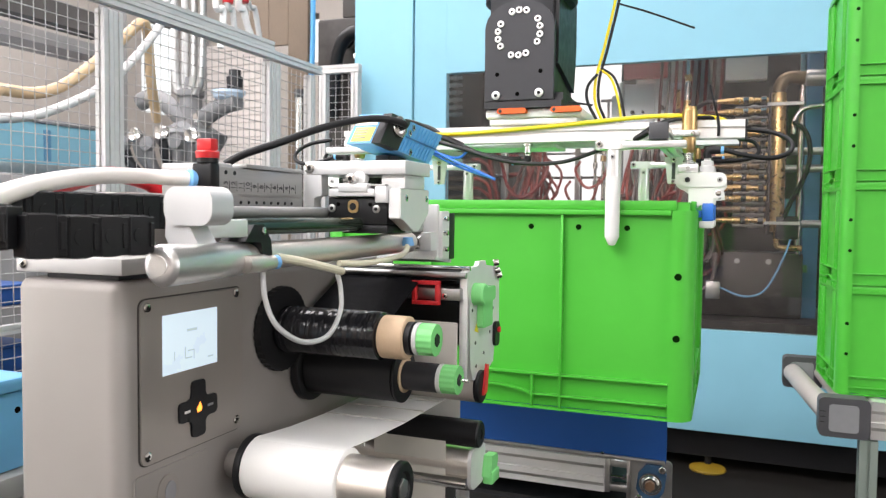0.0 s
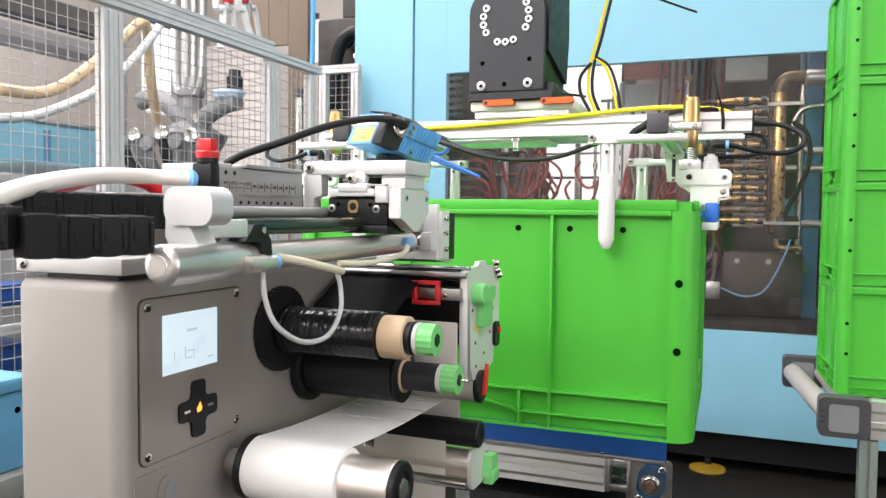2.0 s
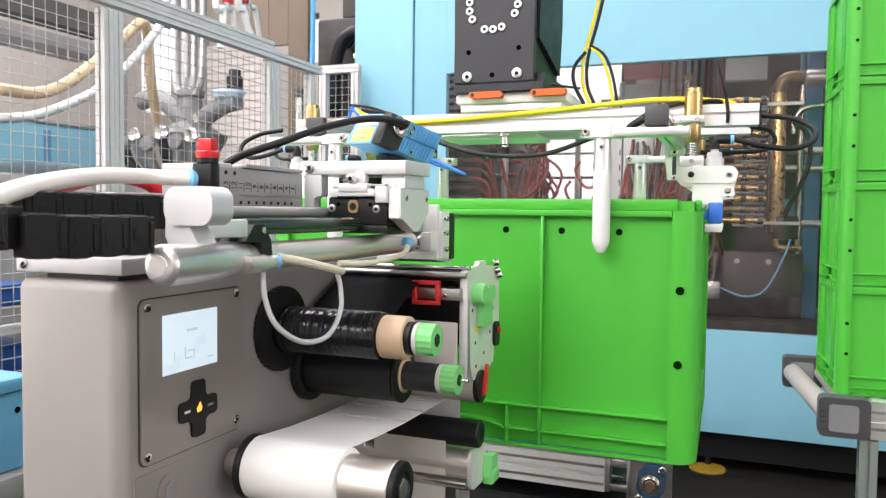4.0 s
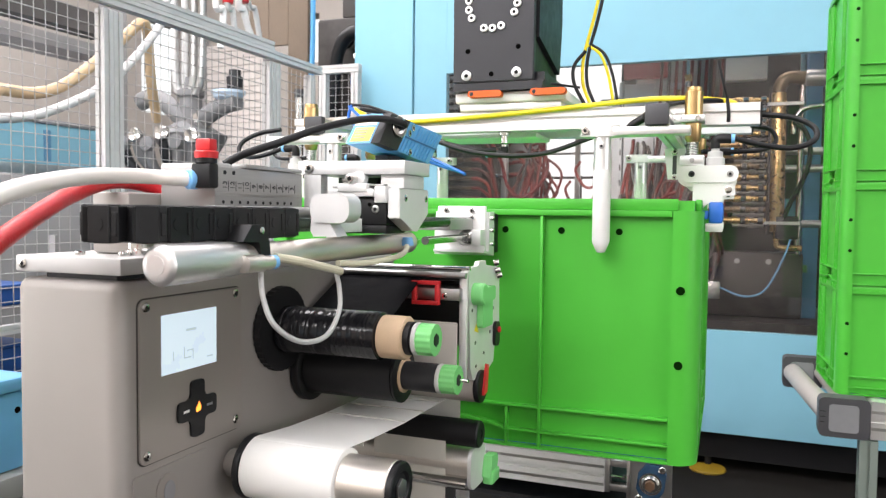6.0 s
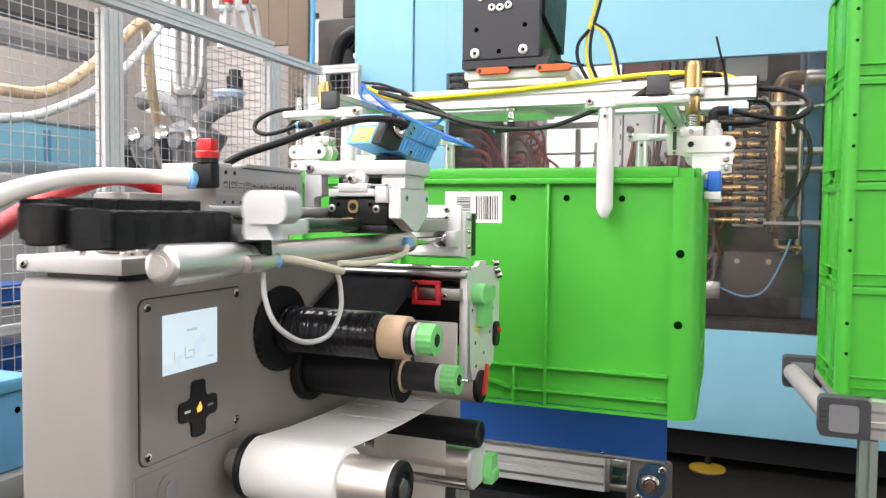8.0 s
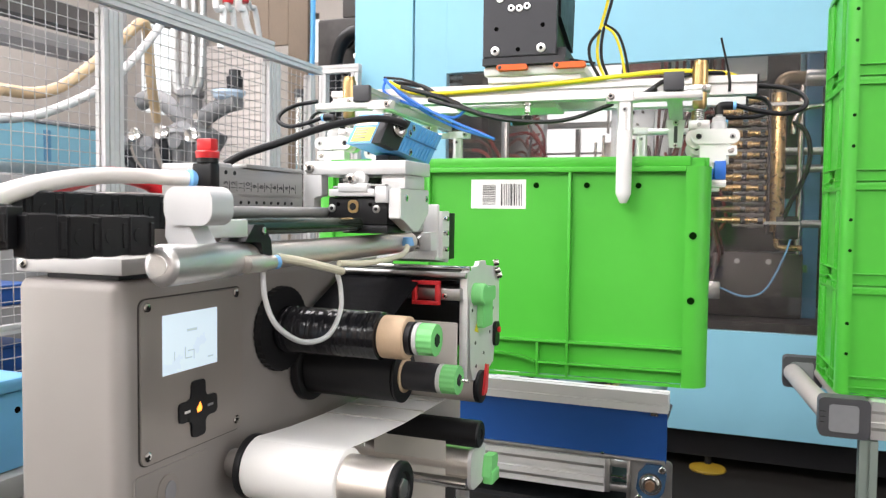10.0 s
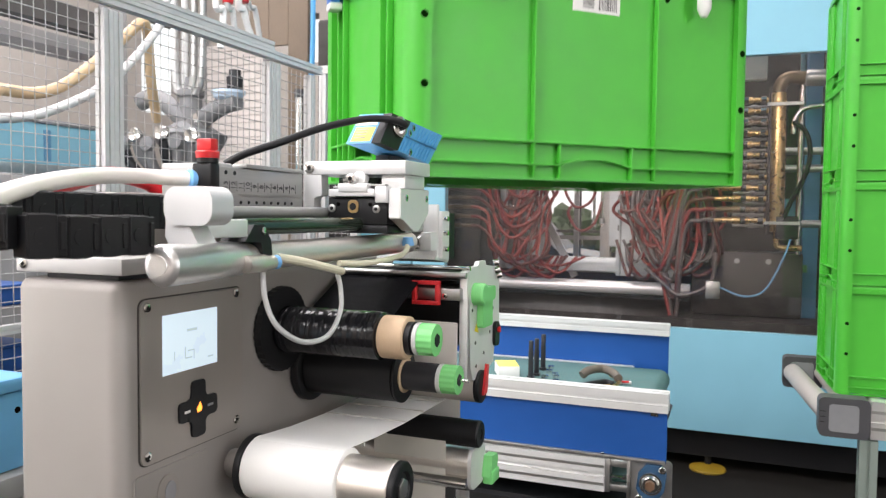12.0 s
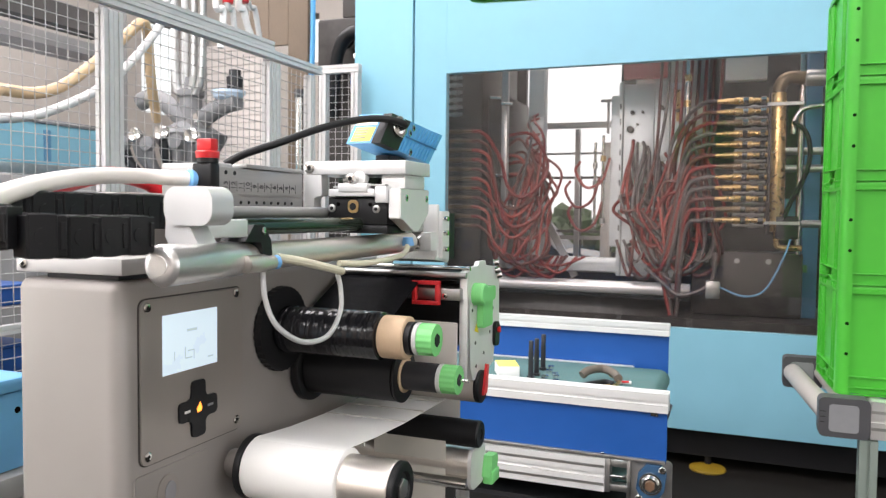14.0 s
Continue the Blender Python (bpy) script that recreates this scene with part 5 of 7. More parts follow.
        part("knob_socket", C((x0 + length, y, z), (x0 + length + 0.0006, y, z), r * 0.42, seg=6), BLACK, kn)

    knob(-0.2586, ay, az, 0.0140, 0.0185)
    # ribbon supply spool
    by, bz = 0.652, 1.1455
    part("spool_flange", C((-0.399, by, bz), (-0.391, by, bz), 0.0330, seg=40, bevel=0.001), BLACK, p)
    part("ribbon_roll", lathe(bmesh.new(), (-0.3905, by, bz), (1, 0, 0), [(0, 0.020), (0.001, 0.0255), (0.0930, 0.0255), (0.0940, 0.0240)]), BLACK, p, "matt black ribbon roll")
    part("roll_washer", C((-0.296, by, bz), (-0.2935, by, bz), 0.0262, seg=36, bevel=0.0005), BLACK, p)
    part("roll_core", lathe(bmesh.new(), (-0.2933, by, bz), (1, 0, 0), [(0, 0.0165), (0.0015, 0.0165), (0.0015, 0.0155)]), TAN, p)
    part("spindle", lathe(bmesh.new(), (-0.2915, by, bz), (1, 0, 0), [(0, 0.0135), (0.0330, 0.0135), (0.0335, 0.0125)]), BLACK_METAL, p)
    knob(-0.2575, by, bz, 0.0135, 0.0190)
    part("axle", C((-0.2385, by, bz), (-0.2290, by, bz), 0.0018, seg=12), STEEL, p)

    # print head block
    part("print_head", B(-0.398, -0.262, 0.745, 0.800, 1.160, 1.2300, bevel=0.002), BLACK_METAL, p)
    part("head_cover", B(-0.398, -0.262, 0.712, 0.800, 1.2310, 1.2400, bevel=0.0015), BLACK, p)
    bm = bmesh.new()
    prism(bm, [(0.6235, 1.1960), (0.6260, 1.1960), (0.7060, 1.2325), (0.7040, 1.2335)], "x", -0.390, -0.300)
    part("ribbon_film", bm, FILM, p, "taut glossy black ribbon")
    part("lower_film", prism(bmesh.new(), [(0.668, 1.168), (0.670, 1.167), (0.742, 1.1800), (0.741, 1.1815)], "x", -0.390, -0.296), FILM, p)
    part("guide_shaft", C((-0.398, 0.706, 1.2375), (-0.252, 0.706, 1.2375), 0.0030, seg=14), STEEL_DULL, p)
    part("guide_shaft", C((-0.398, 0.718, 1.2435), (-0.252, 0.718, 1.2435), 0.0022, seg=12), STEEL, p)
    part("head_bar", B(-0.320, -0.258, 0.7050, 0.7440, 1.2120, 1.2240, bevel=0.001), STEEL_DULL, p)
    screw(p, (-0.274, 0.7050, 1.2165), (0, -1, 0), 0.0030)
    bm = bmesh.new()
    for x0, x1, z0, z1 in ((-0.307, -0.278, 1.2275, 1.2315), (-0.307, -0.278, 1.2075, 1.2115), (-0.307, -0.303, 1.2115, 1.2275), (-0.282, -0.278, 1.2115, 1.2275)):
        box(bm, x0, x1, 0.6970, 0.7040, z0, z1, bevel=0.0006)
    part("latch", bm, RED, p, "red square latch")
    # outer bearing plate with its fittings
    plate = [(0.719, 1.2400), (0.723, 1.2440), (0.748, 1.2445), (0.752, 1.2490), (0.772, 1.2490), (0.775, 1.2440), (0.812, 1.2400), (0.816, 1.2280), (0.822, 1.2260),
             (0.824, 1.1750), (0.808, 1.1550), (0.804, 1.1350), (0.762, 1.1230), (0.736, 1.1270), (0.728, 1.1400)]
    pl = part("bearing_plate", prism(bmesh.new(), plate, "x", -0.2590, -0.2540), ALU_MATT, p)
    part("front_strip", B(-0.2620, -0.2535, 0.7130, 0.7190, 1.1300, 1.2410, bevel=0.002), ALU_MATT, p)
    for y, z in ((0.731, 1.200), (0.742, 1.165), (0.745, 1.140), (0.770, 1.150), (0.800, 1.195), (0.806, 1.215), (0.790, 1.170)):
        part("plate_hole", C((-0.2541, y, z), (-0.2537, y, z), 0.0019, seg=12), BLACK, pl)
    for y, z in ((0.800, 1.2445), (0.812, 1.2300), (0.805, 1.2360)):
        screw(p, (-0.2540, y, z), (1, 0.4, 0.2), 0.0036, 0.006)
    lv = part("head_lever", lathe(bmesh.new(), (-0.2540, 0.738, 1.2165), (1, 0, 0), [(0, 0.0115), (0.010, 0.0115), (0.012, 0.0100)]), LIME, p, "light green plastic lever")
    part("lever_arm", prism(bmesh.new(), rounded(0.738, 0.775, 1.2080, 1.2230, 0.005), "x", -0.2510, -0.2430), LIME, lv)
    part("lever_grip", prism(bmesh.new(), rounded(0.745, 0.778, 1.1800, 1.2100, 0.003), "x", -0.2535, -0.2470), LIME, lv)
    part("warning_mark", prism(bmesh.new(), [(0.738, 1.178), (0.752, 1.174), (0.744, 1.184)], "x", -0.2538, -0.2535), YELLOW, p)
    cam_lock = part("lock_lever", prism(bmesh.new(), rounded(0.800, 0.816, 1.1520, 1.1790, 0.006), "x", -0.2540, -0.2505), BLACK, p)
    part("lock_button", C((-0.2504, 0.809, 1.1700), (-0.2475, 0.809, 1.1700), 0.0034, seg=16, bevel=0.0006), RED, cam_lock, "red button")
    # cream front cover, pull roller and its red end
    part("front_cover", B(-0.396, -0.2635, 0.7120, 0.7160, 1.1300, 1.1890, bevel=0.0015), COVER, p)
    part("pull_roller", C((-0.396, 0.757, 1.1165), (-0.2560, 0.757, 1.1165), 0.0170, seg=32), COVER, p)
    part("roller_cap", C((-0.2558, 0.757, 1.1165), (-0.2500, 0.757, 1.1165), 0.0172, seg=28, bevel=0.001), BLACK, p)
    part("red_cam", prism(bmesh.new(), [(0.753, 1.1080), (0.764, 1.1100), (0.768, 1.1380), (0.762, 1.1400)], "x", -0.2498, -0.2470), RED, p, "red plastic cam")

    # label roll, web and liner
    ry, rz = 0.530, 1.0850
    part("roll_flange", C((-0.3800, ry, rz), (-0.3740, ry, rz), 0.0270, seg=40, bevel=0.002), BLACK, p)
    part("roll_hub", C((-0.3995, ry, rz), (-0.3801, ry, rz), 0.0120, seg=32, bevel=0.002), GREY_PAINT, p)
    part("label_roll", lathe(bmesh.new(), (-0.3735, ry, rz), (1, 0, 0), [(0, 0.0250), (0.0006, 0.0256), (0.0858, 0.0256), (0.0865, 0.0250)], seg=44), PAPER, p, "roll of white labels")
    part("roll_mandrel", lathe(bmesh.new(), (-0.2868, ry, rz), (1, 0, 0), [(0, 0.0208), (0.0002, 0.0213), (0.0418, 0.0213), (0.0428, 0.0205)], seg=40), STAINLESS, p, "polished steel mandrel")
    part("mandrel_end", lathe(bmesh.new(), (-0.2438, ry, rz), (1, 0, 0), [(0, 0.0212), (0.0040, 0.0212), (0.0050, 0.0200), (0.0050, 0.0140), (0.0030, 0.0120)], seg=40), BLACK, p)
    part("mandrel_bolt", C((-0.2406, ry, rz), (-0.2381, ry, rz), 0.0085, seg=6, bevel=0.0005), STEEL_DULL, p)
    a0 = [(ry + 0.0258 * math.sin(t), rz + 0.0258 * math.cos(t)) for t in np.linspace(-0.2, 0.25, 6)]
    line = a0 + [(0.580, 1.1060), (0.640, 1.1030), (0.790, 1.1010)]
    web = [(y, z) for y, z in line] + [(y, z - 0.0003) for y, z in line[::-1]]
    part("label_web", prism(bmesh.new(), web, "x", -0.3730, -0.2880), PAPER, p, "white label web")
    for y in (0.560, 0.602, 0.644, 0.686, 0.728):
        part("web_gap", B(-0.3728, -0.2882, y - 0.0006, y + 0.0006, 1.1040, 1.1077) if y < 0.6 else B(-0.3728, -0.2882, y - 0.0006, y + 0.0006, 1.1027, 1.1037), LINER, p)
    part("liner", B(-0.3730, -0.2880, 0.7480, 0.7484, 0.960, 1.0560), LINER, p, "translucent glassine liner")
    part("liner", B(-0.3730, -0.2860, 0.7860, 0.7864, 1.060, 1.1030), PAPER, p)
    part("black_roller", lathe(bmesh.new(), (-0.398, 0.760, 1.0640), (1, 0, 0), [(0, 0.0145), (0.1440, 0.0145), (0.1455, 0.0130), (0.1455, 0.0060), (0.1440, 0.0060)], seg=32), BLACK, p, "black rubber roller")
    part("steel_roller", C((-0.398, 0.764, 1.0300), (-0.2612, 0.764, 1.0300), 0.0165, seg=36), STAINLESS, p)
    part("roller_shaft", C((-0.398, 0.752, 1.0120), (-0.2640, 0.752, 1.0120), 0.0075, seg=24), STEEL, p)
    part("roller_plate", prism(bmesh.new(), rounded(0.742, 0.790, 1.006, 1.050, 0.012), "x", -0.2610, -0.2570), ALU_MATT, p)
    gl = part("roller_lever", prism(bmesh.new(), [(0.778, 1.012), (0.800, 1.012), (0.806, 1.026), (0.802, 1.033), (0.784, 1.034)], "x", -0.2568, -0.2470), LIME, p, "light green lever")
    part("lever_tip", B(-0.2568, -0.2450, 0.780, 0.806, 1.0030, 1.0170, bevel=0.002), LIME, gl)
    # stand under the housing
    part("stand", B(-0.475, -0.415, 0.50, 0.76, 0.03, 0.9395, bevel=0.004), ALU, p)
    part("foot_plate", B(-0.60, -0.30, 0.45, 0.85, 0.0, 0.0295, bevel=0.003), BLACK_METAL, p)
    return p


PANEL_SHADE = mat("panel_gap_shade", (0.05, 0.045, 0.04), 0.7)
PANEL_GREY = mat("panel_grey_film", (0.30, 0.272, 0.250), 0.42, metal=0.3, vary=0.03, scale=20)
FILM = mat("taut_black_film", (0.006, 0.006, 0.007), 0.24, ior=1.10, vary=0.3, scale=40, brushed=(300, 3, 3))
COVER = mat("cream_grey_cover", (0.50, 0.46, 0.42), 0.4, vary=0.05, scale=30)
SCREEN_MARK = mat("display_mark", (0.4, 0.5, 0.45), 0.4, emit=(0.58, 0.72, 0.74), power=0.32)
PRINTER = printer()


# ---- label applicator on top of the printer ----
def applicator():
    p = thing("label_applicator", label="aluminium pneumatic label applicator mounted on the printer", category="applicator")
    # base plate
    part("base_plate", B(-0.500, -0.399, 0.408, 0.70, 1.2530, 1.2650, bevel=0.0012), ALU_BASE, p)
    part("spacer", B(-0.480, -0.412, 0.418, 0.69, 1.2487, 1.2528), BLACK_METAL, p)
    screw(p, (-0.4920, 0.4079, 1.2590), (0, -1, 0), 0.0038, 0.0012)
    for x, y in ((-0.455, 0.425), (-0.42, 0.433)):
        screw(p, (x, y, 1.2651), (0, 0, 1), 0.0042, 0.003)
    part("bearing", lathe(bmesh.new(), (-0.420, 0.45, 1.2652), (0, 0, 1), [(0, 0.012), (0.004, 0.012), (0.005, 0.010), (0.010, 0.010)]), STEEL, p)
    part("side_cover", B(-0.465, -0.428, 0.446, 0.60, 1.2655, 1.3125, bevel=0.003), GREY_PAINT, p)
    # vacuum block with valve
    part("valve_block", B(-0.4270, -0.3742, 0.4785, 0.4995, 1.2990, 1.3360, bevel=0.0015), ALU_BASE, p)
    write("lettering", "Vacuum", 0.0065, pose(-0.3925, 0.4778, 1.3010, 90, 180, 0), PALE_INK, p)
    part("port", C((-0.3805, 0.4780, 1.3040), (-0.3805, 0.4774, 1.3040), 0.0028, seg=14), BLACK, p)
    v = part("valve", B(-0.3855, -0.3680, 0.4640, 0.4755, 1.3160, 1.3350, bevel=0.002), BLACK, p)
    part("valve_cap", C((-0.3755, 0.4700, 1.3350), (-0.3755, 0.4700, 1.3385), 0.0080, seg=24), BLACK, v)
    kn = part("valve_knob", lathe(bmesh.new(), (-0.3755, 0.4700, 1.3386), (0, 0, 1), [(0, 0.0086), (0.0045, 0.0090), (0.0055, 0.0080)], seg=20), RED, p, "red adjusting knob")
    part("knob_grip", B(-0.3822, -0.3688, 0.4655, 0.4745, 1.3442, 1.3530, bevel=0.0012), RED, kn)
    part("hose_collar", lathe(bmesh.new(), (-0.3850, 0.4690, 1.3225), (-0.35, -0.9, 0), [(0, 0.0075), (0.006, 0.0075), (0.007, 0.0065)]), RING_BLUE, p, "pale blue push-in collar")
    # ruled rail
    part("ruled_rail", B(-0.4250, -0.3735, 0.4770, 0.6000, 1.3010, 1.3330, bevel=0.001), RAIL, p)
    part("rail_cap", B(-0.4200, -0.3725, 0.5150, 0.5990, 1.3335, 1.3370, bevel=0.001), RAIL, p)
    part("rail_groove", B(-0.3734, -0.3730, 0.4770, 0.5990, 1.3110, 1.3135), STEEL_DULL, p)
    for k, num in enumerate((13, 12, 11, 10, 9, 8, 7, 6, 5, 4, 3)):
        y = 0.4890 + 0.0094 * k
        write("scale_number", str(num), 0.0068, Matrix.Translation((-0.3732, y, 1.3192)) @ FACE_X @ pose(0, 0, 0, 0, 0, 90), GREY_DARK, p)
        part("scale_tick", B(-0.3734, -0.3731, y + 0.0041, y + 0.0044, 1.3150, 1.3225), GREY_DARK, p)
    for k in range(10):
        part("rail_hole", C((-0.3736, 0.487 + 0.0105 * k, 1.3060), (-0.3731, 0.487 + 0.0105 * k, 1.3060), 0.0014, seg=10), BLACK, p)
    for y in (0.489, 0.500):
        part("rail_hole", C((-0.3736, y, 1.3290), (-0.3731, y, 1.3290), 0.0017, seg=12), BLACK, p)
    # guide rods
    part("guide_rod", C((-0.352, 0.440, 1.2985), (-0.352, 0.640, 1.2985), 0.0045, seg=18), RAIL, p)
    part("slide_rail", B(-0.362, -0.325, 0.470, 0.655, 1.2830, 1.2940, bevel=0.001), DARK_ROD, p)
    # clamp bracket
    part("top_plate", B(-0.3715, -0.2710, 0.6000, 0.6560, 1.3325, 1.3445, bevel=0.0010), ALU_WHITE, p, "pale bead-blasted aluminium plate")
    leg = [(-0.3715, 1.2950), (-0.3615, 1.2950), (-0.3615, 1.3110), (-0.3590, 1.3130), (-0.3555, 1.3130), (-0.3540, 1.3145), (-0.3540, 1.3323), (-0.3715, 1.3323)]
    part("bracket_leg", prism(bmesh.new(), leg, "y", 0.6000, 0.6120), ALU_WHITE, p)
    # added dark plate; the recess's shade and green reflection are in its colour
    part("recess_shade", B(-0.3612, -0.2900, 0.6440, 0.6520, 1.2950, 1.3320, bevel=0.001), DARK_ROD, p)
    screw(p, (-0.3660, 0.5999, 1.3385), (0, -1, 0), 0.0050, 0.0015)
    part("cross_pin", C((-0.3415, 0.6200, 1.3285), (-0.3330, 0.6200, 1.3285), 0.0034, seg=16), STEEL, p)
    part("clamp_disc", C((-0.3150, 0.5985, 1.3290), (-0.3150, 0.6060, 1.3290), 0.0062, seg=24, bevel=0.0006), ALU_WHITE, p)
    ck = part("clamp_screw", C((-0.3195, 0.5900, 1.3283), (-0.3195, 0.6050, 1.3283), 0.0044, seg=20, bevel=0.0006), STEEL, p)
    part("socket", C((-0.3195, 0.5897, 1.3283), (-0.3195, 0.5901, 1.3283), 0.0021, seg=6), SOCKET, ck)
    part("clamp_block", B(-0.3335, -0.3045, 0.5930, 0.6200, 1.3170, 1.3245, bevel=0.0010), ALU_WHITE, p)
    part("clamp_block", B(-0.3440, -0.2985, 0.5950, 0.6250, 1.3128, 1.3195, bevel=0.0010), ALU_WHITE, p)
    part("clamp_block", B(-0.2983, -0.2872, 0.5955, 0.6200, 1.3075, 1.3220, bevel=0.0012), ALU_WHITE, p)
    part("clamp_shim", B(-0.3400, -0.3338, 0.5965, 0.6100, 1.3202, 1.3222, bevel=0.0004), STEEL_DULL, p)
    part("clamp_shim", B(-0.3040, -0.2900, 0.5990, 0.6150, 1.3222, 1.3238, bevel=0.0004), STEEL_DULL, p)
    part("pillar", B(-0.2970, -0.2740, 0.6060, 0.6500, 1.3202, 1.3322, bevel=0.0010), ALU_MATT, p)
    bm = bmesh.new()
    box(bm, -0.3470, -0.2880, 0.6000, 0.640, 1.2880, 1.3125, bevel=0.002)
    bb = part("bearing_block", bm, BLACK, p)
    part("bearing_foot", B(-0.3330, -0.2885, 0.6010, 0.640, 1.2805, 1.2878, bevel=0.001), BLACK, bb)
    part("brass_insert", prism(bmesh.new(), rounded(-0.3262, -0.3158, 1.2985, 1.3100, 0.0040), "y", 0.5985, 0.5999), BRASS, bb, "brass insert")
    part("insert_hole", C((-0.3210, 0.5980, 1.3040), (-0.3210, 0.5984, 1.3040), 0.0032, seg=16), BLACK, bb)
    for x, z, r in ((-0.3425, 1.3025, 0.0036), (-0.2985, 1.3020, 0.0036)):
        screw(bb, (x, 0.5999, z), (0, -1, 0), r, 0.0012, material=STEEL_DULL)
        part("screw_socket", C((x, 0.5984, z), (x, 0.5987, z), 0.0018, seg=6), BLACK, bb)
    for x in (-0.3365, -0.3045):
        part("pin_hole", C((x, 0.5994, 1.3060), (x, 0.5999, 1.3060), 0.0018, seg=12), HOLE_BLACK, bb)
    leg = [(0.600, 1.3200), (0.664, 1.3205), (0.664, 1.2980), (0.640, 1.2820), (0.628, 1.2825), (0.606, 1.2935), (0.600, 1.2940)]
    bm = prism(bmesh.new(), leg, "x", -0.2870, -0.2755)
    bmesh.ops.bevel(bm, geom=list(bm.edges), offset=0.0008, segments=2, affect="EDGES")
    part("end_leg", bm, ALU_MATT, p)
    for y, z in ((0.612, 1.3120), (0.657, 1.3120)):
        screw(p, (-0.2755, y, z), (1, 0, 0), 0.0032, 0.0008)
    # pneumatic cylinder
    ax, az = -0.318, 1.2690
    part("cylinder_cap", lathe(bmesh.new(), (ax + 0.0028, 0.350, az - 0.0022), (-0.0077, 1, 0.0061), [(0, 0.0060), (0.0004, 0.0062), (0.0005, 0.0090), (0.0012, 0.0108), (0.0038, 0.0126), (0.0300, 0.0124), (0.0740, 0.0114), (0.0780, 0.0104)], seg=36), CAP_ALU, p)
    part("cylinder_tube", lathe(bmesh.new(), (ax + 0.0022, 0.4290, az - 0.0017), (-0.0077, 1, 0.0061), [(0, 0.0100), (0.2700, 0.0100), (0.2720, 0.0108), (0.2820, 0.0108), (0.2840, 0.0085)], seg=36), STAINLESS, p, "polished stainless cylinder tube")
    part("rod_nut", C((ax, 0.7130, az), (ax, 0.7230, az), 0.0072, seg=6), STEEL, p)
    part("rod_tip", C((ax, 0.7230, az), (ax, 0.7330, az), 0.0040, seg=14), STEEL, p)
    clamp = part("sensor_clamp", prism(bmesh.new(), [(0.418, 1.2790), (0.428, 1.2900), (0.440, 1.2900), (0.448, 1.2790), (0.450, 1.2640), (0.440, 1.2640), (0.436, 1.2780)], "x", -0.3240, -0.3040), BLACK, p, "black sensor clamp")
    screw(clamp, (-0.3039, 0.438, 1.2860), (1, 0, 0), 0.0026, 0.0012)
    part("air_port", lathe(bmesh.new(), (-0.3040, 0.4180, 1.2640), (0.1, 1, 0), [(0, 0.0060), (0.018, 0.0060), (0.020, 0.0050), (0.028, 0.0048)], seg=20), STAINLESS, p)
    part("port_collar", lathe(bmesh.new(), (-0.3015, 0.4460, 1.2640), (0.1, 1, 0), [(0, 0.0050), (0.004, 0.0050)], seg=18), RING_BLUE, p)
    part("elbow_collar", lathe(bmesh.new(), (-0.3040, 0.6800, 1.2720), (0, 0, -1), [(-0.003, 0.0045), (0.003, 0.0062), (0.005, 0.0062)], seg=18), RING_BLUE, p)
    part("air_tube", H([(-0.3020, 0.4520, 1.2670), (-0.3000, 0.4780, 1.2630), (-0.2970, 0.5090, 1.2570), (-0.2960, 0.5340, 1.2520)], 0.0032), CREAM_TUBE, p, "cream pneumatic tube")
    part("air_tube", H([(-0.3020, 0.5400, 1.2580), (-0.2980, 0.5720, 1.2560), (-0.2970, 0.6250, 1.2570), (-0.3000, 0.6640, 1.2610), (-0.3040, 0.6800, 1.2700)], 0.0026), CREAM_TUBE, p, "cream pneumatic tube")
    part("air_tube", H([(-0.3050, 0.4390, 1.2590), (-0.2980, 0.4320, 1.2400), (-0.2900, 0.4340, 1.2220), (-0.2850, 0.4580, 1.2080), (-0.2850, 0.4930, 1.2070), (-0.2900, 0.5210, 1.2220), (-0.2950, 0.5300, 1.2390), (-0.3000, 0.5340, 1.2500)], 0.0019), GREY_TUBE, p, "grey pneumatic tube in a loop")
    part("air_hose", H([(-0.3840, 0.4720, 1.3229), (-0.3935, 0.4560, 1.3230), (-0.4052, 0.4337, 1.3236), (-0.3960, 0.3834, 1.3211), (-0.3727, 0.3277, 1.3150), (-0.3499, 0.2770, 1.3057), (-0.3269, 0.2261, 1.2891), (-0.3115, 0.1772, 1.2675)], 0.0055, seg=16), CREAM_HOSE, p, "thick milky pneumatic hose")
    return p


ALU_BASE = mat("cast_grey_plate", (0.52, 0.51, 0.50), 0.5, metal=0.2, vary=0.04, scale=40, bump=0.05, bscale=900)
ALU_WHITE = mat("bright_blasted_aluminium", (0.74, 0.74, 0.74), 0.42, metal=0.45, vary=0.03, scale=60, bump=0.03, bscale=900)
CAP_ALU = mat("satin_aluminium_cap", (0.80, 0.79, 0.78), 0.34, metal=0.75, vary=0.05, scale=30, brushed=(60, 3, 60))
RAIL = mat("grey_machined_rail", (0.40, 0.40, 0.39), 0.45, metal=0.6, vary=0.08, scale=30, brushed=(60, 2, 60))
APPLICATOR = applicator()

# the red sleeve sways a little as the carriage pushes its end
RED_LINE = thing("red_air_hose", Matrix.Translation((-0.4384, 0.4954, 1.3116)), label="red mesh-sleeved air hose behind the milky hose", category="hose")
part("sleeve", H([(0.0, 0.0, 0.0), (-0.0075, -0.013, 0.0095), (-0.0085, -0.046, 0.0140), (0.004, -0.095, 0.0067), (0.031, -0.1495, -0.0047), (0.058, -0.204, -0.0195), (0.075, -0.252, -0.037), (0.09, -0.32, -0.07)], 0.0062, seg=16), RED_HOSE, RED_LINE)


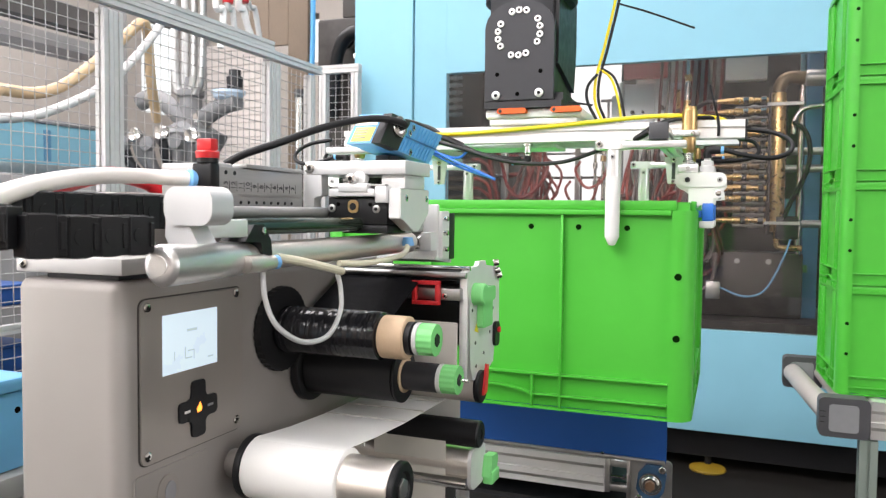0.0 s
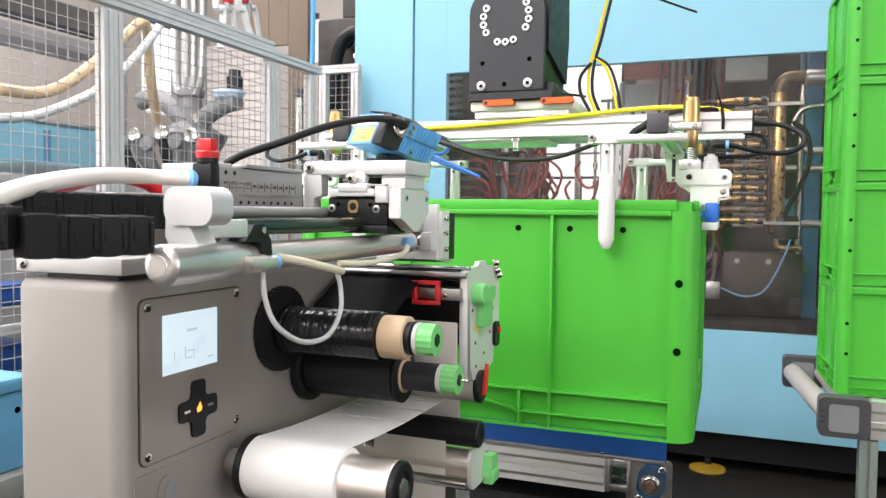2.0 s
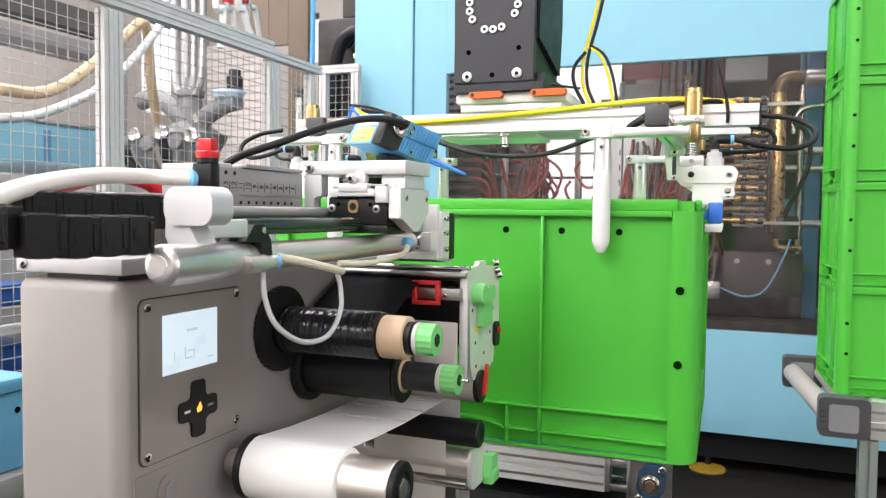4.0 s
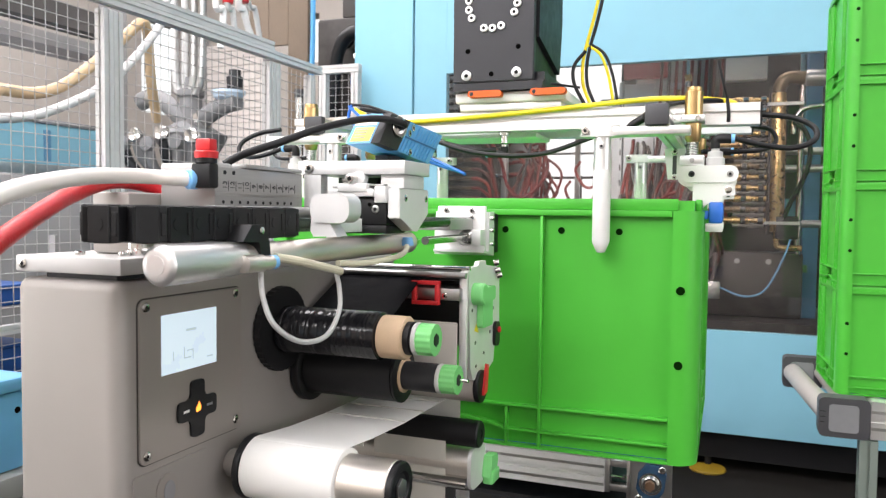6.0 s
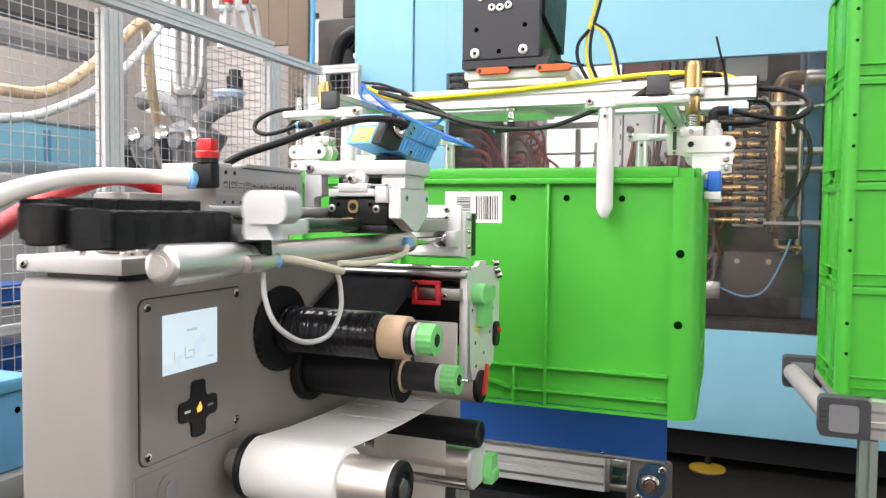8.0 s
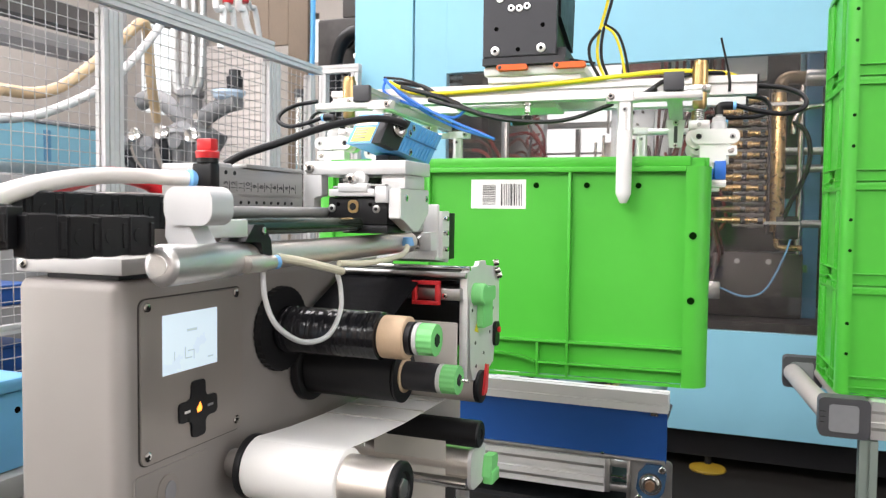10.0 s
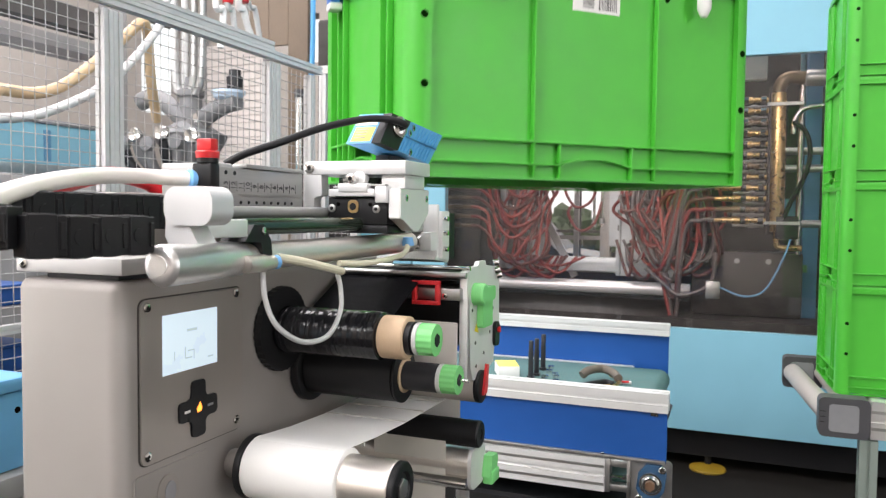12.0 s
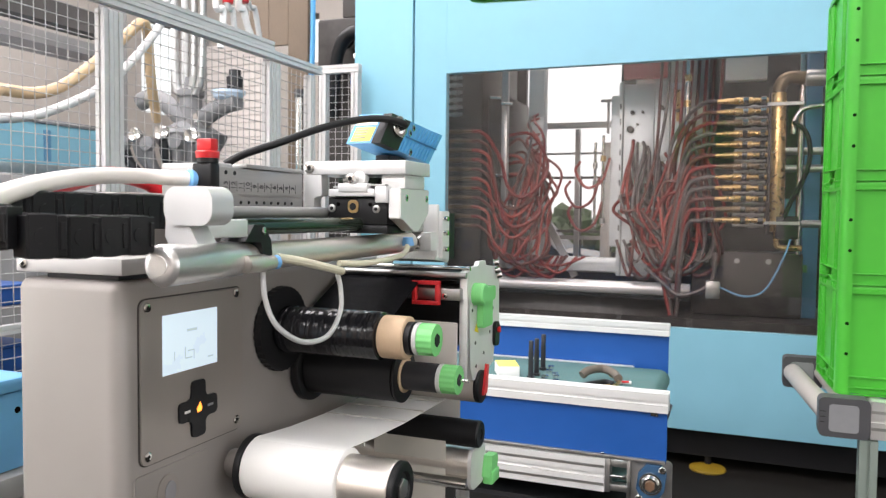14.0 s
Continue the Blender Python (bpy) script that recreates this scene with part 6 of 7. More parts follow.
# pushing carriage with rods and label pad; its frame sits at the pad's retracted place
def carriage():
    c = thing("applicator_carriage", label="sliding carriage with steel rods and label pad", category="carriage")
    Y = 0.339
    body = rounded(-0.3010, -0.2680, 1.2910, 1.3128, 0.0085, seg=10)
    bm = prism(bmesh.new(), body, "y", Y, Y + 0.019)
    bmesh.ops.bevel(bm, geom=[e for e in bm.edges if abs(e.verts[0].co.y - e.verts[1].co.y) < 1e-6], offset=0.003, segments=4, affect="EDGES")
    part("carriage_block", bm, ALU_WHITE, c, "rounded bright aluminium carriage block")
    part("carriage_leg", prism(bmesh.new(), [(-0.3010, 1.2990), (-0.2840, 1.2990), (-0.2850, 1.2900), (-0.2790, 1.2810), (-0.2995, 1.2805), (-0.3020, 1.2850)], "y", Y + 0.002, Y + 0.018), ALU_WHITE, c)
    part("push_rod", C((-0.318, 0.395, 1.2885), (-0.318, 0.745, 1.2885), 0.0060, seg=20), DARK_ROD, c)
    part("push_rod", C((-0.318, 0.600, 1.2690), (-0.318, 0.738, 1.2690), 0.0045, seg=18), STEEL, c)
    part("link_bar", B(-0.3110, -0.290, Y + 0.0195, 0.402, 1.2830, 1.2940, bevel=0.001), ALU_MATT, c)
    part("guide_bar", B(-0.355, -0.312, 0.660, 0.745, 1.2790, 1.2925, bevel=0.001), RAIL, c)
    # pad bracket and plate
    part("pad_bracket", B(-0.360, -0.296, 0.7380, 0.7440, 1.2500, 1.3080, bevel=0.0015), ALU_MATT, c)
    part("rod_end", lathe(bmesh.new(), (-0.318, 0.7260, 1.2690), (0, 1, 0), [(0, 0.0060), (0.003, 0.0100), (0.0118, 0.0100)], seg=24), STEEL, c)
    part("bracket_block", B(-0.3080, -0.2960, 0.7200, 0.7378, 1.2600, 1.2790, bevel=0.001), ALU_MATT, c)
    part("lower_lip", prism(bmesh.new(), [(0.7250, 1.2510), (0.7620, 1.2460), (0.7620, 1.2490), (0.7250, 1.2540)], "x", -0.360, -0.293), ALU_MATT, c)
    part("pad_plate", B(-0.365, -0.293, 0.7442, 0.7650, 1.2480, 1.3010, bevel=0.001), ALU_MATT, c)
    part("label_pad", B(-0.366, -0.294, 0.7652, 0.7842, 1.2490, 1.2990, bevel=0.001), BLACK, c, "dark rubber label pad")
    for x, z in ((-0.347, 1.3025), (-0.313, 1.3025), (-0.313, 1.2930)):
        screw(c, (x, 0.7379, z), (0, -1, 0), 0.0036, 0.003)
    for z in (1.2930, 1.2780, 1.2610):
        screw(c, (-0.2930, 0.7490, z), (1, 0, 0), 0.0028, 0.005)
    return c


PUSH = 0.160
CARRIAGE = carriage()


# energy chain: links that run round a bend as the carriage pushes
def chain_links():
    bm = bmesh.new()
    box(bm, -0.0064, 0.0064, -0.0103, 0.0103, 0.0006, 0.0214, bevel=0.0004, seg=1)
    for x0, x1 in ((-0.0074, -0.0062), (0.0062, 0.0074)):
        box(bm, x0, x1, -0.0096, 0.0050, 0.0, 0.0220, bevel=0.0005, seg=1)
        box(bm, x0, x1, 0.0062, 0.0096, 0.0040, 0.0180, bevel=0.0004, seg=1)
    for z0, z1 in ((-0.0004, 0.0010), (0.0210, 0.0224)):
        box(bm, -0.0066, 0.0066, -0.0060, 0.0030, z0, z1, bevel=0.0003, seg=1)
    for x in (-0.0074, 0.0074):
        cyl(bm, (x - 0.0004, -0.0030, 0.0110), (x + 0.0004, -0.0030, 0.0110), 0.0042, seg=14)
    me = finish(bm, "link", BLACK)
    out = []
    for k in range(14):
        ob = new("chain_link", me)
        tagged(ob, "black plastic energy chain link beside the cylinder", "energy chain", "energy chain links")
        out.append(ob)
    return out


LINKS = chain_links()


def link_pose(k, d):
    """Pose of link k when the carriage has gone d forward."""
    r, xc = 0.020, -0.345
    yc = 0.284 + d / 2
    lift = 0.0070 * (1 - d / PUSH)
    s = 0.004 + 0.0205 * k            # along the chain from the carriage
    straight = (0.345 + d) - yc
    if s < straight:
        return pose(xc + r, 0.345 + d - s, 1.2800 - 0.0060 * (1 - d / PUSH))
    u = (s - straight) / r
    if u < math.pi:
        return pose(xc + r * math.cos(u), yc - r * math.sin(u), 1.2800 - 0.0060 * (1 - d / PUSH) * (1 - u / math.pi) + lift * u / math.pi, 0, 0, -math.degrees(u))
    return pose(xc - r, yc + (u - math.pi) * r, 1.2800 + lift, 0, 0, -180)


# blue scanner above the applicator
def scanner():
    s = thing("barcode_scanner", label="small blue barcode scanner with ribbed housing and black cap", category="scanner")
    A, Bq, Cq, D = (0.6330, 1.3895), (0.7590, 1.3815), (0.7215, 1.3490), (0.6075, 1.3605)
    lerp = lambda p, q, t: (p[0] + (q[0] - p[0]) * t, p[1] + (q[1] - p[1]) * t)
    xr, xl = -0.3000, -0.3330
    A2, D2 = lerp(A, Bq, 0.33), lerp(D, Cq, 0.33)
    part("housing", prism(bmesh.new(), [A2, Bq, Cq, D2], "x", xl, xr), SKY_BLUE, s)
    part("housing_back", prism(bmesh.new(), [A, A2, D2, D], "x", xl, -0.3085), SKY_BLUE, s)
    part("end_cap", prism(bmesh.new(), [A, A2, D2, D], "x", -0.3083, xr + 0.0006), BLACK, s, "black end cap")
    for k in range(9):
        t = 0.40 + 0.065 * k
        a, b = lerp(A, Bq, t), lerp(D, Cq, t)
        m0, m1 = lerp(a, b, 0.04), lerp(a, b, 0.46)
        n0, n1 = lerp(lerp(A, Bq, t - 0.03), lerp(D, Cq, t - 0.03), 0.56), lerp(lerp(A, Bq, t - 0.03), lerp(D, Cq, t - 0.03), 0.96)
        if t > 0.52:
            part("cooling_rib", prism(bmesh.new(), [m0, (m0[0] + 0.003, m0[1]), (m1[0] + 0.003, m1[1]), m1], "x", xr, xr + 0.0012), SKY_BLUE, s)
        part("cooling_rib", prism(bmesh.new(), [n0, (n0[0] + 0.003, n0[1]), (n1[0] + 0.003, n1[1]), n1], "x", xr, xr + 0.0012), SKY_BLUE, s)
    mid0, mid1 = lerp(lerp(A, Bq, .36), lerp(D, Cq, .36), 0.49), lerp(Bq, Cq, 0.49)
    part("seam", prism(bmesh.new(), [mid0, mid1, (mid1[0], mid1[1] - 0.0012), (mid0[0], mid0[1] - 0.0012)], "x", xr, xr + 0.0010), SKY_DARK, s)
    for t, w in ((0.42, 0.16), (0.40, 0.36), (0.55, 0.90)):
        q = lerp(lerp(A, Bq, t), lerp(D, Cq, t), w)
        screw(s, (xr + 0.0002, *q), (1, 0, 0), 0.0034, 0.0012)
    # stickers on the slanted end face
    def on_end(u0, u1, w0, w1, material, name, lift):
        pts = []
        nrm = Vector((0, D[1] - A[1], -(D[0] - A[0]))).normalized() * lift
        for w, u in ((w0, u0), (w0, u1), (w1, u1), (w1, u0)):
            q = lerp(A, D, w)
            pts.append(Vector((xr - 0.009 + (xl - xr + 0.009) * u, q[0], q[1])) + nrm)
        bm = bmesh.new()
        lo = [bm.verts.new(v) for v in pts]
        hi = [bm.verts.new(v + nrm * 0.5) for v in pts]
        bm.faces.new(lo)
        bm.faces.new(hi)
        for i in range(4):
            bm.faces.new((lo[i], lo[(i + 1) % 4], hi[(i + 1) % 4], hi[i]))
        return part(name, bm, material, s)
    on_end(0.04, 0.94, 0.06, 0.40, WHITE, "maker_plate", 0.0003)
    on_end(0.04, 0.86, 0.46, 0.94, YELLOW_STICKER, "warning_sticker", 0.0003)
    for k in range(4):
        on_end(0.30, 0.78, 0.54 + 0.09 * k, 0.57 + 0.09 * k, PALE_INK, "sticker_line", 0.0006)
    part("connector_ring", lathe(bmesh.new(), (-0.2995, 0.6440, 1.3780), (1, -0.25, 0), [(0, 0.0100), (0.004, 0.0100), (0.0045, 0.0090), (0.0045, 0.0064), (0.001, 0.0062)], seg=24), STEEL, s, "steel connector ring")
    part("cable", H([(-0.2960, 0.6435, 1.3780), (-0.2900, 0.6400, 1.3800), (-0.3000, 0.6230, 1.3830), (-0.3160, 0.6040, 1.3810), (-0.3330, 0.5650, 1.3700), (-0.3500, 0.5320, 1.3560), (-0.3720, 0.5090, 1.3440), (-0.3840, 0.5020, 1.3360)], 0.0032, seg=12), BLACK, s, "black cable")
    part("mount", B(-0.326, -0.312, 0.652, 0.692, 1.3446, 1.3535, bevel=0.001), BLACK_METAL, s)
    return s


SKY_DARK = mat("scanner_seam_blue", (0.04, 0.16, 0.34), 0.5)
SCANNER = scanner()

# the label that the pad presses onto the crate; its frame is the crate's own
def label():
    s = thing("barcode_label", label="white paper label with two printed barcodes", category="label")
    part("paper", B(-0.0415, 0.0415, -0.1906, -0.1902, 0.2455, 0.2885, bevel=0.0001, seg=1), PAPER, s)
    rnd = random.Random(4)
    z = 0.251
    while z < 0.281:
        h = rnd.choice((0.0006, 0.0010, 0.0016))
        part("bar", B(-0.024, -0.004, -0.1909, -0.1907, z, z + h), INK, s)
        z += h + rnd.choice((0.0007, 0.0011, 0.0016))
    x = 0.004
    while x < 0.036:
        w = rnd.choice((0.0006, 0.0010, 0.0018))
        part("bar", B(x, x + w, -0.1909, -0.1907, 0.2500, 0.2820), INK, s)
        x += w + rnd.choice((0.0007, 0.0011, 0.0017))
    return s


LABEL = label()


# ---- robot gripper; its frame is the frame of the crate that it holds ----
def gripper():
    g = thing("robot_gripper", label="aluminium profile crate gripper with white pegs and brass plungers", category="gripper")
    YB, YR = -0.063, 0.050
    part("long_beam", tslot(bmesh.new(), (-0.3277, YB, 0.4335), (0.3610, YB, 0.4335), 0.028, 0.028, slot=0.007, depth=0.005), ALU, g)
    part("long_beam", tslot(bmesh.new(), (-0.3277, YR, 0.4335), (0.3540, YR, 0.4335), 0.028, 0.028, slot=0.007, depth=0.005), ALU, g)
    for x, y in ((0.3624, YB), (0.3554, YR)):
        part("beam_cap", B(x - 0.0013, x + 0.0013, y - 0.014, y + 0.014, 0.4195, 0.4475), BLACK, g)
    for sx, xb in ((-1, -0.205), (1, 0.246)):
        part("cross_beam", tslot(bmesh.new(), (xb, -0.2190, 0.4160), (xb, 0.205, 0.4160), 0.022, 0.022, slot=0.006, depth=0.004), ALU, g)
        part("beam_cap", B(xb - 0.0132, xb + 0.0132, -0.2300, -0.2192, 0.4050, 0.4290, bevel=0.001), GREY_DARK, g)
        part("beam_cap", B(xb - 0.0120, xb + 0.0120, 0.2052, 0.2085, 0.4040, 0.4280, bevel=0.001), GREY_DARK, g)
        # hanging bracket under the cross beam
        part("hanger", prism(bmesh.new(), [(xb - 0.016, 0.4038), (xb + 0.016, 0.4038), (xb + 0.010, 0.3560), (xb - 0.010, 0.3560)], "y", 0.0960, 0.1010), ALU_MATT, g)
        part("hanger_slot", B(xb - 0.0030, xb + 0.0030, 0.0952, 0.0958, 0.3640, 0.3930), GREY_DARK, g)
        screw(g, (xb, 0.0958, 0.3990), (0, -1, 0), 0.0050, 0.003)
        screw(g, (xb, 0.0958, 0.3590), (0, -1, 0), 0.0035, 0.003)
        for sy in (-1, 1):
            # flat bar with its white guide peg
            yp = -0.2125 if sy < 0 else 0.2125
            zb = 0.3990 if sy < 0 else 0.3960
            xp = 0.1825 * sx
            xo = 0.283 * sx
            a, b = sorted((xp - 0.024 * sx, xo))
            part("flat_bar", B(a, b, yp - 0.0125, yp + 0.0125, zb - 0.0050, zb + 0.0050, bevel=0.0012), ALU, g)
            boss = rounded(xp - 0.026, xp + 0.020, yp - 0.0130, yp + 0.0130, 0.010) if sx > 0 else rounded(xp - 0.020, xp + 0.026, yp - 0.0130, yp + 0.0130, 0.010)
            part("peg_boss", prism(bmesh.new(), boss, "z", zb - 0.0058, zb + 0.0075), ALU, g)
            part("peg", lathe(bmesh.new(), (xp, yp, 0.2545), (0, 0, 1), [(0, 0.0040), (0.0015, 0.0055), (0.0130, 0.0106), (0.1000, 0.0106)], seg=24), WHITE_PLASTIC, g, "white plastic guide peg")
            part("peg_sleeve", lathe(bmesh.new(), (xp, yp, 0.3547), (0, 0, 1), [(0, 0.0102), (zb - 0.3605, 0.0102)], seg=24), ALU, g)
            screw(g, (xp, yp - 0.0100, 0.3822), (0, -1, 0), 0.0038, 0.0006, material=STEEL_DULL)
            screw(g, (xp - 0.0185 * sx, yp - 0.0131, zb + 0.0010), (0, -1, 0), 0.0048, 0.004)
            # spring plunger that carries the clamp
            xq, yq = 0.2810 * sx, 0.1050 * sy
            part("plunger_barrel", lathe(bmesh.new(), (xq, yq, 0.3990), (0, 0, 1), [(-0.004, 0.0080), (0.0, 0.0100), (0.0200, 0.0100), (0.0210, 0.0112), (0.0600, 0.0112), (0.0610, 0.0098), (0.0660, 0.0095)], seg=24), BRASS, g, "brass plunger barrel")
            ring = part("plunger_clamp", B(xq - 0.0145, xq + 0.0145, yq - 0.0140, yq + 0.0140, 0.4190, 0.4290, bevel=0.0020), ALU, g)
            screw(ring, (xq + 0.006, yq - 0.0141, 0.4240), (0, -1, 0), 0.0034, 0.0025)
            part("clamp_arm", B(*sorted((xb + 0.011 * sx, xq - 0.014 * sx)), yq - 0.006, yq + 0.006, 0.4195, 0.4285, bevel=0.001), ALU, g)
            coil = [(xq + 0.0066 * math.cos(t), yq + 0.0066 * math.sin(t), 0.3950 - 0.0005 * t) for t in np.linspace(0, 44, 88)]
            part("plunger_spring", H(coil, 0.0010, seg=5, steps=1), STEEL_DULL, g)
            part("plunger_rod", C((xq, yq, 0.3777), (xq, yq, 0.3950), 0.0038, seg=12), STEEL, g)
            part("fork_block", B(xq - 0.0150, xq + 0.0150, yq - 0.0130, yq + 0.0110, 0.3640, 0.3776, bevel=0.002), ALU, g)
            part("fork_pin", C((xq, yq - 0.0165, 0.3710), (xq, yq - 0.0131, 0.3710), 0.0030, seg=12), STEEL_DULL, g)
            part("pivot_boss", C((xq - 0.004 * sx, yq - 0.0060, 0.3520), (xq - 0.004 * sx, yq + 0.0100, 0.3520), 0.0145, seg=24), ALU, g)
            # link with two round ends
            lx0, lx1 = xq - 0.0110, xq + 0.0560
            if sx < 0:
                lx0, lx1 = xq - 0.0560, xq + 0.0110
            part("finger_link", prism(bmesh.new(), rounded(lx0, lx1, 0.3425, 0.3640, 0.0100), "y", yq - 0.0175, yq - 0.0065), WHITE_PLASTIC, g)
            for xx, mt in ((xq, BLACK_METAL), (xq + 0.0460 * sx, STEEL_DULL)):
                screw(g, (xx, yq - 0.0176, 0.3533), (0, -1, 0), 0.0040, 0.0008, material=mt)
            xa = [0.2830, 0.3330, 0.3340, 0.3190, 0.3190, 0.3000, 0.2930, 0.2830]
            za = [0.3420, 0.3400, 0.3270, 0.3255, 0.3190, 0.3150, 0.3080, 0.3080]
            fb = part("finger_body", prism(bmesh.new(), [(x * sx, z) for x, z in zip(xa, za)], "y", yq - 0.0150, yq + 0.0080), WHITE_PLASTIC, g)
            screw(fb, (0.3255 * sx, yq - 0.0151, 0.3335), (0, -1, 0), 0.0044, 0.0012, material=STEEL)
            part("finger_jaw", B(*sorted((0.3030 * sx, 0.3195 * sx)), yq - 0.0165, yq + 0.0085, 0.2910, 0.3180, bevel=0.002), BLUE_PLASTIC, fb, "deep blue jaw")
            part("jaw_lip", B(*sorted((0.2935 * sx, 0.3029 * sx)), yq - 0.0150, yq + 0.0080, 0.2960, 0.3070, bevel=0.0015), BLUE_PLASTIC, fb, "deep blue jaw lip")
            part("finger_hook", B(*sorted((0.2990 * sx, 0.3200 * sx)), yq - 0.0160, yq + 0.0080, 0.2800, 0.2909, bevel=0.0015), WHITE_PLASTIC, fb)
            part("air_head", lathe(bmesh.new(), (0.3085 * sx, yq, 0.3641), (0, 0, 1), [(0, 0.0115), (0.010, 0.0115), (0.011, 0.0095), (0.018, 0.0090), (0.019, 0.0050), (0.022, 0.0050)], seg=20), GREY_TUBE, g)
            el = part("elbow", H([(0.3085 * sx, yq, 0.3862), (0.3085 * sx, yq, 0.3945), (0.3130 * sx, yq, 0.3985), (0.3270 * sx, yq, 0.3985)], 0.0062, seg=12), BLACK, g)
            part("elbow_collar", C((0.3272 * sx, yq, 0.3985), (0.3315 * sx, yq, 0.3985), 0.0060, seg=14), RING_BLUE, el)
            if sy < 0:
                part("cable", H([(0.3316 * sx, yq, 0.3985), (0.365 * sx, yq * 0.95, 0.3900), (0.400 * sx, yq * 0.9, 0.3865), (0.424 * sx, yq * 0.85, 0.3960), (0.424 * sx, yq * 0.75, 0.4130), (0.400 * sx, yq * 0.65, 0.4270), (0.362 * sx, yq * 0.6, 0.4330)], 0.0036, seg=10), BLACK, g, "black cable loop")
                part("cable", H([(0.292 * sx, yq + 0.004, 0.3830), (0.335 * sx, yq * 0.8, 0.3835), (0.368 * sx, yq * 0.6, 0.3880), (0.382 * sx, yq * 0.5, 0.3990), (0.375 * sx, yq * 0.4, 0.4150), (0.352 * sx, yq * 0.3, 0.4220)], 0.0030, seg=10), BLACK, g)
    # lower cross bracket in the middle, and its vacuum fitting
    part("under_plate", B(-0.110, 0.060, -0.045, 0.045, 0.4125, 0.4190, bevel=0.0006), ALU_MATT, g)
    for x in (0.016,):
        part("fitting", lathe(bmesh.new(), (x, -0.060, 0.4190), (0, 0, -1), [(0, 0.009), (0.004, 0.009), (0.004, 0.005), (0.016, 0.006), (0.018, 0.004), (0.026, 0.004)], seg=16), STEEL, g)
        part("elbow", H([(x, -0.060, 0.3980), (x, -0.060, 0.3900), (x - 0.008, -0.060, 0.3880), (x - 0.024, -0.060, 0.3880)], 0.0058, seg=12), BLACK, g)
        part("elbow_collar", C((x - 0.0245, -0.060, 0.3880), (x - 0.0275, -0.060, 0.3880), 0.0058, seg=14), RING_BLUE, g)
    # tool changer plate with orange locks
    part("changer_plate", B(-0.052, 0.112, -0.088, 0.070, 0.4590, 0.4745, bevel=0.004), WHITE, g)
    part("changer_base", B(-0.046, 0.104, -0.083, 0.070, 0.4478, 0.4588, bevel=0.002), ALU_MATT, g)
    for x0 in (-0.028, 0.063):
        lk = part("lock_lever", prism(bmesh.new(), rounded(x0, x0 + 0.050, 0.4655, 0.4745, 0.0042), "y", -0.1010, -0.0885), ORANGE, g, "orange locking lever")
        screw(lk, (x0 + 0.006, -0.1012, 0.4700), (0, -1, 0), 0.0030, 0.0006, material=BLACK_METAL)
    # cables on the beam
    part("yellow_cable", H([(-0.2174, -0.0825, 0.4580), (-0.2010, -0.0825, 0.4493), (-0.1583, -0.0825, 0.4367), (-0.0574, -0.0825, 0.4380), (0.0536, -0.0825, 0.4441), (0.1562, -0.0825, 0.4513), (0.2238, -0.0825, 0.4554), (0.2709, -0.0825, 0.4545), (0.3172, -0.0725, 0.4508), (0.3380, -0.0625, 0.4450)], 0.0036, seg=12), YELLOW, g, "bright yellow cable")
    part("cable", H([(0.1962, -0.0925, 0.4170), (0.2109, -0.0925, 0.4278), (0.2316, -0.0825, 0.4427), (0.2679, -0.0825, 0.4506), (0.3063, -0.0765, 0.4517), (0.3380, -0.0625, 0.4469)], 0.0034, seg=10), BLACK, g)
    part("cable_plug", lathe(bmesh.new(), (0.1981, -0.0945, 0.4180), (0.85, 0, 0.5), [(0, 0.004), (0.004, 0.005), (0.022, 0.0055), (0.024, 0.0040)], seg=14), BLACK, g)
    part("cable", H([(-0.1438, -0.0925, 0.4240), (-0.0847, -0.1025, 0.4075), (-0.0207, -0.1125, 0.3881), (0.0405, -0.1225, 0.3803), (0.0953, -0.1205, 0.3838), (0.1592, -0.1395, 0.4017)], 0.0033, seg=10), BLACK, g, "sagging black cable")
    part("cable", H([(-0.1961, -0.0825, 0.4483), (-0.1273, -0.0865, 0.4290), (-0.0623, -0.0925, 0.4008), (-0.0098, -0.0925, 0.3911), (0.0117, -0.0865, 0.3911)], 0.0042, seg=10), BLACK, g)
    part("cable", H([(-0.2164, -0.0625, 0.4610), (-0.1631, -0.0725, 0.4504), (-0.1302, -0.0825, 0.4329), (-0.0933, -0.0825, 0.4164)], 0.0040, seg=10), BLACK, g)
    for pts in ([(-0.2271, -0.0825, 0.4629), (-0.2010, -0.0925, 0.4434), (-0.1575, -0.1025, 0.4152), (-0.1013, -0.1065, 0.3879), (-0.0460, -0.1125, 0.3646), (-0.0285, -0.1125, 0.3568)],
                [(-0.2251, -0.0725, 0.4600), (-0.1913, -0.0825, 0.4318), (-0.1390, -0.0925, 0.3987), (-0.0885, -0.0925, 0.3753), (-0.0372, -0.1065, 0.3597), (-0.0265, -0.1125, 0.3558)],
                [(-0.2232, -0.0825, 0.4648), (-0.2242, -0.0865, 0.4404), (-0.1816, -0.0925, 0.4200), (-0.1051, -0.0965, 0.3938), (-0.0798, -0.0925, 0.4056)]):
        part("air_line", H(pts, 0.0024, seg=8), BLUE_PLASTIC, g, "blue air line")
    part("tie", H([(0.3210, -0.0825, 0.4517), (0.3229, -0.0845, 0.4350), (0.3229, -0.0825, 0.4222)], 0.0022, seg=8), BLACK, g)
    part("tie_tail", H([(0.3210, -0.0825, 0.4517), (0.3149, -0.0925, 0.4743), (0.3089, -0.0965, 0.4988)], 0.0016, seg=6), BLACK, g)
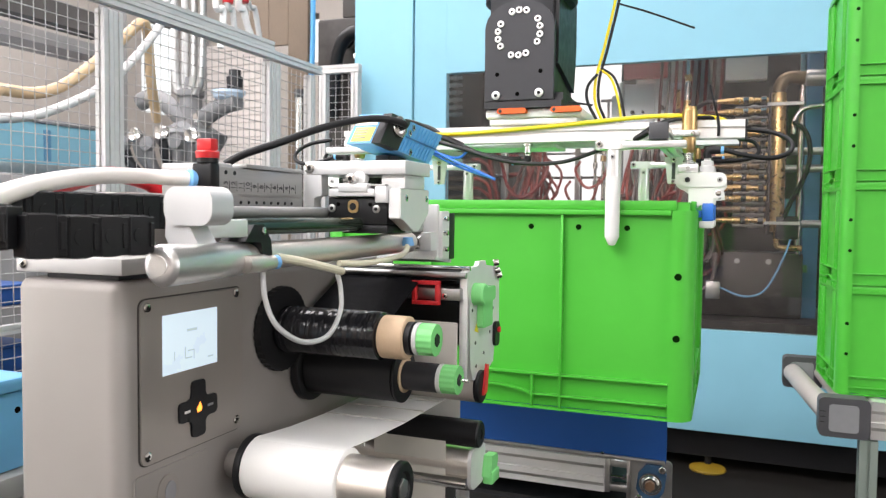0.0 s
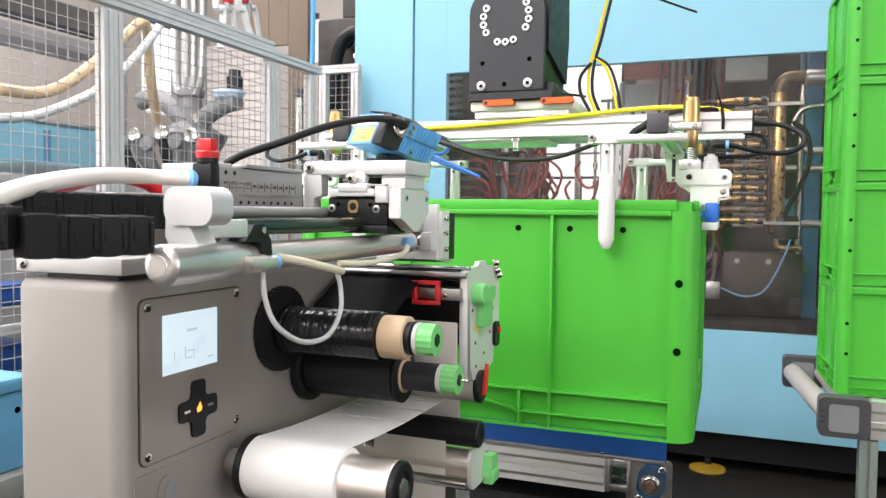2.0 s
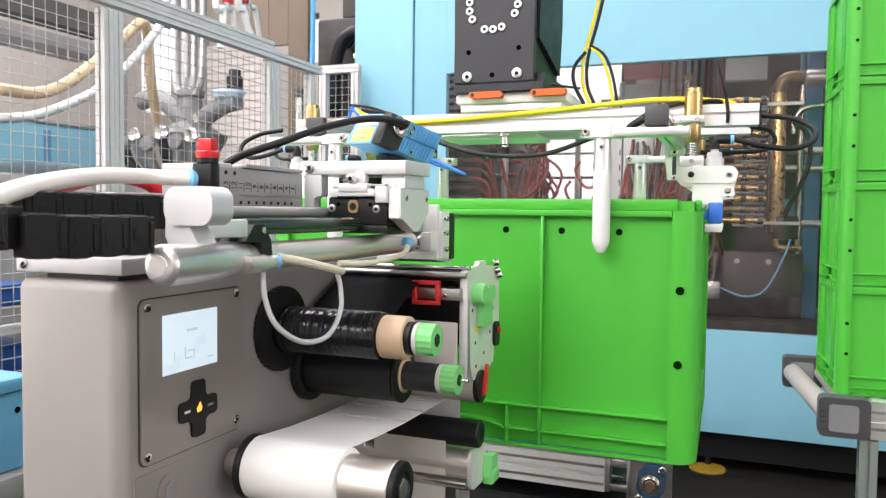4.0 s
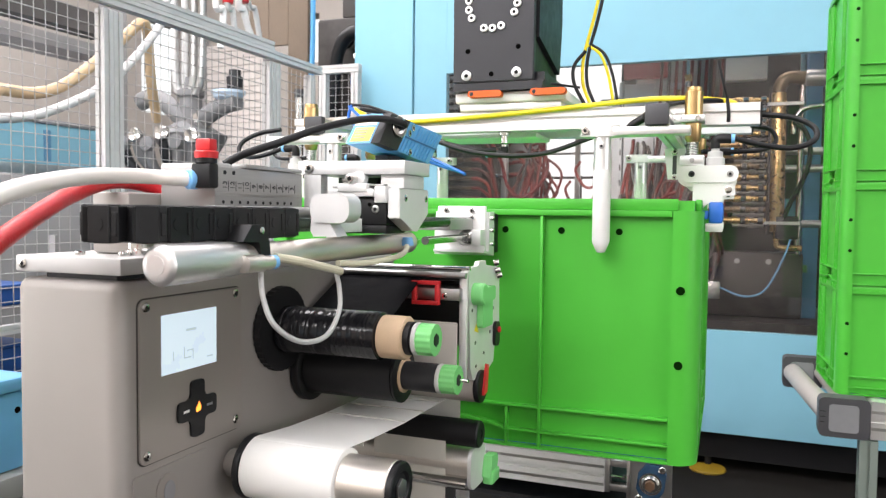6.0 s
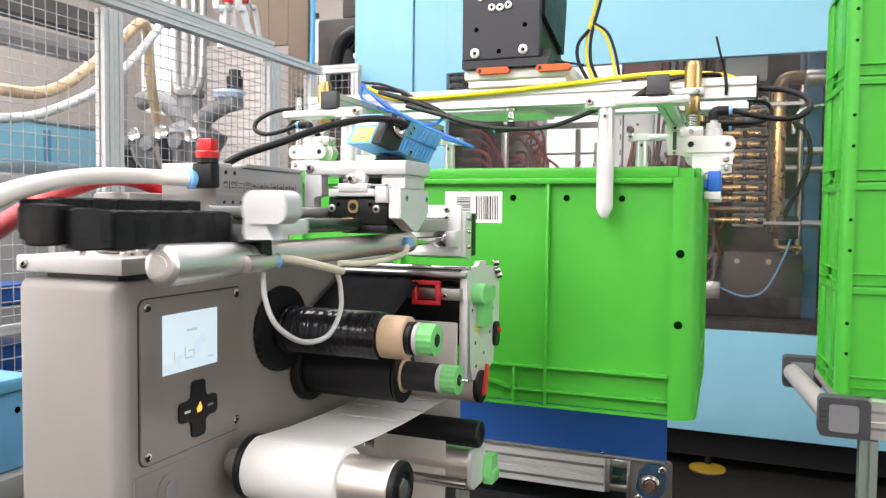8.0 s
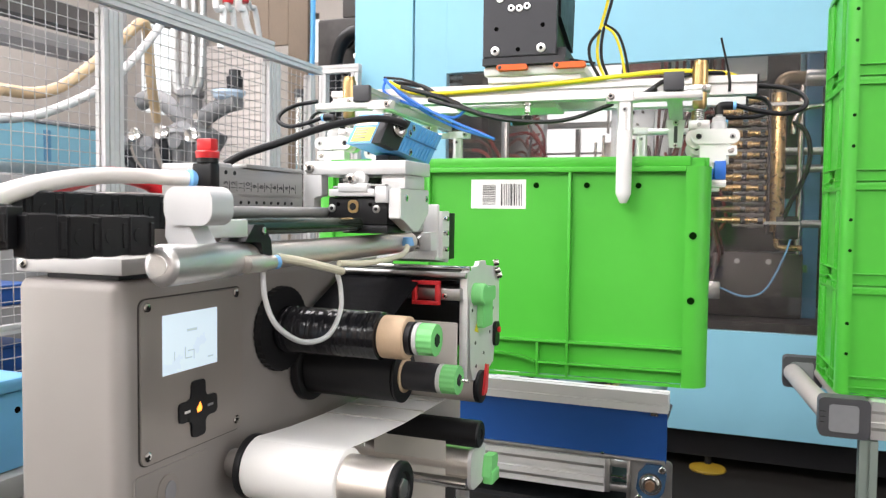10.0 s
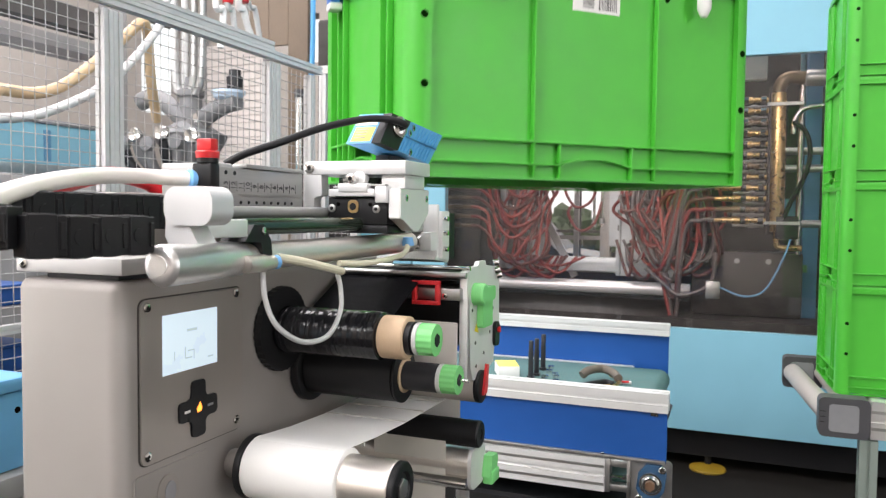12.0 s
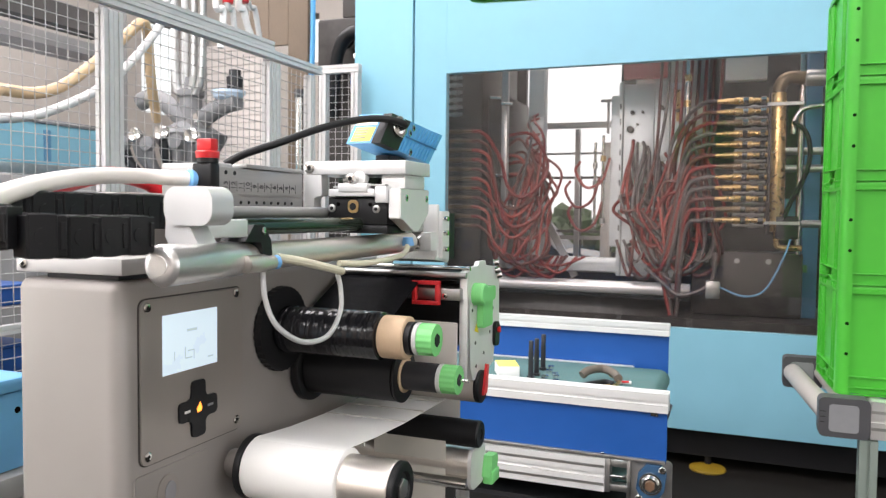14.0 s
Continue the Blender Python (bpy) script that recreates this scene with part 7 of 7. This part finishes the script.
    part("tie", H([(-0.2271, -0.0825, 0.4658), (-0.1913, -0.0825, 0.4610), (-0.1574, -0.0845, 0.4475), (-0.1486, -0.0825, 0.4299)], 0.0022, seg=8), BLACK, g)
    return g


GRIPPER = gripper()


def wrist():
    w = thing("robot_wrist", label="black robot wrist flange with a ring of bright bolts", category="robot arm")
    cx, cz = 0.0085, 0.5975
    yf = -0.100
    pts = [(cx - 0.0590, 0.4870), (cx + 0.0590, 0.4870), (cx + 0.0590, cz + 0.010)]
    pts += [(cx + 0.0590 * math.cos(t), cz + 0.010 + 0.045 * math.sin(t)) for t in np.linspace(0.15, math.pi - 0.15, 13)] + [(cx - 0.0590, cz + 0.010)]
    bm = prism(bmesh.new(), pts, "y", yf, yf + 0.012)
    bmesh.ops.bevel(bm, geom=[e for e in bm.edges if all(v.co.y < yf + 0.001 for v in e.verts)], offset=0.0012, segments=2, affect="EDGES")
    part("front_plate", bm, PLATE_BLACK, w)
    part("wrist_body", B(cx - 0.0545, cx + 0.0545, yf + 0.0122, 0.075, 0.5000, 0.95, bevel=0.003), BLACK_METAL, w)
    part("side_cover", prism(bmesh.new(), [(yf + 0.02, 0.55), (0.06, 0.52), (0.075, 0.60), (0.060, 0.95), (yf + 0.03, 0.95)], "x", cx + 0.0547, cx + 0.0620), BLACK, w)
    part("upper_arm", lathe(bmesh.new(), (cx, -0.02, 0.660), (0, 0, 1), [(0, 0.075), (0.004, 0.080), (0.12, 0.080), (0.16, 0.070), (1.6, 0.070)], seg=32), BLACK_METAL, w)
    part("foot_block", prism(bmesh.new(), [(-0.098, 0.4747), (0.070, 0.4747), (0.070, 0.4998), (-0.0855, 0.4998), (-0.0855, 0.4860), (-0.098, 0.4860)], "x", cx - 0.0600, cx + 0.0720), BLACK_METAL, w)
    k = 0.000435
    for u, v in ((-28, 80), (0, 85), (28, 82), (72, 48), (81, 20), (81, -10), (71, -38), (-30, -82), (-1, -84), (28, -78), (-72, 37), (-82, 9), (-82, -20), (-72, -47)):
        screw(w, (cx + u * k, yf - 0.0001, cz + v * k), (0, -1, 0), 0.0056, 0.0030, name="flange_bolt", material=BOLT)
    for u, v in ((-88, -233), (81, -229)):
        screw(w, (cx + u * k, yf - 0.0001, cz + v * k), (0, -1, 0), 0.0072, 0.0030, name="flange_bolt", material=BOLT)
    for u, v in ((-85, -153), (85, -147), (-4, -230)):
        part("flange_hole", C((cx + u * k, yf - 0.0004, cz + v * k), (cx + u * k, yf + 0.001, cz + v * k), 0.0036, seg=16), HOLE_BLACK, w)
    # signal cables down from the arm
    for dx, material in ((0.0, YELLOW), (0.006, BLACK)):
        part("signal_cable", H([(0.165 + dx, -0.03, 0.90), (0.160 + dx, -0.03, 0.70), (0.1400 + dx, -0.03, 0.590), (0.1250 + dx, -0.03, 0.530), (0.1240 + dx, -0.03, 0.490), (0.1350 + dx, -0.03, 0.4600)], 0.0024, seg=10), material, w)
        part("signal_cable", H([(0.128 + dx, -0.03, 0.545), (0.1480 + dx, -0.03, 0.530), (0.1600 + dx, -0.03, 0.500), (0.1680 + dx, -0.03, 0.4600)], 0.0021, seg=10), material, w)
    part("signal_cable", H([(0.128, -0.035, 0.535), (0.112, -0.035, 0.515), (0.112, -0.035, 0.490), (0.128, -0.035, 0.458)], 0.0026, seg=10), BLACK, w)
    part("tie_tail", H([(0.158, -0.035, 0.65), (0.212, -0.035, 0.63), (0.282, -0.035, 0.6)], 0.0016, seg=6), BLACK, w)
    part("signal_cable", H([(0.062, -0.05, 0.492), (0.090, -0.04, 0.488), (0.120, -0.03, 0.484)], 0.0018, seg=8), BLACK, w)
    return w


PLATE_BLACK = mat("grey_black_anodised_plate", (0.040, 0.040, 0.045), 0.5, metal=0.3, vary=0.08, scale=60, bump=0.03, bscale=900)
BOLT = mat("bright_bolt", (0.80, 0.80, 0.78), 0.3, metal=0.7, vary=0.05)
WRIST = wrist()


# ---- movement ----
HELD = [(0.0, -0.3618, 1.3298, 1.000, 0.93), (0.5, -0.3600, 1.3056, 0.9998, 0.93), (1.0, -0.3576, 1.2783, 0.9998, 0.93), (1.5, -0.3553, 1.2508, 0.9997, 0.93),
        (2.0, -0.3531, 1.2268, 0.9992, 0.93), (2.5, -0.3506, 1.1995, 0.9991, 0.93), (3.0, -0.3486, 1.1752, 0.9988, 0.93), (3.6, -0.3464, 1.1520, 0.9985, 0.93),
        (4.3, -0.3450, 1.1375, 0.9982, 0.93), (5.5, -0.3445, 1.1352, 0.9981, 0.93), (6.0, -0.3445, 1.1355, 0.9987, 0.93), (6.5, -0.3447, 1.1360, 1.0177, 0.93),
        (7.0, -0.3449, 1.1358, 1.0370, 0.93), (7.5, -0.3453, 1.1372, 1.0390, 0.93), (8.0, -0.3493, 1.1850, 1.0405, 0.93), (8.2, -0.3500, 1.2030, 1.0408, 0.95),
        (9.2, -0.3505, 1.2620, 1.0450, 1.30), (9.9, -0.3505, 1.2720, 1.0570, 3.30), (10.3, -0.3518, 1.2715, 1.0782, 6.6), (10.5, -0.3530, 1.2705, 1.0969, 9.3),
        (11.0, -0.3560, 1.2600, 1.1574, 20.2), (11.5, -0.3505, 1.2610, 1.2430, 31.4), (12.0, -0.3426, 1.2600, 1.3470, 45.8), (12.3, -0.3370, 1.2620, 1.4000, 51.8),
        (12.6, -0.3320, 1.2655, 1.4590, 59.4), (13.0, -0.3270, 1.2700, 1.5410, 69.2), (13.5, -0.3190, 1.2755, 1.6470, 83.9), (14.0, -0.3120, 1.2800, 1.7440, 97.0)]


# carriage travel: seconds, metres
TRAVEL = [(0.0, 0.0), (3.4, 0.0), (4.75, 0.0), (5.0, 0.018), (5.3, 0.062), (5.5, 0.108), (5.7, 0.140), (6.0, 0.1570), (6.4, 0.160), (7.5, 0.160), (7.7, 0.143), (8.0, 0.072),
          (8.2, 0.017), (8.35, 0.001), (8.6, 0.0), (10.3, 0.0), (14.0, 0.0)]


def motions():
    held = [(t, pose(x, y, z, 0, 0, a)) for t, x, y, z, a in HELD]
    for ob in (GRIPPER, WRIST, CRATE):
        walk(ob, held)
    # while the pad presses on the crate the whole printer turns aside by a hair
    sway = {t: Matrix.Translation((-0.3, 0.75, 0)) @ pose(0, 0, 0, 0, 0, -0.27 * min(max((d - 0.14) / 0.017, 0.0), 1.0)) @ Matrix.Translation((0.3, -0.75, 0)) for t, d in TRAVEL}
    for ob in (PRINTER, APPLICATOR, SCANNER):
        walk(ob, [(t, sway[t]) for t, d in TRAVEL])
    walk(CARRIAGE, [(t, sway[t] @ pose(0, d, 0)) for t, d in TRAVEL])
    for k, ob in enumerate(LINKS):
        walk(ob, [(t, sway[t] @ link_pose(k, d)) for t, d in TRAVEL])
    # the label rides on the pad, then stays on the crate
    ride = [(t, pose(-0.3445, 0.9785 + d, 0.9987, 0, 0, 0.93)) for t, d in TRAVEL if t <= 5.7]
    walk(LABEL, ride + [(t, m) for t, m in held if t >= 6.0])
    walk(RED_LINE, [(t, sway[t] @ Matrix.Translation((-0.4384, 0.4954, 1.3116)) @ pose(0, 0, 0, 6 * d / PUSH, 0, -2 * d / PUSH)) for t, d in TRAVEL])


motions()
